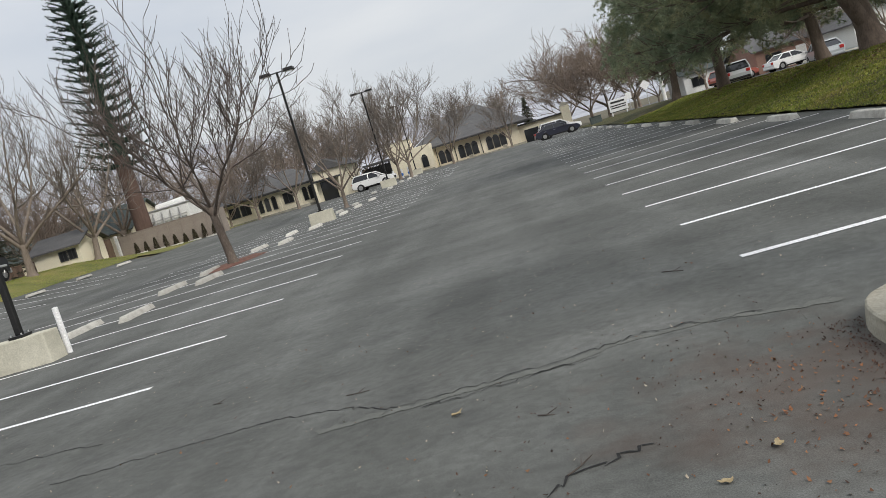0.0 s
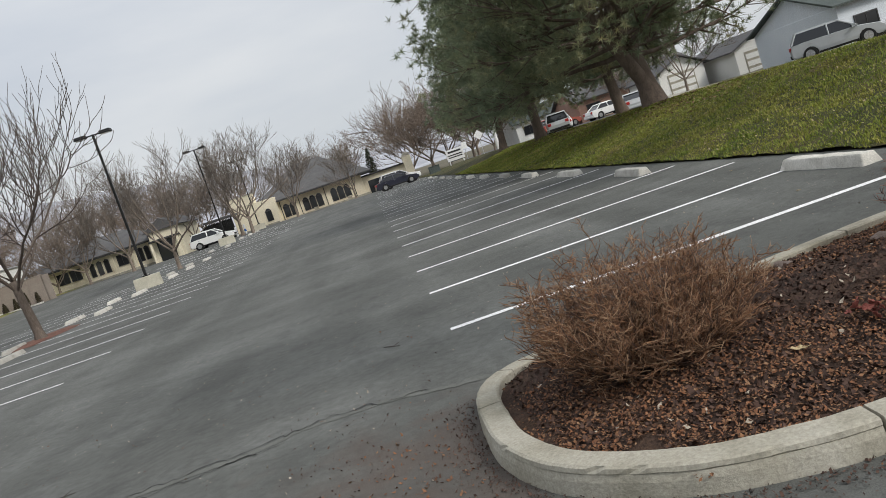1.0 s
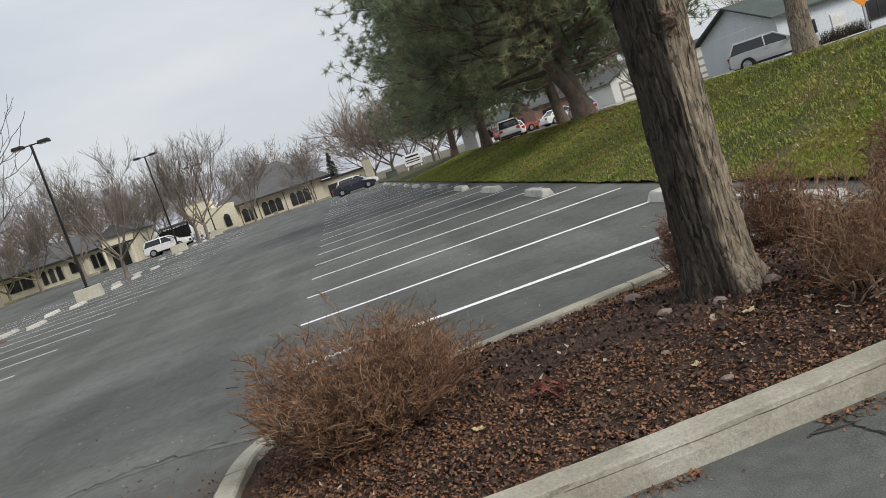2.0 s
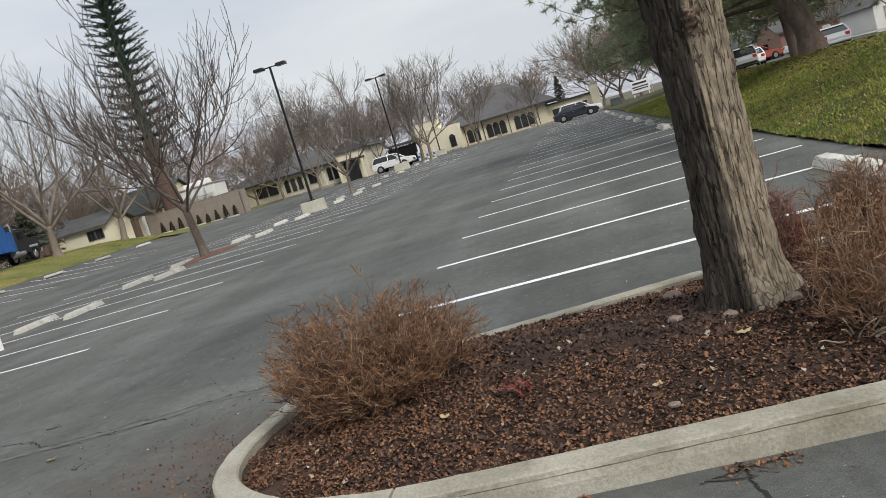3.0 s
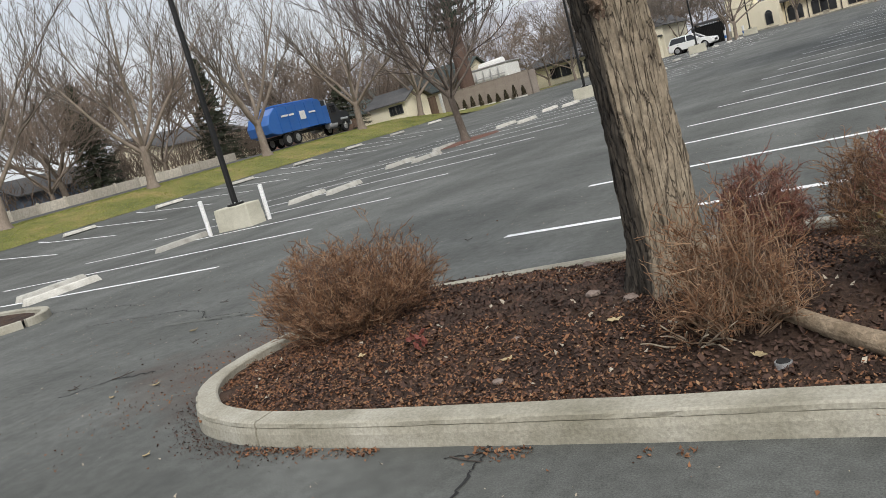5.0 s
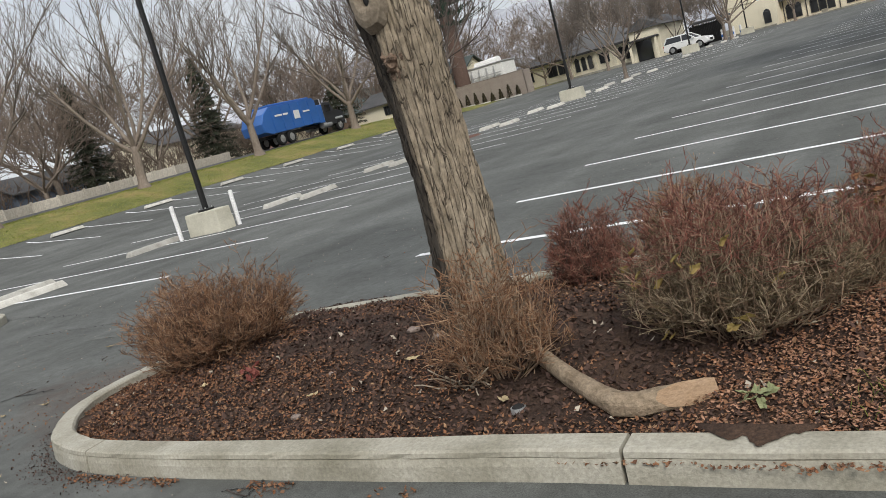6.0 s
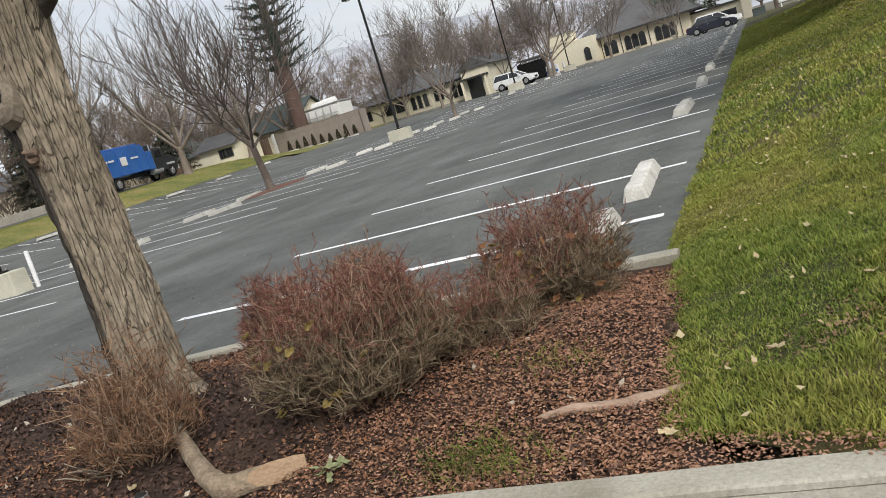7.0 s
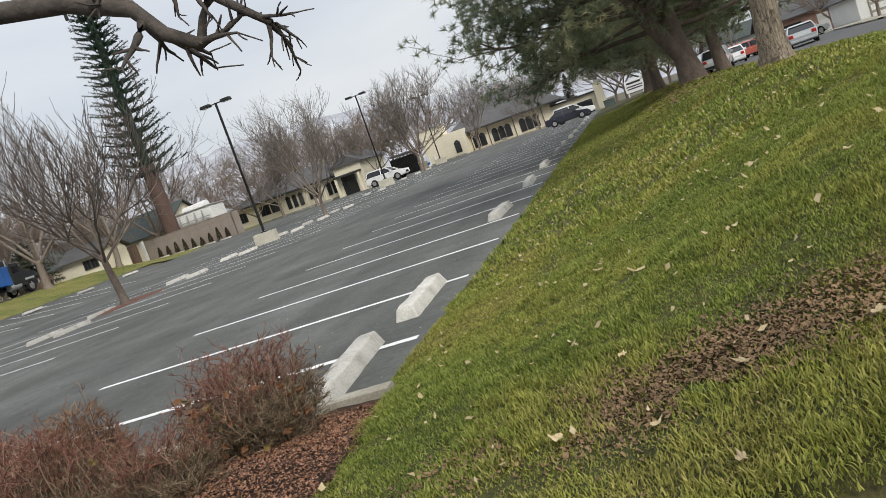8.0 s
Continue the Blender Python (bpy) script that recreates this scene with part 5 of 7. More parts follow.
# ---- lamp posts ----
def lamp_post(x, y, posts, label):
    z = land(x, y)
    lamp = thing("lamp_post", pose(x, y, z), label, "street lamp", "car park lamp posts")
    bm = bmesh.new()
    box(bm, (-0.68, -0.3, -0.05), (0.68, 0.3, 0.64), 0.03, 2, (0.97, 0.95))
    bmesh.ops.subdivide_edges(bm, edges=[e for e in bm.edges if e.calc_length() > 0.3], cuts=5)
    for v in bm.verts:
        v.co += v.normal * 0.012 * noise.noise(v.co * 5)
    part("concrete_base", bm, BOX, lamp, "pale concrete block with chipped corners")
    part("base_plate", a_box((-0.17, -0.17, 0.64), (0.17, 0.17, 0.7), 0.01), METAL, lamp)
    for sx in (-1, 1):
        for sy in (-1, 1):
            part("bolt", a_cyl((0.12 * sx, 0.12 * sy, 0.7), (0.12 * sx, 0.12 * sy, 0.74), 0.018, n=6), GALV, lamp)
    part("pole", a_box((-0.065, -0.065, 0.7), (0.065, 0.065, 8.45), 0.012, 1, (0.85, 0.85)), METAL, lamp)
    part("arm", a_box((-0.38, -0.03, 8.38), (0.38, 0.03, 8.44), 0.006), METAL, lamp)
    for s in (-1, 1):
        head = part("lamp_head", a_box((0.36 if s > 0 else -0.98, -0.2, 8.34), (0.98 if s > 0 else -0.36, 0.2, 8.52), 0.03, 2, (0.9, 0.85)), METAL, lamp)
        part("lens", a_box((0.42 if s > 0 else -0.92, -0.15, 8.325), (0.92 if s > 0 else -0.42, 0.15, 8.345), 0.005), LENS, head, "clear lamp lens")
    return lamp


lamp_post(-12.55, 15.45, True, "tall dark car park lamp on a concrete block")
lamp_post(-12.85, 43.3, False, "tall dark car park lamp with two heads")
lamp_post(-13.1, 70.0, False, "tall dark car park lamp seen far off")
lamp_post(-13.7, 96.0, False, "tall dark car park lamp near the building")


def bollard(x, y, lean):
    z = land(x, y)
    b = thing("bollard", pose(x, y, z, lean, lean * 0.6, 0), "leaning white-painted steel post guarding the lamp base", "bollard", "white posts")
    part("pipe", a_cyl((0, 0, -0.05), (0, 0, 1.0), 0.062, n=16), POST, b)
    bm = bmesh.new()
    bmesh.ops.create_uvsphere(bm, u_segments=16, v_segments=6, radius=0.062, matrix=Matrix.Translation((0, 0, 1.0)) @ Matrix.Diagonal((1, 1, 0.4, 1)))
    part("dome", bm, POST, b)


bollard(-13.35, 14.95, 1.5)
bollard(-11.95, 15.95, -2)

# small kerbed nose at the end of the middle rows
nose = catmull([(-19.0, 7.85), (-12.0, 7.75), (-9.9, 7.55), (-9.1, 7.1), (-9.0, 6.75), (-9.4, 6.35), (-10.5, 6.15), (-12.0, 6.1), (-19.0, 6.1)], 8)
kerb_n = tagged(new("kerb_nose"), "pale concrete kerb round the end of the middle rows", "kerb", kind="structure")
part("kerb_stone", kerb_stone(nose[:32], seed=5), None, kerb_n)
part("kerb_stone", kerb_stone(nose[32:], seed=6), None, kerb_n)
bed_v = [(p.x + (0.1 if p.x < -9.5 else -0.1) * 0, p.y + (0.1 if p.y < 7 else -0.1), 0.1) for p in nose]
tagged(new("mulch_nose", mesh_of("mulch_nose", [(-19, 7, 0.12)] + bed_v, [(0, i + 1, i) for i in range(1, len(nose))], MULCH)), "mulch inside the far kerb nose", "planting bed", kind="structure")

# mulch patch round the middle tree
pts = [(-13.4 + 1.0 * math.cos(a) * (1 + 0.15 * math.sin(3 * a)), 30.3 + 2.3 * math.sin(a) * (1 + 0.1 * math.sin(5 * a))) for a in np.linspace(0, 2 * math.pi, 40, endpoint=False)]
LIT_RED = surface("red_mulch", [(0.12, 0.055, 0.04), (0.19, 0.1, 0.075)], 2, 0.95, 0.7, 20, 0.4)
tagged(new("mulch_patch", mesh_of("mulch_patch", [(-13.4, 30.3, land(-13.4, 30.3) + 0.12)] + [(x, y, land(x, y) + 0.012) for x, y in pts], [(0, i + 1, (i + 1) % 40 + 1) for i in range(40)], LIT_RED, True)),
       "reddish mulch patch round a tree", "planting bed", kind="structure")


# ---- bare trees ----
def bare_tree_meshes(seed, high, trunk_h, trunk_r, spread, levels, stems=4, wiggle=0.18, twig=TWIG_FAR, bark=BARK_FAR):
    """Trunk and crown of a leafless tree, built round its own foot."""
    rnd = random.Random(seed)
    trunk = wander(rnd, (0, 0, -0.1), (rnd.uniform(-0.06, 0.06), rnd.uniform(-0.06, 0.06), 1), trunk_h + 0.1, trunk_r, trunk_r * 0.72, 6, 0.04)
    trunk[0] = (trunk[0][0], trunk_r * 1.5)
    top, r = trunk[-1]
    main = []
    for k in range(stems):
        a = 2 * math.pi * (k + rnd.uniform(-0.3, 0.3)) / stems
        s = spread * rnd.uniform(0.6, 1.2)
        main.append(wander(rnd, trunk[-1 - (k % 2)][0], (s * math.cos(a), s * math.sin(a), 1), (high - trunk_h) * rnd.uniform(0.75, 1.0), r * (0.62 if stems < 7 else 0.46), 0.02, 8, wiggle, 0.05))
    crown = limbs(rnd, main, levels)
    return tubes("trunk", [trunk] + main, bark, 8), tubes("crown", crown, twig, 3)


LV_NEAR = [(7, 2.7, 0.019, 0.85, 7, 0.08), (5, 1.6, 0.012, 0.8, 6, 0.1), (3, 0.9, 0.009, 0.6, 4, 0.1)]
TREE_KINDS = {
    "mid": bare_tree_meshes(3, 8.2, 2.4, 0.19, 1.35, LV_NEAR, 8, 0.13, TWIG_DARK, LIMB_GREY),
    "ash": bare_tree_meshes(5, 12.3, 2.6, 0.32, 0.9, [(8, 4.0, 0.02, 0.7, 7, 0.07), (5, 2.1, 0.011, 0.65, 5, 0.07), (3, 1.1, 0.008, 0.6, 3, 0.06)], 6, 0.14),
    "ash2": bare_tree_meshes(8, 11.3, 2.2, 0.3, 1.0, [(8, 3.7, 0.02, 0.75, 7, 0.06), (5, 2.0, 0.011, 0.7, 5, 0.06), (3, 1.1, 0.008, 0.6, 3, 0.05)], 6, 0.15),
    "round": bare_tree_meshes(12, 7.2, 1.6, 0.17, 1.1, [(9, 2.4, 0.016, 0.8, 5, 0.06), (6, 1.4, 0.011, 0.7, 4, 0.06), (4, 0.8, 0.008, 0.7, 3, 0.05)], 6, 0.15),
    "haze": bare_tree_meshes(15, 6.5, 1.0, 0.16, 1.2, [(9, 2.4, 0.02, 0.9, 4, 0.03), (6, 1.6, 0.014, 0.8, 3, 0.02), (5, 0.9, 0.01, 0.8, 3, 0.0)], 6, 0.2, TWIG_TAN),
}


def bare_tree(kind, x, y, scale, turn, label):
    tr = thing("bare_tree", pose(x, y, land(x, y), 0, 0, turn) @ Matrix.Diagonal((scale, scale, scale, 1)), label, "tree", "bare winter trees")
    part("trunk", TREE_KINDS[kind][0], None, tr)
    part("crown", TREE_KINDS[kind][1], None, tr, "fine bare branches")
    return tr


bare_tree("mid", -13.2, 29.7, 0.97, 20, "slender bare tree in a mulch patch between rows")
STREET_TREES = [(-37, 22.5, "ash2", 1.0), (-37, 32.1, "ash", 0.98), (-37, 42.4, "ash", 1.0), (-37, 54.0, "ash2", 1.05), (-37, 63.2, "ash2", 0.98), (-37.5, 14, "ash", 0.95), (-37, 5, "ash2", 0.95)]
for k, (x, y, kind, s) in enumerate(STREET_TREES):
    bare_tree(kind, x, y, s, 61 * k, "tall bare street tree on the grass strip")
for k, (x, y, kind, s) in enumerate([(-14.4, 57, "round", 0.95), (-12.8, 84, "round", 1.15), (-15.0, 91, "round", 1.2), (-9.4, 100, "round", 1.0), (-24.5, 81, "round", 1.05), (-29.5, 83, "round", 0.95), (-2.0, 104, "round", 0.8),
                                     (-33, 84, "haze", 0.9), (-19.8, 90, "round", 0.9)]):
    bare_tree(kind, x, y, s, 47 * k + 9, "bare ornamental tree near the buildings")
for k, (x, y, kind, s) in enumerate([(-42, 78, "ash", 1.05), (-52, 84, "ash2", 1.0), (-34, 100, "ash", 1.0), (-46, 96, "haze", 1.5), (-27, 104, "haze", 1.4), (-56, 70, "haze", 1.5), (-50, 60, "haze", 1.3), (-53, 52, "ash", 1.0),
                                     (-50, 44, "haze", 1.35), (-55, 38, "ash2", 1.0), (-49, 33, "haze", 1.3), (-52, 26, "ash", 1.0), (-50, 19, "haze", 1.4), (-54, 12, "ash2", 1.0), (-60, 60, "ash", 1.05), (-44, 66, "haze", 1.1),
                                     (-64, 46, "haze", 1.7), (-66, 30, "haze", 1.7), (-62, 78, "ash", 1.1), (-20, 128, "ash2", 0.95), (-12, 135, "ash2", 0.9), (-30, 120, "haze", 1.5), (-42, 112, "haze", 1.6), (-22, 112, "haze", 1.2),
                                     (9.5, 112, "haze", 1.7), (12.5, 118, "haze", 1.6), (15, 110, "haze", 1.5), (-46, 72, "haze", 1.05), (18, 125, "haze", 1.8), (-5, 140, "haze", 1.5), (8, 135, "haze", 1.6)]):
    bare_tree(kind, x, y, s, 83 * k + 31, "bare tree in the gardens beyond" if kind != "haze" else "brushy bare thicket tree in the distance")


# ---- tower dressed as a pine ----
def needle_brush(rnd, path, count, length, wide, out):
    """Adds flat needle blades round a branch to out = (verts, tris)."""
    verts, tris = out
    n = len(path) - 1
    for k in range(count):
        t = rnd.uniform(0.12, 1.0) * n
        i = min(int(t), n - 1)
        p, q = path[i][0], path[i + 1][0]
        at, d = p.lerp(q, t - i), (q - p).normalized()
        off = Vector((rnd.uniform(-1, 1), rnd.uniform(-1, 1), rnd.uniform(-1, 1)))
        off = (off - d * off.dot(d)).normalized()
        tip = at + (off + d * 0.6).normalized() * length * rnd.uniform(0.6, 1.2)
        s = d.cross(off).normalized() * wide
        b = len(verts)
        verts += [at + s, at - s, tip]
        tris.append((b, b + 1, b + 2))


def cell_tower():
    x, y = -38.1, 75.0
    rnd = random.Random(77)
    tw = thing("cell_tower", pose(x, y, land(x, y)), "tall cell tower disguised as a dark green pine", "cell tower")
    part("trunk", a_cyl((0, 0, 0), (0, 0, 9.5), 0.85, 0.72, 20), TOWER_BROWN, tw, "thick brown bark-clad pole")
    part("mast", a_cyl((0, 0, 9.5), (0, 0, 29), 0.5, 0.3, 14), TOWER_GREEN, tw)
    arms, out = [], ([], [])
    z = 8.6
    while z < 29.5:
        f = (z - 8.6) / 21
        reach = 4.0 * (1 - f) + 1.6 * f + 0.2 * math.sin(z * 3)
        n = 13
        for k in range(n):
            a = 2 * math.pi * (k + rnd.uniform(-0.25, 0.25)) / n + z
            r = reach * rnd.uniform(0.85, 1.1)
            pts = [Vector((0.3 * math.cos(a), 0.3 * math.sin(a), z)), Vector((0.45 * r * math.cos(a), 0.45 * r * math.sin(a), z + 0.02)), Vector((r * math.cos(a), r * math.sin(a), z + 0.3 + 0.16 * r * (1 - f)))]
            path = [(p, 0.06 - 0.02 * i) for i, p in enumerate(pts)]
            arms.append(path)
            needle_brush(rnd, path, 80, 0.3, 0.06, out)
        z += 1.12 - 0.25 * f
    tagged(part("bough_frame", tubes("bough_frame", arms, TOWER_GREEN, 4), None, tw), kind="stuff")
    part("needles", fast_mesh("needles", [tuple(v) for v in out[0]], out[1], TOWER_GREEN), None, tw, "brush-like plastic needles")
    for k in range(6):
        a = 2 * math.pi * k / 6 + 0.5
        pa = part("antenna_panel", a_box((-0.17, -0.08, -1.0), (0.17, 0.08, 1.0), 0.02), METAL, tw, "dark upright antenna panel")
        pa.matrix_basis = pose(2.0 * math.cos(a), 2.0 * math.sin(a), 26.3, 0, 0, math.degrees(a))
        part("bracket", a_cyl((0.3 * math.cos(a), 0.3 * math.sin(a), 26.3), (2.0 * math.cos(a), 2.0 * math.sin(a), 26.3), 0.05, n=6), METAL, tw)


cell_tower()


# ---- pines ----
def pine_meshes(seed, high, trunk_r, lean, reach, first, forks=1):
    """A spreading pine: bent trunk, long level limbs, needle tufts gathered at the twig ends."""
    rnd = random.Random(seed)
    trunk = wander(rnd, (0, 0, -0.15), (lean, 0.1, 1), high * 0.92, trunk_r, 0.06, 12, 0.06, 0.08)
    trunk[0] = (trunk[0][0], trunk_r * 1.35)
    stems = [trunk]
    if forks > 1:
        stems.append(wander(rnd, trunk[1][0], (-0.75, -0.2, 1), high * 0.75, trunk_r * 0.7, 0.05, 10, 0.07, 0.1))
    boughs = []
    for st in stems:
        n = len(st) - 1
        for k in range(46):
            t = first + (1 - first) * k / 46
            i = min(int(t * n), n - 1)
            p, r = st[i][0].lerp(st[i + 1][0], t * n - i), st[i][1]
            a = k * 2.4 + rnd.uniform(-0.4, 0.4)
            length = reach * (1 - 0.75 * ((t - first) / (1 - first)) ** 1.4) * rnd.uniform(0.65, 1.1)
            boughs.append(wander(rnd, p, (math.cos(a), math.sin(a), 0.5 * t - 0.13), length, max(0.03, r * 0.38), 0.015, 7, 0.12, 0.02))
    sub = limbs(rnd, boughs, [(15, 1.6, 0.008, 0.85, 4, 0.05)])
    verts, tris = [], []
    nr = np.random.default_rng(seed)
    cent = []
    for b in sub:
        for t in (0.55, 0.8, 1.0):
            i = min(int(t * 4), 3)
            q = b[i][0].lerp(b[i + 1][0], t * 4 - i)
            for j in range(2):
                cent.append(q + Vector((rnd.uniform(-1, 1), rnd.uniform(-1, 1), rnd.uniform(-0.6, 0.8))) * 0.36)
    # outer clumps: rounded heads of tufts that close the crown
    axis = Vector((lean * high * 0.35, 0.04 * high, high * 0.52))
    for k in range(210):
        a, s = rnd.uniform(0, 6.28), rnd.uniform(-0.95, 0.9)
        c = math.sqrt(1 - s * s)
        lump = 0.82 + 0.35 * noise.noise((2.1 * c * math.cos(a), 2.1 * c * math.sin(a), 2.1 * s + seed))
        head = axis + Vector((reach * 0.86 * c * math.cos(a), reach * 0.86 * c * math.sin(a), high * 0.43 * s)) * lump
        rad = rnd.uniform(0.45, 0.95)
        for j in range(18):
            e = Vector((rnd.gauss(0, 1), rnd.gauss(0, 1), rnd.gauss(0.3, 0.8))).normalized()
            cent.append(head + e * rad * rnd.uniform(0.7, 1.0))
    C = np.array([tuple(c) for c in cent])
    per = 24
    n = len(C) * per
    base = np.repeat(C, per, 0)
    d = nr.normal(size=(n, 3))
    d[:, 2] += 0.35
    d /= np.linalg.norm(d, axis=1)[:, None]
    L = nr.uniform(0.16, 0.32, n)[:, None]
    s = np.cross(d, nr.normal(size=(n, 3)))
    s = s / np.linalg.norm(s, axis=1)[:, None] * 0.015
    v = np.stack([base + s, base - s, base + d * L], 1).reshape(-1, 3)
    t = np.arange(n * 3).reshape(-1, 3)
    return tubes("trunk", stems, PINE_BARK, 12), tubes("limbs", boughs + sub, PINE_BARK, 4), fast_mesh("needles", v, t, NEEDLE)


PINES = {"big": pine_meshes(2, 12.5, 0.4, -0.12, 7.3, 0.19, 2), "tall": pine_meshes(6, 13.0, 0.32, 0.05, 5.6, 0.2)}
for kind, x, y, s, turn, label in (("big", 10.79, 28.94, 1.0, 10, "large dark green pine with a leaning forked trunk on the bank"), ("tall", 13.1, 39.55, 0.95, 80, "dark green pine behind the larger one on the bank"),
                                   ("tall", 10.55, 47.85, 1.0, 200, "dark green pine on the lawn bank"), ("tall", 10.36, 60.45, 0.9, 310, "far dark green pine by the sign")):
    pine = thing("pine_tree", pose(x, y, land(x, y), 0, 0, turn) @ Matrix.Diagonal((s, s, s, 1)), label, "tree", "pines on the bank")
    for nm, me in zip(("trunk", "bough_frame", "needles"), PINES[kind]):
        part(nm, me, None, pine, "dense dark green needle tufts" if nm == "needles" else "")
bank = thing("pine_tree", pose(10.8, 14.63, land(10.8, 14.63)), "pine with a straight brown trunk on the lawn bank", "tree", "pines on the bank")
part("trunk", bark_trunk("trunk", [((0, 0, -0.1), 0.27), ((0.03, 0, 0.8), 0.21), ((0.12, 0, 2.2), 0.19), ((0.2, 0.1, 5.0), 0.16), ((0.2, 0.1, 8.5), 0.06)], 24, 10, 0.016), None, bank)
top = PINES["tall"]
for nm, me in zip(("bough_frame", "needles"), top[1:]):
    o = part(nm, me, None, bank)
    o.matrix_basis = pose(0.2, 0.1, 1.9, 0, 0, 40) @ Matrix.Diagonal((0.55, 0.55, 0.6, 1))

# dark spruces and a low dense evergreen beyond the street
def spruce_mesh(seed, high, wide):
    rnd = random.Random(seed)
    out, arms = ([], []), [[(Vector((0, 0, -0.1)), 0.16), (Vector((0, 0, high)), 0.03)]]
    z = 0.3
    while z < high:
        r0 = wide * (1 - z / high) ** 0.85 + 0.1
        for k in range(11):
            a = rnd.uniform(0, 6.28)
            r = r0 * rnd.uniform(0.7, 1.1)
            path = [(Vector((0, 0, z)), 0.03), (Vector((0.5 * r * math.cos(a), 0.5 * r * math.sin(a), z - 0.05)), 0.02), (Vector((r * math.cos(a), r * math.sin(a), z - 0.12 * r)), 0.008)]
            arms.append(path)
            needle_brush(rnd, path, 46, 0.3, 0.04, out)
        z += 0.34
    return tubes("branches", arms, BARK_FAR, 4), fast_mesh("needles", [tuple(v) for v in out[0]], out[1], SPRUCE)


SPRUCES = [spruce_mesh(1, 8.2, 2.3), spruce_mesh(4, 4.6, 3.0)]
for kind, x, y, s, label in ((0, -48.5, 36.8, 1.0, "dark pointed spruce behind the wall"), (0, -50.0, 50.5, 1.12, "dark brownish spruce behind the truck"), (1, -44.5, 61.5, 1.0, "low spreading dark evergreen beside the fence"),
                             (0, -54, 24, 1.1, "dark spruce in a garden"), (0, -57, 66, 0.9, "dark spruce in a garden"), (0, -7, 126, 0.9, "green conifer behind the roof"), (0, 1.5, 128, 0.8, "green conifer behind the roof")):
    sp = thing("spruce", pose(x, y, land(x, y), 0, 0, 40 * s) @ Matrix.Diagonal((s, s, s, 1)), label, "tree", "dark spruces")
    part("branches", SPRUCES[kind][0], None, sp)
    part("needles", SPRUCES[kind][1], None, sp)


# ---- buildings ----
def window(parent, x0, x1, y, z0, z1, arched=False, mullions=1):
    """A framed window set in a wall that faces -y."""
    w = part("window", a_box((x0 - 0.07, y - 0.05, z0 - 0.07), (x1 + 0.07, y + 0.05, z0), 0.008), TRIM, parent)
    part("frame", a_box((x0 - 0.07, y - 0.05, z0), (x0, y + 0.05, z1)), TRIM, w)
    part("frame", a_box((x1, y - 0.05, z0), (x1 + 0.07, y + 0.05, z1)), TRIM, w)
    part("frame", a_box((x0 - 0.07, y - 0.05, z1), (x1 + 0.07, y + 0.05, z1 + 0.07)), TRIM, w)
    bm = a_box((x0, y - 0.02, z0), (x1, y + 0.02, z1))
    if arched:
        r = (x1 - x0) / 2
        bmesh.ops.create_cone(bm, cap_ends=True, segments=20, radius1=r, radius2=r, depth=0.04, matrix=Matrix.Translation(((x0 + x1) / 2, y, z1)) @ pose(0, 0, 0, 90))
    part("pane", bm, WINDOW, w, "dark glass pane")
    for k in range(mullions):
        x = x0 + (x1 - x0) * (k + 1) / (mullions + 1)
        part("mullion", a_box((x - 0.02, y - 0.045, z0), (x + 0.02, y - 0.02, z1)), TRIM, w)
    return w


def hip_roof(x0, x1, y0, y1, z0, z1, inset, over=0.5, thick=0.18):
    """A hipped roof with eaves; inset is how far the ridge ends stand in."""
    ym = (y0 + y1) / 2
    e = [(x0 - over, y0 - over), (x1 + over, y0 - over), (x1 + over, y1 + over), (x0 - over, y1 + over)]
    v = [(x, y, z0 - thick) for x, y in e] + [(x, y, z0) for x, y in e] + [(x0 + inset, ym, z1), (x1 - inset, ym, z1)]
    f = [(0, 1, 5, 4), (1, 2, 6, 5), (2, 3, 7, 6), (3, 0, 4, 7), (4, 5, 9, 8), (5, 6, 9), (6, 7, 8, 9), (7, 4, 8), (3, 2, 1, 0)]
    return mesh_of("roof", v, f)


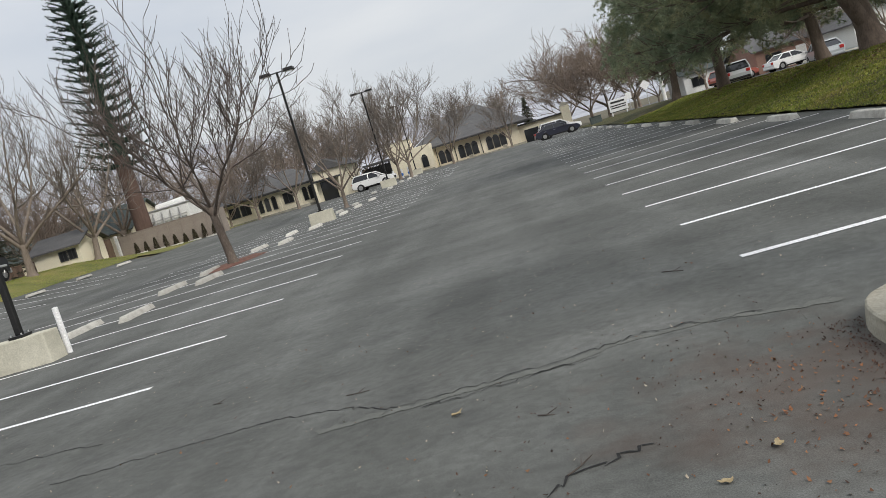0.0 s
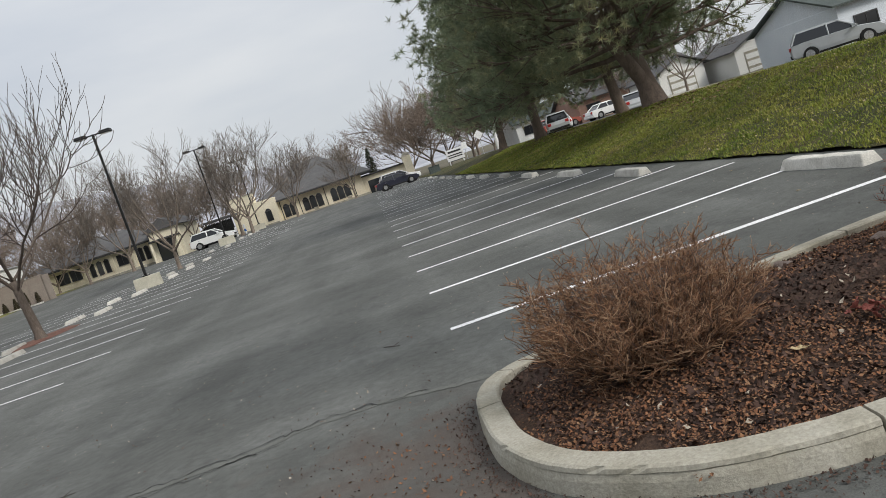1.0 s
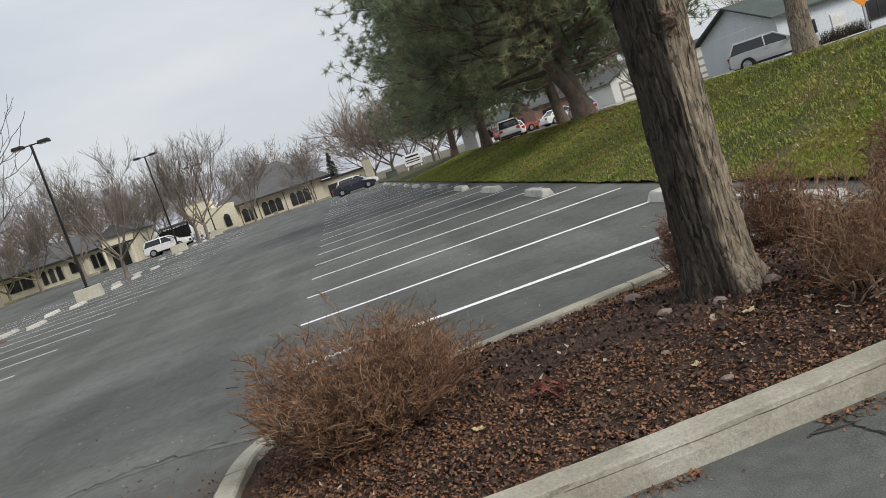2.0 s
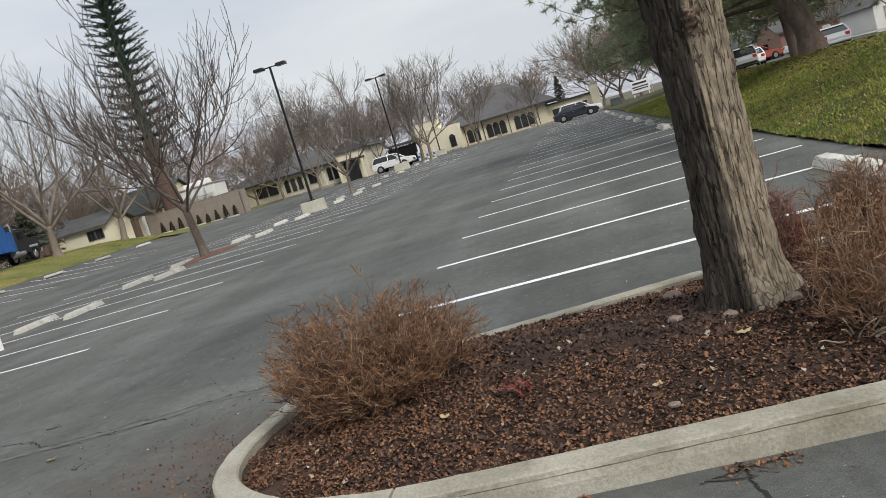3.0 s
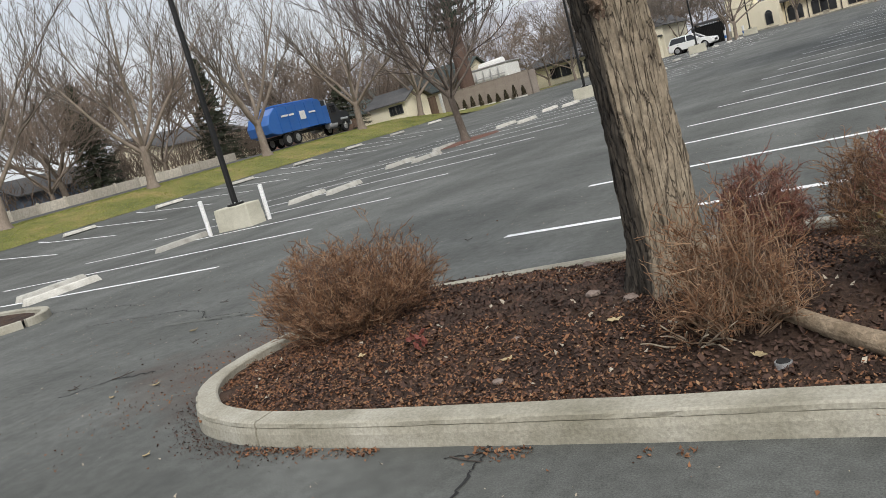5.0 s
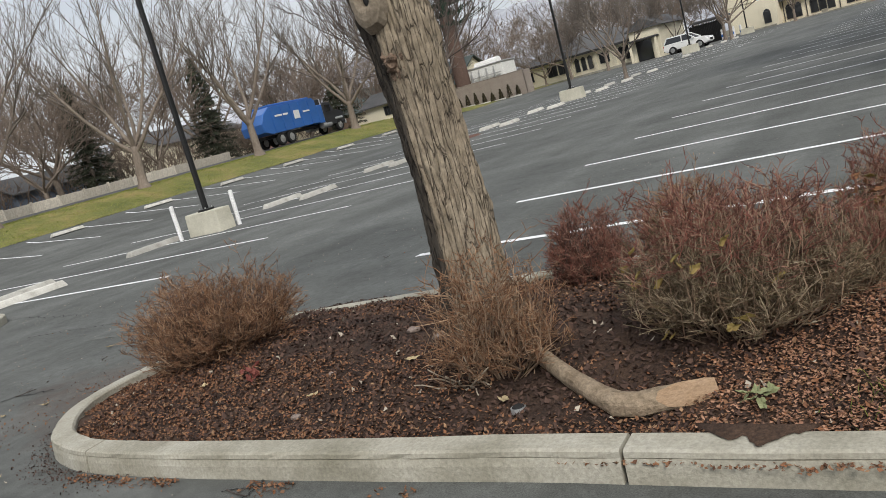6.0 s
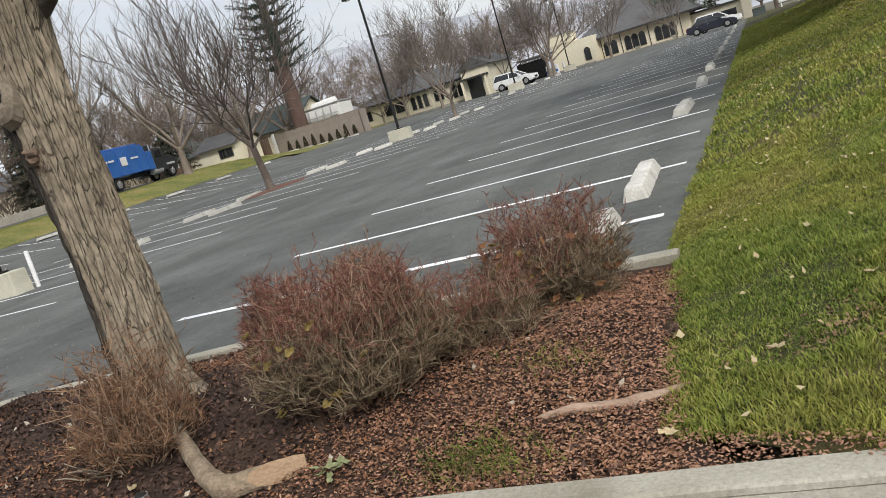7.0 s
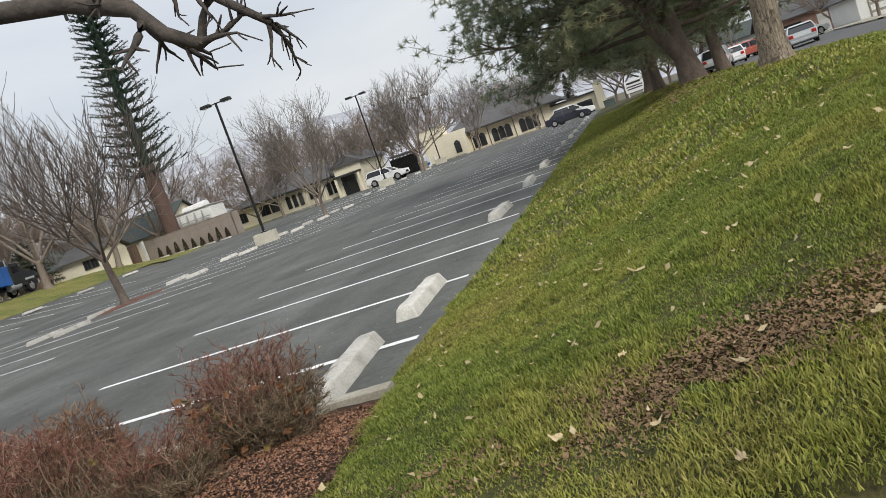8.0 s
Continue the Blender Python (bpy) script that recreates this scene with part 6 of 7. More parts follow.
def hall():
    """The long low building at the far left of the car park."""
    b = thing("low_building", pose(0, 0, 0), "long cream stucco building with a dark shingle roof", "building")
    z = 0.85
    part("wall", a_box((-38.0, 88.0, z - 1), (-23.6, 98.0, 3.35), 0.03), STUCCO, b)
    part("roof", hip_roof(-38.0, -23.6, 88.0, 98.0, 3.5, 5.6, 4.0), SHINGLE, b)
    part("fascia", a_box((-38.5, 87.42, 3.3), (-23.2, 87.5, 3.52)), TRIM, b)
    part("plinth", a_box((-38.03, 87.95, z - 1), (-23.6, 88.0, z + 0.25)), KERB, b)
    for x0, x1 in ((-37.2, -36.3), (-34.3, -33.2), (-32.9, -31.9), (-27.8, -26.8)):
        window(b, x0, x1, 87.97, z + 1.0, z + 2.05)
    for x in (-30.8, -30.0, -29.2, -25.5, -24.8):
        window(b, x, x + 0.4, 87.97, z + 0.75, z + 2.0, True, 0)
    for x in (-31.4, -28.4, -26.1):
        part("pilaster", a_box((x - 0.18, 87.88, z - 1), (x + 0.18, 88.0, 3.3), 0.02), STUCCO, b)
    # entrance block
    part("entrance_wall", a_box((-23.6, 86.4, z - 1), (-20.3, 96, 4.1), 0.03), STUCCO, b)
    bm = bmesh.new()
    for y in (86.1, 96.3):
        for p in ((-24.1, 4.1), (-19.8, 4.1), (-21.95, 5.3)):
            bm.verts.new((p[0], y, p[1]))
    bm.verts.ensure_lookup_table()
    vs = bm.verts
    for f in ((0, 1, 2), (5, 4, 3), (0, 3, 4, 1), (1, 4, 5, 2), (2, 5, 3, 0)):
        bm.faces.new([vs[i] for i in f])
    part("gable_roof", bm, SHINGLE, b)
    part("canopy", a_box((-23.5, 85.2, 3.0), (-20.4, 86.4, 3.2), 0.03), TRIM, b)
    part("door_recess", a_box((-23.0, 86.33, z), (-21.3, 86.43, 2.95)), WINDOW, b, "dark glazed entrance")
    for x in (-23.35, -20.55):
        part("column", a_box((x - 0.12, 85.3, z - 0.5), (x + 0.12, 85.54, 3.0), 0.02), STUCCO, b)
    part("path_step", a_box((-24.0, 84.0, z - 0.6), (-20.0, 86.4, z - 0.12), 0.02), KERB, b)
    return b


hall()


def right_hall():
    """The building across the far end, with the big grey hipped roof."""
    b = thing("stucco_building", pose(0, 0, 0), "cream stucco building with a broad grey hipped roof", "building")
    z = 0.62
    part("corner_wall", a_box((-18.4, 109.0, z - 1), (-12.6, 122, 4.1), 0.03), STUCCO, b, "plain cream corner block")
    part("corner_parapet", a_box((-18.5, 108.9, 4.1), (-15.2, 112, 5.4), 0.04), STUCCO, b)
    part("cap", a_box((-18.6, 108.8, 5.4), (-15.1, 112.1, 5.52), 0.02), KERB, b)
    part("wall", a_box((-12.6, 112.0, z - 1), (-0.6, 124, 3.4), 0.03), STUCCO, b)
    part("roof", hip_roof(-15.5, 0.6, 111.6, 126, 3.5, 7.8, 6.2), SHINGLE, b, "grey shingled hipped roof")
    part("fascia", a_box((-12.9, 111.02, 3.28), (1.1, 111.1, 3.52)), TRIM, b)
    for x0, n in ((-12.0, 2), (-9.2, 3), (-5.2, 3)):
        for k in range(n):
            window(b, x0 + 0.95 * k, x0 + 0.95 * k + 0.72, 111.97, z + 0.35, z + 1.75, True, 0)
    window(b, -14.1, -13.4, 108.97, z + 0.6, z + 1.9, True, 0)
    for x in (-12.3, -9.7, -6.0, -1.9):
        part("downpipe", a_box((x - 0.05, 111.88, z - 0.6), (x + 0.05, 111.98, 3.3), 0.01), TRIM, b)
    part("side_wall", a_box((-0.6, 112.6, z - 1), (5.6, 122, 2.8), 0.03), STUCCO, b)
    part("flat_roof", a_box((-0.8, 112.2, 2.8), (5.8, 122, 3.0), 0.03), TRIM, b)
    for x in (0.1, 2.9):
        part("garage_door", a_box((x, 112.52, z - 0.3), (x + 2.0, 112.62, 2.1)), WINDOW, b, "dark garage opening")
    part("pillar", a_box((5.55, 111.8, z - 1), (6.75, 113.2, 3.75), 0.04), STUCCO, b, "square cream gate pillar")
    bm = bmesh.new()
    bmesh.ops.create_cone(bm, cap_ends=True, segments=4, radius1=1.0, radius2=0.25, depth=0.5, matrix=Matrix.Translation((6.15, 112.5, 4.0)) @ pose(0, 0, 0, 0, 0, 45))
    part("pillar_cap", bm, KERB, b)
    for x in (-17.0, -8.0, -3.2, 1.5):
        part("planter", a_box((x, 110.9, z - 0.5), (x + 0.6, 111.4, z + 0.4), 0.04), KERB, b)
    return b


right_hall()

# black metal fence and gate between the two buildings
fence = thing("metal_fence", pose(-20.4, 98.0, land(-18, 98)), "black metal slat fence between the buildings", "fence")
part("backing", a_box((0, 0.1, 0), (3.6, 0.14, 2.2)), METAL, fence)
for k in range(19):
    part("slat", a_box((0.19 * k, 0, 0), (0.19 * k + 0.1, 0.05, 2.4), 0.01), METAL, fence)
for h in (0.2, 2.2):
    part("rail", a_box((0, 0.05, h), (3.6, 0.1, h + 0.07)), METAL, fence)
shade = thing("porch_roof", pose(-20.3, 98.4, land(-18, 98)), "low dark porch roof over the gate", "roof")
part("slab", a_box((0, 0, 2.5), (3.6, 5, 2.75), 0.03), SHINGLE, shade)
for x in (0.2, 3.3):
    part("post", a_box((x, 0.2, -0.2), (x + 0.15, 0.35, 2.5)), METAL, shade)
# terrace kerb and hedge bed before the buildings
for x0, x1, y in ((-38, -24.5, 85.4), (-12.5, 0, 108.9), (-19, -12.5, 106.6)):
    tagged(part("kerb_edge", a_box((x0, y, 0.1), (x1, y + 0.25, land((x0 + x1) / 2, y) + 0.14), 0.02), KERB), "pale kerb before the building", "kerb", kind="structure")
bark_bed = surface("red_bark_bed", [(0.2, 0.13, 0.09), (0.27, 0.19, 0.13)], 1, 0.95, 0.5)
tagged(new("planting_bed", sheet("planting_bed", -12.5, 0.0, 109.15, 111.9, 1.0, bark_bed, 0.1)), "reddish bark bed under the windows", "planting bed", kind="structure")

# white posts and pale stones by the corner block
for k, (x, y) in enumerate([(-16.6, 97), (-15.7, 98), (-15.0, 99), (-16.1, 100.5)]):
    p = thing("white_post", pose(x, y, land(x, y)), "short white guard post", "bollard", "far white posts")
    part("pipe", a_cyl((0, 0, -0.1), (0, 0, 1.15), 0.13, n=10), POST, p)
    part("band", a_cyl((0, 0, 0.3), (0, 0, 0.6), 0.14, n=10), PAINTS["blue"] if k < 3 else POST, p)


# ---- fences, shelter, shed, wall on the left ----
def panel_fence(name, x0, x1, y, z, high, material, label, step=0.3):
    f = thing(name, pose(x0, y, z), label, "fence")
    n = round((x1 - x0) / step)
    me = a_box((0, 0, -0.5), ((x1 - x0) / n - 0.012, 0.05, high), 0.006)
    data = bpy.data.meshes.new("board")
    me.to_mesh(data)
    me.free()
    data.materials.append(material)
    for k in range(n):
        part("board", data, None, f).location = ((x1 - x0) * k / n, 0.0, 0.0)
    part("cap_rail", a_box((0, -0.03, high), (x1 - x0, 0.08, high + 0.06), 0.01), material, f)
    for k in range(0, n + 1, 8):
        part("post", a_box(((x1 - x0) * k / n - 0.06, 0.05, -0.5), ((x1 - x0) * k / n + 0.06, 0.17, high + 0.1)), material, f)
    return f


panel_fence("screen_fence", -38.4, -28.7, 70.0, 1.2, 2.0, FENCE, "tall taupe screen fence of upright panels", 1.2)
panel_fence("wooden_fence", -46.5, -38.6, 69.0, 1.5, 1.75, WOOD_FENCE, "dark brown wooden board fence", 0.35)
corner = thing("fence_post", pose(-38.5, 69.8, 1.2), "pale corner post of the fence", "post")
part("post", a_box((-0.12, -0.12, -0.3), (0.12, 0.12, 2.2), 0.02), WHITE_WALL, corner)
end = thing("screen_return", pose(-28.7, 70.0, 1.2), "taupe side panel of the screen fence", "fence")
part("board", a_box((0, 0, -0.4), (0.06, 1.6, 2.0)), FENCE, end)
rnd = random.Random(50)
for k in range(9):
    x, y = -36.6 + 0.93 * k, 69.2
    h = rnd.uniform(0.75, 1.25)
    shrub = thing("dwarf_conifer", pose(x, y, land(x, y)), "small narrow brown-green conifer along the fence", "shrub", "conifers along the fence")
    out = ([], [])
    stem = [(Vector((0, 0, 0)), 0.03), (Vector((0, 0, h * 0.5)), 0.02), (Vector((0, 0, h)), 0.01)]
    for j in range(420):
        zt = rnd.uniform(0.05, 1.0)
        a, r = rnd.uniform(0, 6.28), 0.3 * (1 - zt) ** 0.6 * rnd.uniform(0.5, 1)
        p = Vector((r * math.cos(a), r * math.sin(a), zt * h))
        b = len(out[0])
        s = Vector((-math.sin(a), math.cos(a), 0)) * 0.03
        out[0].extend([p + s, p - s, p + Vector((0.06 * math.cos(a), 0.06 * math.sin(a), 0.15))])
        out[1].append((b, b + 1, b + 2))
    part("stem", tubes("stem", [stem], BARK_FAR, 4), None, shrub)
    part("foliage", fast_mesh("foliage", [tuple(v) for v in out[0]], out[1], HEDGE), None, shrub)
for k in range(5):
    x = -36 + 1.7 * k
    st = part("edging_stone", a_box((-0.6, -0.1, -0.05), (0.6, 0.1, 0.12), 0.03, 2), STOP)
    st.matrix_basis = pose(x, 68.6, land(x, 68.6))
    tagged(st, "pale edging block before the fence", "edging", "edging blocks")

shelter = thing("equipment_shelter", pose(-35.6, 75.5, 1.2), "white equipment shelter with pipes behind the fence", "shelter")
part("cabin", a_box((-2.0, 0, 0), (2.2, 3, 3.5), 0.05), WHITE_WALL, shelter)
part("lid", a_box((-2.1, -0.1, 3.5), (2.3, 3.1, 3.65), 0.03), GALV, shelter)
part("tank", a_cyl((-1.2, 0.8, 3.6), (1.6, 0.8, 3.7), 0.5, 0.5, 16), WHITE_WALL, shelter)
for x in (-1.4, -0.5, 0.4, 1.3):
    part("pipe", a_cyl((x, -0.25, 0), (x, -0.25, 3.3), 0.07, n=8), GALV, shelter)
part("frame", a_box((-1.8, -0.3, 2.5), (2.0, -0.2, 2.6)), GALV, shelter)
part("door", a_box((0.9, -0.03, 0.2), (1.8, 0.0, 2.3)), GALV, shelter)


def small_house(name, x0, x1, y0, y1, z, wall_h, ridge, wall_mat, roof_mat, label, windows=(), doors=(), ridge_along="x"):
    h = thing(name, pose(x0, y0, z), label, "house")
    w, d = x1 - x0, y1 - y0
    part("wall", a_box((0, 0, -0.8), (w, d, wall_h), 0.02), wall_mat, h)
    bm = bmesh.new()
    o, t = 0.4, 0.12
    if ridge_along == "x":
        prof = [(-o, wall_h - 0.05), (d / 2, ridge), (d + o, wall_h - 0.05), (d + o, wall_h - 0.05 + t), (d / 2, ridge + t), (-o, wall_h - 0.05 + t)]
        rows = [[bm.verts.new((x, p, q)) for p, q in prof] for x in (-o, w + o)]
        gab = [[(x, 0, wall_h), (x, d, wall_h), (x, d / 2, ridge)] for x in (0.02, w - 0.02)]
    else:
        prof = [(-o, wall_h - 0.05), (w / 2, ridge), (w + o, wall_h - 0.05), (w + o, wall_h - 0.05 + t), (w / 2, ridge + t), (-o, wall_h - 0.05 + t)]
        rows = [[bm.verts.new((p, y, q)) for p, q in prof] for y in (-o, d + o)]
        gab = [[(0, y, wall_h), (w, y, wall_h), (w / 2, y, ridge)] for y in (0.02, d - 0.02)]
    for i in range(6):
        bm.faces.new((rows[0][i], rows[0][(i + 1) % 6], rows[1][(i + 1) % 6], rows[1][i]))
    for r in rows:
        bm.faces.new((r[0], r[1], r[4], r[5]))
        bm.faces.new((r[1], r[2], r[3], r[4]))
    part("roof", bm, roof_mat, h)
    for g in gab:
        part("gable", mesh_of("gable", g, [(0, 1, 2)]), wall_mat, h)
    for a, b, c, e in windows:
        window(h, a, b, -0.02, c, e)
    for a, b, e in doors:
        dr = part("door", a_box((a, -0.06, -0.1), (b, 0.02, e), 0.01), SIGN if wall_mat is not WHITE_WALL else KERB, h, "pale panelled door")
        for k in range(3):
            part("panel", a_box((a + 0.1, -0.08, 0.1 + e * k / 3.2), (b - 0.1, -0.06, e * (k + 0.85) / 3.2)), WHITE_WALL, dr)
    return h


small_house("white_shed", -41.7, -37.6, 62.0, 66.0, 1.9, 1.6, 2.7, STUCCO, SHINGLE, "small cream outbuilding with a dark roof", ((2.3, 2.9, 0.6, 1.3), (3.1, 3.7, 0.6, 1.3)))
small_house("long_house", -60, -42, 80, 90, 1.3, 2.6, 5.4, STUCCO, GREEN_ROOF, "long house with a green-grey roof behind the fence")
small_house("garden_house", -66, -58, 36, 44, 2.5, 1.6, 3.1, surface("blue_grey_siding", [(0.13, 0.16, 0.21), (0.17, 0.2, 0.26)], 1, 0.8), SHINGLE, "blue-grey house with a white-edged gable behind the wall", ridge_along="y")
small_house("pink_shed", -47.5, -45.8, 53.5, 56, 2.0, 1.3, 2.1, surface("pink_boards", [(0.4, 0.24, 0.2), (0.46, 0.28, 0.23)], 1, 0.8), SHINGLE, "small faded pink garden shed", ridge_along="y")
# wooden garden fence from the shed to the street
panel_fence("garden_fence", -46.0, -42.2, 61.0, 1.95, 1.2, WOOD_FENCE, "low brown garden fence", 0.3)
# pale panel wall across the street
wall = thing("panel_wall", pose(-46.0, -10, 0), "pale concrete panel wall along the street", "wall")
panel_me = bpy.data.meshes.new("panel")
bmw = a_box((-0.06, 0.02, 0), (0.06, 1.98, 0.72), 0.015)
bmw.to_mesh(panel_me)
bmw.free()
panel_me.materials.append(WALL_PANEL)
for k in range(29):
    zb = land(-46, -10 + 2 * k + 1) - 0.05
    p = part("panel", panel_me, None, wall)
    p.location = (0, 2 * k, zb)
    part("post", a_box((-0.09, 2 * k - 0.07, zb - 0.2), (0.09, 2 * k + 0.07, zb + 0.8), 0.01), WALL_PANEL, wall)


# ---- vehicles ----
def wheel(parent, x, y, r, w):
    t = part("wheel", bmesh.new(), None, parent)
    t.location = (x, y, r)
    bm = bmesh.new()
    n, prof = 24, [(0.62 * r, -w / 2), (0.93 * r, -w / 2), (r, -w / 3), (r, w / 3), (0.93 * r, w / 2), (0.62 * r, w / 2)]
    rows = [[bm.verts.new((a * math.cos(2 * math.pi * k / n), b, a * math.sin(2 * math.pi * k / n))) for a, b in prof] for k in range(n)]
    for k in range(n):
        for j in range(len(prof)):
            bm.faces.new((rows[k][j], rows[(k + 1) % n][j], rows[(k + 1) % n][(j + 1) % 6], rows[k][(j + 1) % 6]))
    part("tyre", bm, RUBBER, t)
    bm = bmesh.new()
    cyl(bm, (0, -w * 0.42, 0), (0, w * 0.42, 0), 0.62 * r, n=20)
    for k in range(5):
        a = 2 * math.pi * k / 5
        for s in (-1, 1):
            cyl(bm, (0.1 * r * math.cos(a), s * w * 0.44, 0.1 * r * math.sin(a)), (0.58 * r * math.cos(a), s * w * 0.46, 0.58 * r * math.sin(a)), 0.07 * r, n=5)
    part("rim", bm, RIM, t)
    return t


def lofted(side, half, tuck=0.06, bulge=0.0):
    """A body from a side outline (x, z) pulled across the width; half(z) is the half width at that height."""
    bm = bmesh.new()
    cols = []
    for f in (-1.0, -0.92, -0.5, 0.5, 0.92, 1.0):
        inset = tuck if abs(f) == 1.0 else 0.0
        cx = sum(p[0] for p in side) / len(side)
        cz = sum(p[1] for p in side) / len(side)
        col = []
        for x, z in side:
            k = 1 - inset / max(0.3, math.hypot(x - cx, z - cz))
            col.append(bm.verts.new((cx + (x - cx) * k, f * half(z), cz + (z - cz) * k)))
        cols.append(col)
    m = len(side)
    for a, b in zip(cols, cols[1:]):
        for i in range(m):
            bm.faces.new((a[i], a[(i + 1) % m], b[(i + 1) % m], b[i]))
    bm.faces.new(cols[0][::-1])
    bm.faces.new(cols[-1])
    bmesh.ops.recalc_face_normals(bm, faces=bm.faces[:])
    return bm


def car(x, y, turn, paint, label, style="sedan", length=4.6):
    """A parked car: body, glass house, roof, four wheels, lamps, plates, mirrors; it faces its own +x."""
    c = thing("car", pose(x, y, land(x, y) + 0.03, 0, 0, turn), label, "car", "parked cars")
    k = length / 4.6
    hw = 0.9
    top = {"sedan": 1.45, "suv": 1.68, "van": 1.8, "pickup": 1.8}[style]
    belt = {"sedan": 0.93, "suv": 1.05, "van": 1.05, "pickup": 1.12}[style]
    low = 0.24 if style == "sedan" else 0.3
    r = 0.33 if style == "sedan" else 0.37
    body = [(-2.28, low + 0.12), (-2.3, belt - 0.3), (-2.2, belt - 0.03), (-1.6, belt + 0.02), (0.9, belt), (1.2, belt - 0.04), (2.05, belt - 0.2), (2.28, belt - 0.38), (2.3, low + 0.12), (2.1, low),
            (1.82, low), (1.75, low + 0.24), (1.6, low + 0.4), (1.4, low + 0.46), (1.2, low + 0.4), (1.05, low + 0.24), (0.98, low), (-0.98, low), (-1.05, low + 0.24), (-1.2, low + 0.4), (-1.4, low + 0.46), (-1.6, low + 0.4), (-1.75, low + 0.24), (-1.82, low), (-2.1, low)]
    body = [(a * k, b) for a, b in body]
    part("body", lofted(body, lambda z: hw * (0.96 if z < 0.4 else 1.0)), PAINTS[paint], c)
    rear = {"sedan": (-1.75, -1.0), "suv": (-2.2, -1.85), "van": (-2.25, -2.05), "pickup": (-0.75, -0.55)}[style]
    glass = [(rear[0] * k, belt - 0.02), (rear[1] * k, top - 0.08), (0.15 * k, top - 0.06), (1.02 * k, belt - 0.02)]
    taper = lambda z: hw * (0.97 - 0.2 * (z - belt) / (top - belt))
    part("glasshouse", lofted(glass, taper, 0.02), CAR_GLASS, c, "dark tinted windows")
    roof = [((rear[1] - 0.12) * k, top - 0.1), (rear[1] * k, top - 0.02), (-0.4 * k, top), (0.1 * k, top - 0.03), (0.3 * k, top - 0.12)]
    part("roof", lofted(roof, taper, 0.02), PAINTS[paint], c)
    for s in (-1, 1):
        for a, b in (((rear[0] + 0.02, belt), (rear[1], top - 0.06)), ((-0.35, belt), (-0.35, top - 0.05)), ((1.02, belt), (0.15, top - 0.06))):
            part("pillar", a_cyl((a[0] * k, s * taper(a[1]) * 1.005, a[1]), (b[0] * k, s * taper(b[1]) * 1.005, b[1]), 0.045, n=6), PAINTS[paint], c)
        m = part("mirror", a_box((0.75 * k, s * hw - 0.02, belt - 0.02), (0.9 * k, s * (hw + 0.16), belt + 0.12), 0.03, 2), PAINTS[paint], c)
        part("headlight", a_box((2.0 * k, s * 0.62 - 0.2, belt - 0.36), (2.27 * k, s * 0.62 + 0.2, belt - 0.22), 0.03, 2), HEAD, c, "clear headlight")
        part("tail_light", a_box((-2.31 * k, s * 0.7 - 0.14, belt - 0.3), (-2.15 * k, s * 0.7 + 0.14, belt - 0.08), 0.03, 2), TAIL, c, "red tail light")
        for d in (-0.4, -1.35):
            part("door_handle", a_box((d * k, s * (hw + 0.005) - 0.012, belt - 0.16), ((d + 0.2) * k, s * (hw + 0.005) + 0.012, belt - 0.13), 0.005), RIM, c)
        part("sill", a_box((-0.95 * k, s * hw * 0.97 - 0.03, low - 0.02), (0.95 * k, s * hw * 0.97 + 0.03, low + 0.08), 0.02), RUBBER, c)
    part("grille", a_box((2.2 * k, -0.42, low + 0.15), (2.31 * k, 0.42, low + 0.36), 0.02), RUBBER, c)
    part("bumper", a_box((-2.33 * k, -0.8, low + 0.06), (-2.2 * k, 0.8, low + 0.22), 0.03, 2), RUBBER if style != "sedan" else PAINTS[paint], c)
    part("underside", a_box((-2.1 * k, -0.75, low - 0.04), (2.1 * k, 0.75, low + 0.1)), RUBBER, c)
    for wx in (-1.4, 1.4):
        for s in (-1, 1):
            wheel(c, wx * k, s * (hw - 0.1), r, 0.2)
            bm = bmesh.new()
            cyl(bm, (wx * k, s * (hw - 0.2), r), (wx * k, s * (hw - 0.03), r), r * 1.16, n=20)
            part("wheel_well", bm, RUBBER, c)
    return c


car(-16.4, 82.0, -4, "white", "white compact SUV parked before the buildings", "suv", 4.5)
car(2.9, 85.0, 4, "dark", "dark blue-black sedan parked at the row's end", "sedan", 4.7)
car(3.4, 88.2, 4, "white", "white car parked beyond the dark sedan", "suv", 4.6)
# across the street on the right
car(20.8, 60.0, 80, "silver", "silver sedan parked on the street", "sedan")
car(15.8, 64.0, 78, "silver", "pale SUV parked by the kerb", "suv")
car(18.0, 72.0, 82, "white", "white car parked along the street", "sedan")
car(25.6, 40.8, -28, "silver", "silver-grey crossover in a driveway", "suv", 4.6)
car(21.5, 86.0, 20, "red", "faded red pickup-like wagon parked by the house", "suv", 4.9)
car(24.5, 78.0, 15, "white", "white sedan in a driveway", "sedan")
car(23.5, 92.0, 30, "dark", "dark car in a driveway", "suv")


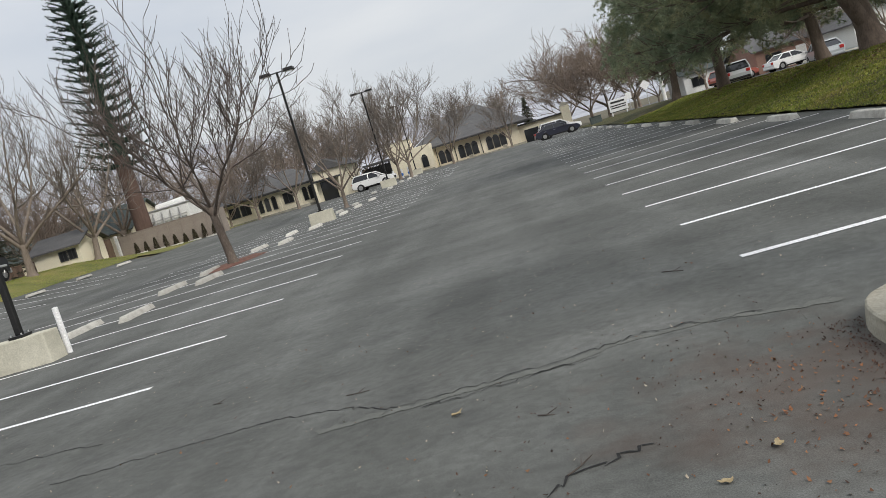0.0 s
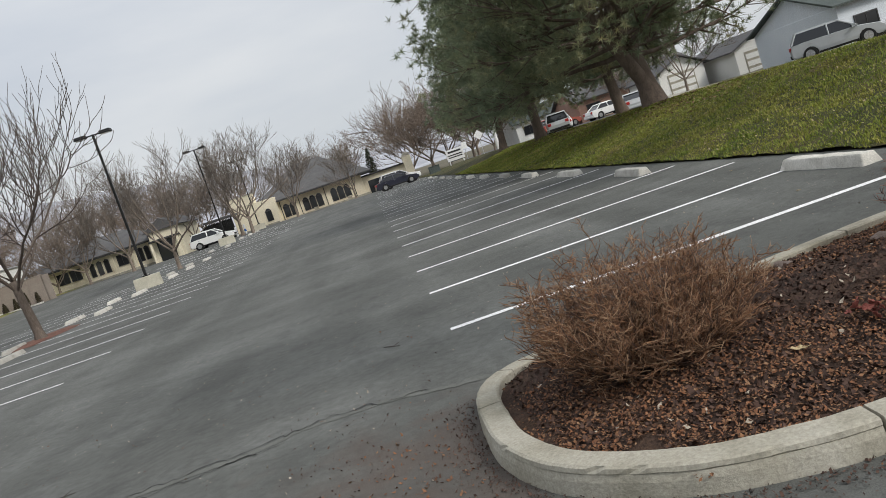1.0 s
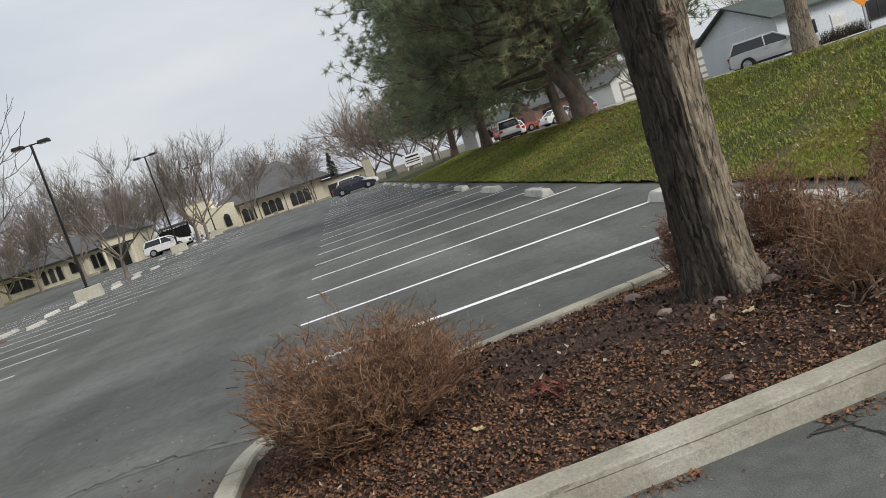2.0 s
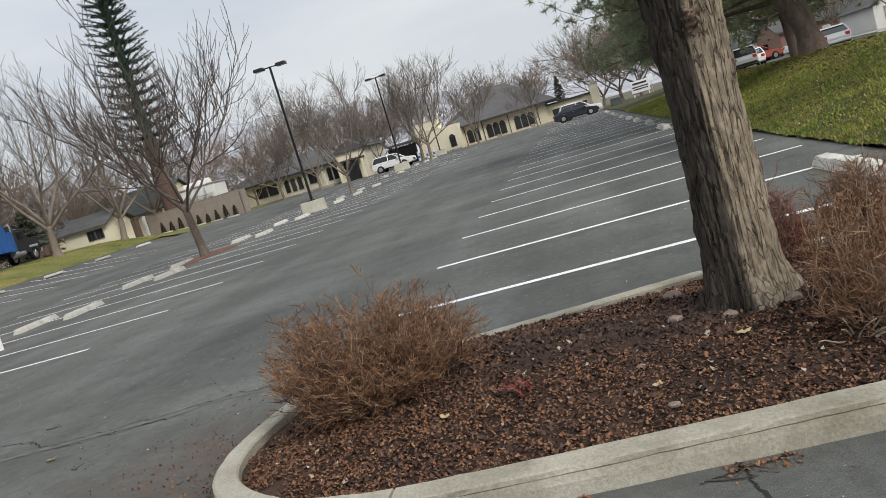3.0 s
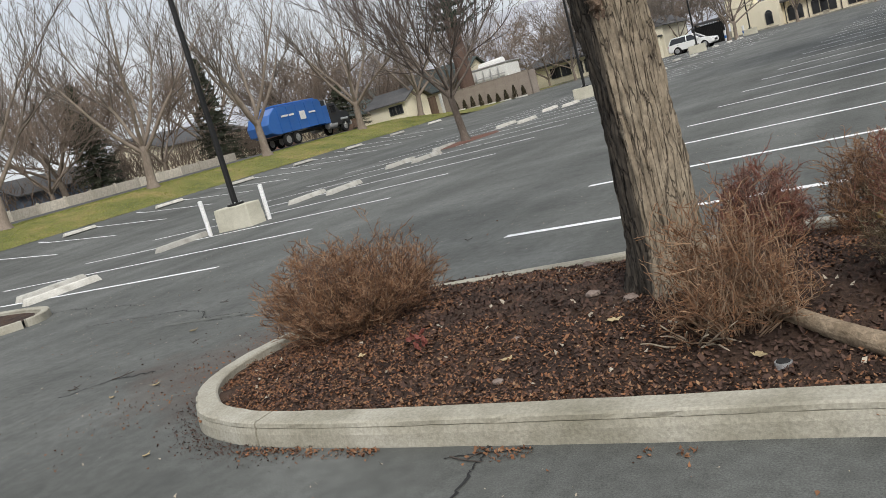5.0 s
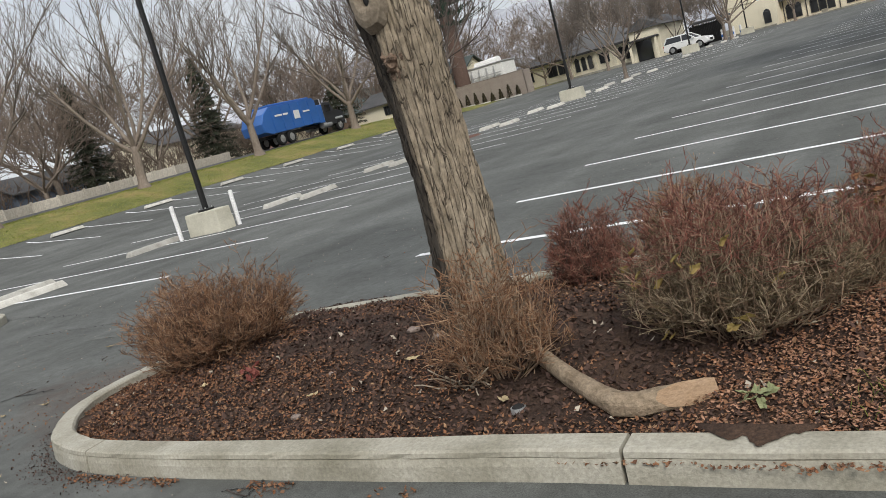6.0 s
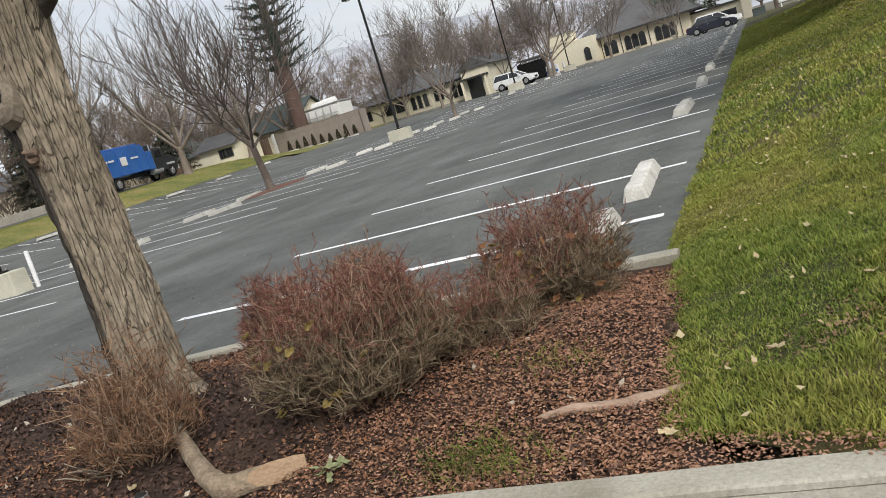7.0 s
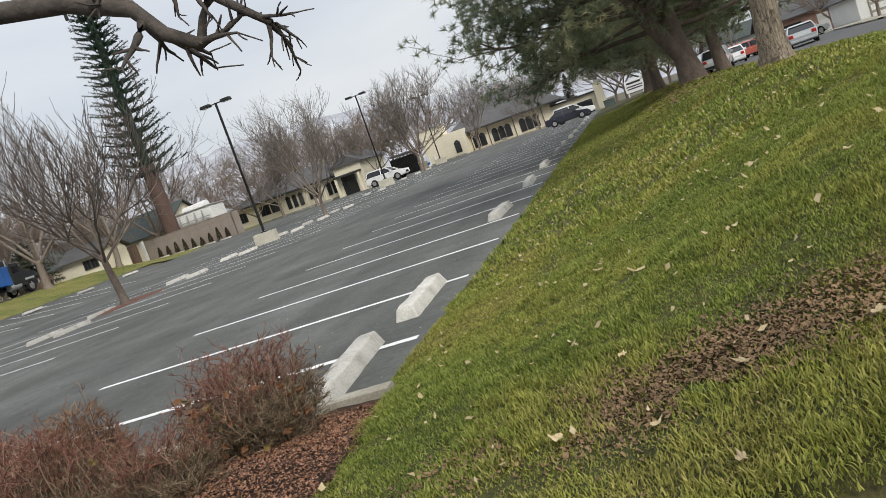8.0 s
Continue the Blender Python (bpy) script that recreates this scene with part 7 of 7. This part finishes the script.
def refuse_truck(x, y, turn):
    t = thing("refuse_truck", pose(x, y, land(x, y) + 0.05, 0, 0, turn), "blue refuse truck with a dark cab on the street", "truck")
    part("chassis", a_box((-4.6, -0.45, 0.75), (4.6, 0.45, 1.0), 0.02), METAL, t)
    side = [(-5.2, 1.3), (-5.35, 2.0), (-4.9, 2.75), (-4.1, 3.25), (1.6, 3.3), (1.9, 3.0), (1.9, 1.1), (-4.4, 1.05)]
    part("hopper_body", lofted(side, lambda z: 1.2, 0.05), PAINTS["blue"], t, "blue ribbed refuse body")
    for xx in (-3.9, -2.7, -1.5, -0.3, 0.9):
        for s in (-1, 1):
            part("rib", a_box((xx - 0.06, s * 1.22 - 0.04, 1.15), (xx + 0.06, s * 1.22 + 0.04, 3.15), 0.01), PAINTS["blue"], t)
    part("top_rail", a_box((-3.8, -1.0, 3.28), (1.4, 1.0, 3.45), 0.03), PAINTS["blue"], t)
    part("arm_frame", a_box((1.95, -1.15, 1.0), (2.7, 1.15, 2.6), 0.06, 2), PAINTS["blue"], t)
    part("arm_top", a_box((2.0, -1.0, 2.6), (3.0, 1.0, 3.1), 0.05), PAINTS["black"], t)
    for s in (-1, 1):
        part("badge", a_box((-1.25, s * 1.21 - 0.045, 1.85), (-0.55, s * 1.21 + 0.045, 2.55), 0.02), SIGN, t, "pale round-edged emblem panel")
        part("lettering_bar", a_box((-3.6, s * 1.21 - 0.045, 2.35), (-2.0, s * 1.21 + 0.045, 2.5)), SIGN, t, "pale lettering bar")
        part("lettering_bar", a_box((0.0, s * 1.21 - 0.045, 2.25), (0.85, s * 1.21 + 0.045, 2.38)), SIGN, t, "pale lettering bar")
    cab = [(2.8, 0.7), (2.8, 2.55), (3.0, 2.75), (3.9, 2.7), (4.35, 1.95), (5.4, 1.75), (5.6, 1.5), (5.6, 0.65)]
    part("cab", lofted(cab, lambda z: 1.1, 0.06), PAINTS["black"], t, "black truck cab")
    part("cab_window", a_box((3.1, -1.12, 1.85), (3.85, 1.12, 2.5), 0.03), CAR_GLASS, t)
    part("windscreen", mesh_of("windscreen", [(3.98, -0.95, 2.62), (3.98, 0.95, 2.62), (4.36, 0.95, 1.98), (4.36, -0.95, 1.98)], [(0, 3, 2, 1)]), CAR_GLASS, t)
    part("bumper", a_box((5.55, -1.1, 0.5), (5.75, 1.1, 0.85), 0.04), GALV, t)
    part("grille", a_box((5.55, -0.6, 0.95), (5.63, 0.6, 1.5), 0.02), GALV, t)
    for s in (-1, 1):
        part("headlight", a_box((5.5, s * 0.85 - 0.15, 1.05), (5.64, s * 0.85 + 0.15, 1.3), 0.03), HEAD, t)
        part("fender", a_box((4.2, s * 1.0 - 0.15, 1.05), (5.3, s * 1.0 + 0.15, 1.25), 0.06, 2), PAINTS["silver"], t)
        part("exhaust_stack", a_cyl((2.75, s * 1.0, 1.0), (2.75, s * 1.0, 3.1), 0.07, n=10), GALV, t)
        part("fuel_tank", a_cyl((2.4, s * 0.85, 0.8), (3.6, s * 0.85, 0.8), 0.28, n=14), GALV, t)
        for wx in (-3.3, -2.1, 4.7):
            wheel(t, wx, s * 0.95, 0.52, 0.34)
    return t


refuse_truck(-42.3, 52.8, 92)

# ---- right side: sign, road signs, houses ----
sg = thing("lawn_sign", pose(10.2, 90.0, land(10.2, 90) - 0.02, 0, 0, -8), "white lawn sign with dark lettering on the bank", "sign")
part("board", a_box((-1.0, 0, 0.45), (1.0, 0.1, 1.75), 0.02), SIGN, sg)
part("frame", a_box((-1.06, 0.02, 0.38), (1.06, 0.08, 0.45)), TRIM, sg)
for s in (-0.8, 0.8):
    part("post", a_box((s - 0.06, 0.02, -0.3), (s + 0.06, 0.09, 0.45)), SIGN, sg)
for w, h, z in ((0.75, 0.2, 1.35), (0.85, 0.12, 1.02), (0.8, 0.12, 0.78)):
    part("lettering_bar", a_box((-w, -0.015, z), (w, 0.0, z + h)), INK, sg, "dark bar of lettering")
bin_ = thing("utility_box", pose(7.3, 88, land(7.3, 88)), "dark green utility box at the lot's edge", "utility box")
part("case", a_box((-0.6, -0.4, -0.1), (0.6, 0.4, 0.75), 0.05, 2), GREEN_ROOF, bin_)
part("lid", a_box((-0.64, -0.44, 0.75), (0.64, 0.44, 0.82), 0.03), GREEN_ROOF, bin_)
rs = thing("road_sign", pose(12.6, 85.0, land(12.6, 85)), "back of a diamond road sign on a post", "road sign")
part("post", a_cyl((0, 0, -0.2), (0, 0, 2.6), 0.035, n=8), GALV, rs)
bm = a_box((-0.38, -0.01, -0.38), (0.38, 0.01, 0.38), 0.004)
bmesh.ops.transform(bm, matrix=Matrix.Translation((0, -0.05, 2.2)) @ pose(0, 0, 0, 0, 45, 0), verts=bm.verts[:])
part("plate", bm, SIGN, rs, "bare diamond plate")
rs2 = thing("road_sign", pose(11.2, 88.0, land(11.2, 88)), "small white rectangular sign on a post", "road sign")
part("post", a_cyl((0, 0, -0.2), (0, 0, 2.0), 0.03, n=8), GALV, rs2)
part("plate", a_box((-0.3, -0.06, 1.3), (0.3, -0.04, 2.0), 0.004), SIGN, rs2)
ws_ = thing("road_sign", pose(23.4, 30.0, land(23.4, 30)), "orange diamond warning sign on a steel post", "road sign")
part("post", a_cyl((0, 0, -0.2), (0, 0, 2.2), 0.035, n=8), GALV, ws_)
bm = a_box((-0.45, -0.01, -0.45), (0.45, 0.01, 0.45), 0.004)
bmesh.ops.transform(bm, matrix=Matrix.Translation((0, -0.05, 2.0)) @ pose(0, 0, 0, 0, 45, 0), verts=bm.verts[:])
part("plate", bm, surface("orange_sign", [(0.75, 0.26, 0.02), (0.8, 0.3, 0.03)], 2, 0.5, 0), ws_, "orange plate")
legend = bpy.data.curves.new("legend", "FONT")
legend.body, legend.size, legend.align_x, legend.align_y, legend.extrude = "BUMP", 0.26, "CENTER", "CENTER", 0.004
legend.materials.append(INK)
words = tagged(new("legend", legend), "black lettering")
words.parent = ws_
words.matrix_basis = Matrix.Translation((0, -0.068, 2.0)) @ pose(0, 0, 0, 90, 0, 0)
up = thing("utility_pole", pose(14.8, 88.0, land(14.8, 88)), "weathered pale utility pole", "pole")
part("pole", a_cyl((0, 0, -0.3), (0, 0, 4.0), 0.2, 0.16, 10), WHITE_WALL, up)

small_house("white_house", 29.3, 41.3, 46.0, 56.0, -0.1, 2.9, 4.6, surface("pale_blue_siding", [(0.6, 0.65, 0.7), (0.68, 0.72, 0.76)], 0.6, 0.8, 0.1, 20), GREEN_ROOF, "pale blue-grey sided house with a dark roof across the street", ((1.0, 2.4, 0.9, 2.0), (6.0, 7.4, 0.9, 2.0)), ((3.5, 4.5, 2.0),))
small_house("garage_house", 27.2, 31.5, 70.0, 78.0, 0.3, 2.2, 3.4, WHITE_WALL, SHINGLE, "white gabled garage across the street", (), ((0.8, 3.3, 2.0),), "y")
small_house("garage_house", 32.5, 37.5, 66.0, 76.0, 0.1, 2.3, 3.5, WHITE_WALL, SHINGLE, "white garage with a grey gable roof", (), ((0.8, 3.6, 2.0),), "y")
small_house("ranch_house", 24, 38, 86, 96, 0.3, 2.5, 4.4, surface("rust_siding", [(0.3, 0.18, 0.14), (0.36, 0.23, 0.18)], 1, 0.85), SHINGLE, "low reddish-brown house across the street", ((1, 2.5, 0.9, 1.9), (6, 8, 0.9, 1.9)), ((4, 5, 2.0),))
small_house("ranch_house", 20, 32, 102, 112, 0.3, 2.5, 4.2, WHITE_WALL, GREEN_ROOF, "low pale house with a greenish roof", ((1, 2.5, 0.9, 1.9), (6, 8, 0.9, 1.9)), ((4, 5, 2.0),))
for k, (x, y, s) in enumerate([(26.5, 63, 0.8), (28, 81, 0.9), (30, 98, 1.0), (40, 62, 1.0), (22, 100, 0.9), (17, 104, 1.0), (34, 84, 1.1)]):
    bare_tree("haze" if k % 2 else "round", x, y, s, 71 * k, "bare garden tree across the street")
# rough hedge under the far bank trees
rnd = random.Random(90)
hedge = [wander(rnd, (rnd.uniform(29.5, 34), rnd.uniform(44.2, 45.4), land(31, 45)), (rnd.uniform(-1, 1), rnd.uniform(-1, 1), 1.5), rnd.uniform(0.5, 0.9), 0.012, 0.004, 3, 0.2) for k in range(900)]
tagged(new("hedge", tubes("hedge", hedge, HEDGE)), "low scrubby hedge before the white house", "hedge", kind="stuff")


# brushy thickets closing the view behind the street wall
rnd = random.Random(61)
brush = []
for k in range(5200):
    y = rnd.uniform(-20, 98)
    x = -57 + 4 * noise.noise((y * 0.08, 3, 0)) - rnd.uniform(0, 5)
    z = land(x, y)
    tall = 3.4 + 1.6 * noise.noise((y * 0.12, 9, 0))
    brush.append(wander(rnd, (x, y, z + rnd.uniform(0, 0.5) * tall), (rnd.uniform(-0.7, 0.7), rnd.uniform(-0.7, 0.7), 1), tall * rnd.uniform(0.4, 0.8), 0.035, 0.012, 4, 0.25))
tagged(new("thicket", tubes("thicket", brush, TWIG_TAN)), "brown leafless thicket behind the street wall", "thicket", kind="stuff")
for x, y, h, lab in ((-66, 12, 2.6, "low grey-roofed house behind the thicket"), (-68, 56, 2.8, "pale house with a grey roof behind bare trees"), (-64, 70, 2.4, "low house with a grey roof behind the fence")):
    small_house("ranch_house", x - 6, x + 4, y, y + 12, land(x, y), h, h + 1.9, STUCCO, SHINGLE, lab, ((1, 2.5, 0.9, 1.9),), (), "y")


# ---- hills ----
def ridge(name, y, x0, x1, heights, label, seed):
    """A long far ridge: its crest follows heights, with spurs running down to its foot."""
    n, m = 160, 10
    verts, faces = [], []
    for j in range(m + 1):
        t = j / m
        for i in range(n + 1):
            x = x0 + (x1 - x0) * i / n
            h = float(np.interp(x, heights[0], heights[1])) * (1 + 0.06 * noise.noise((x * 0.006, seed, 0)) + 0.05 * noise.noise((x * 0.02, seed, 4)))
            z = h * (1 - t) ** 1.1 * (1 + 0.25 * t * noise.noise((x * 0.012, t * 2, seed))) - 5
            verts.append((x, y - 700 * t + 90 * noise.noise((x * 0.01, t, seed)), z))
    for j in range(m):
        for i in range(n):
            a = j * (n + 1) + i
            faces.append((a, a + 1, a + n + 2, a + n + 1))
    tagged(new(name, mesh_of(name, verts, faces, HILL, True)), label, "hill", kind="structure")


ridge("backdrop_hills", 2200, -3200, 1800, ([-3200, -1500, -914, -722, -556, -430, -335, -104, -18, 109, 257, 1800], [230, 240, 240, 215, 190, 166, 148, 114, 90, 86, 52, 60]), "bare hills on the horizon, haze and snow in their pale blue-grey", 2)
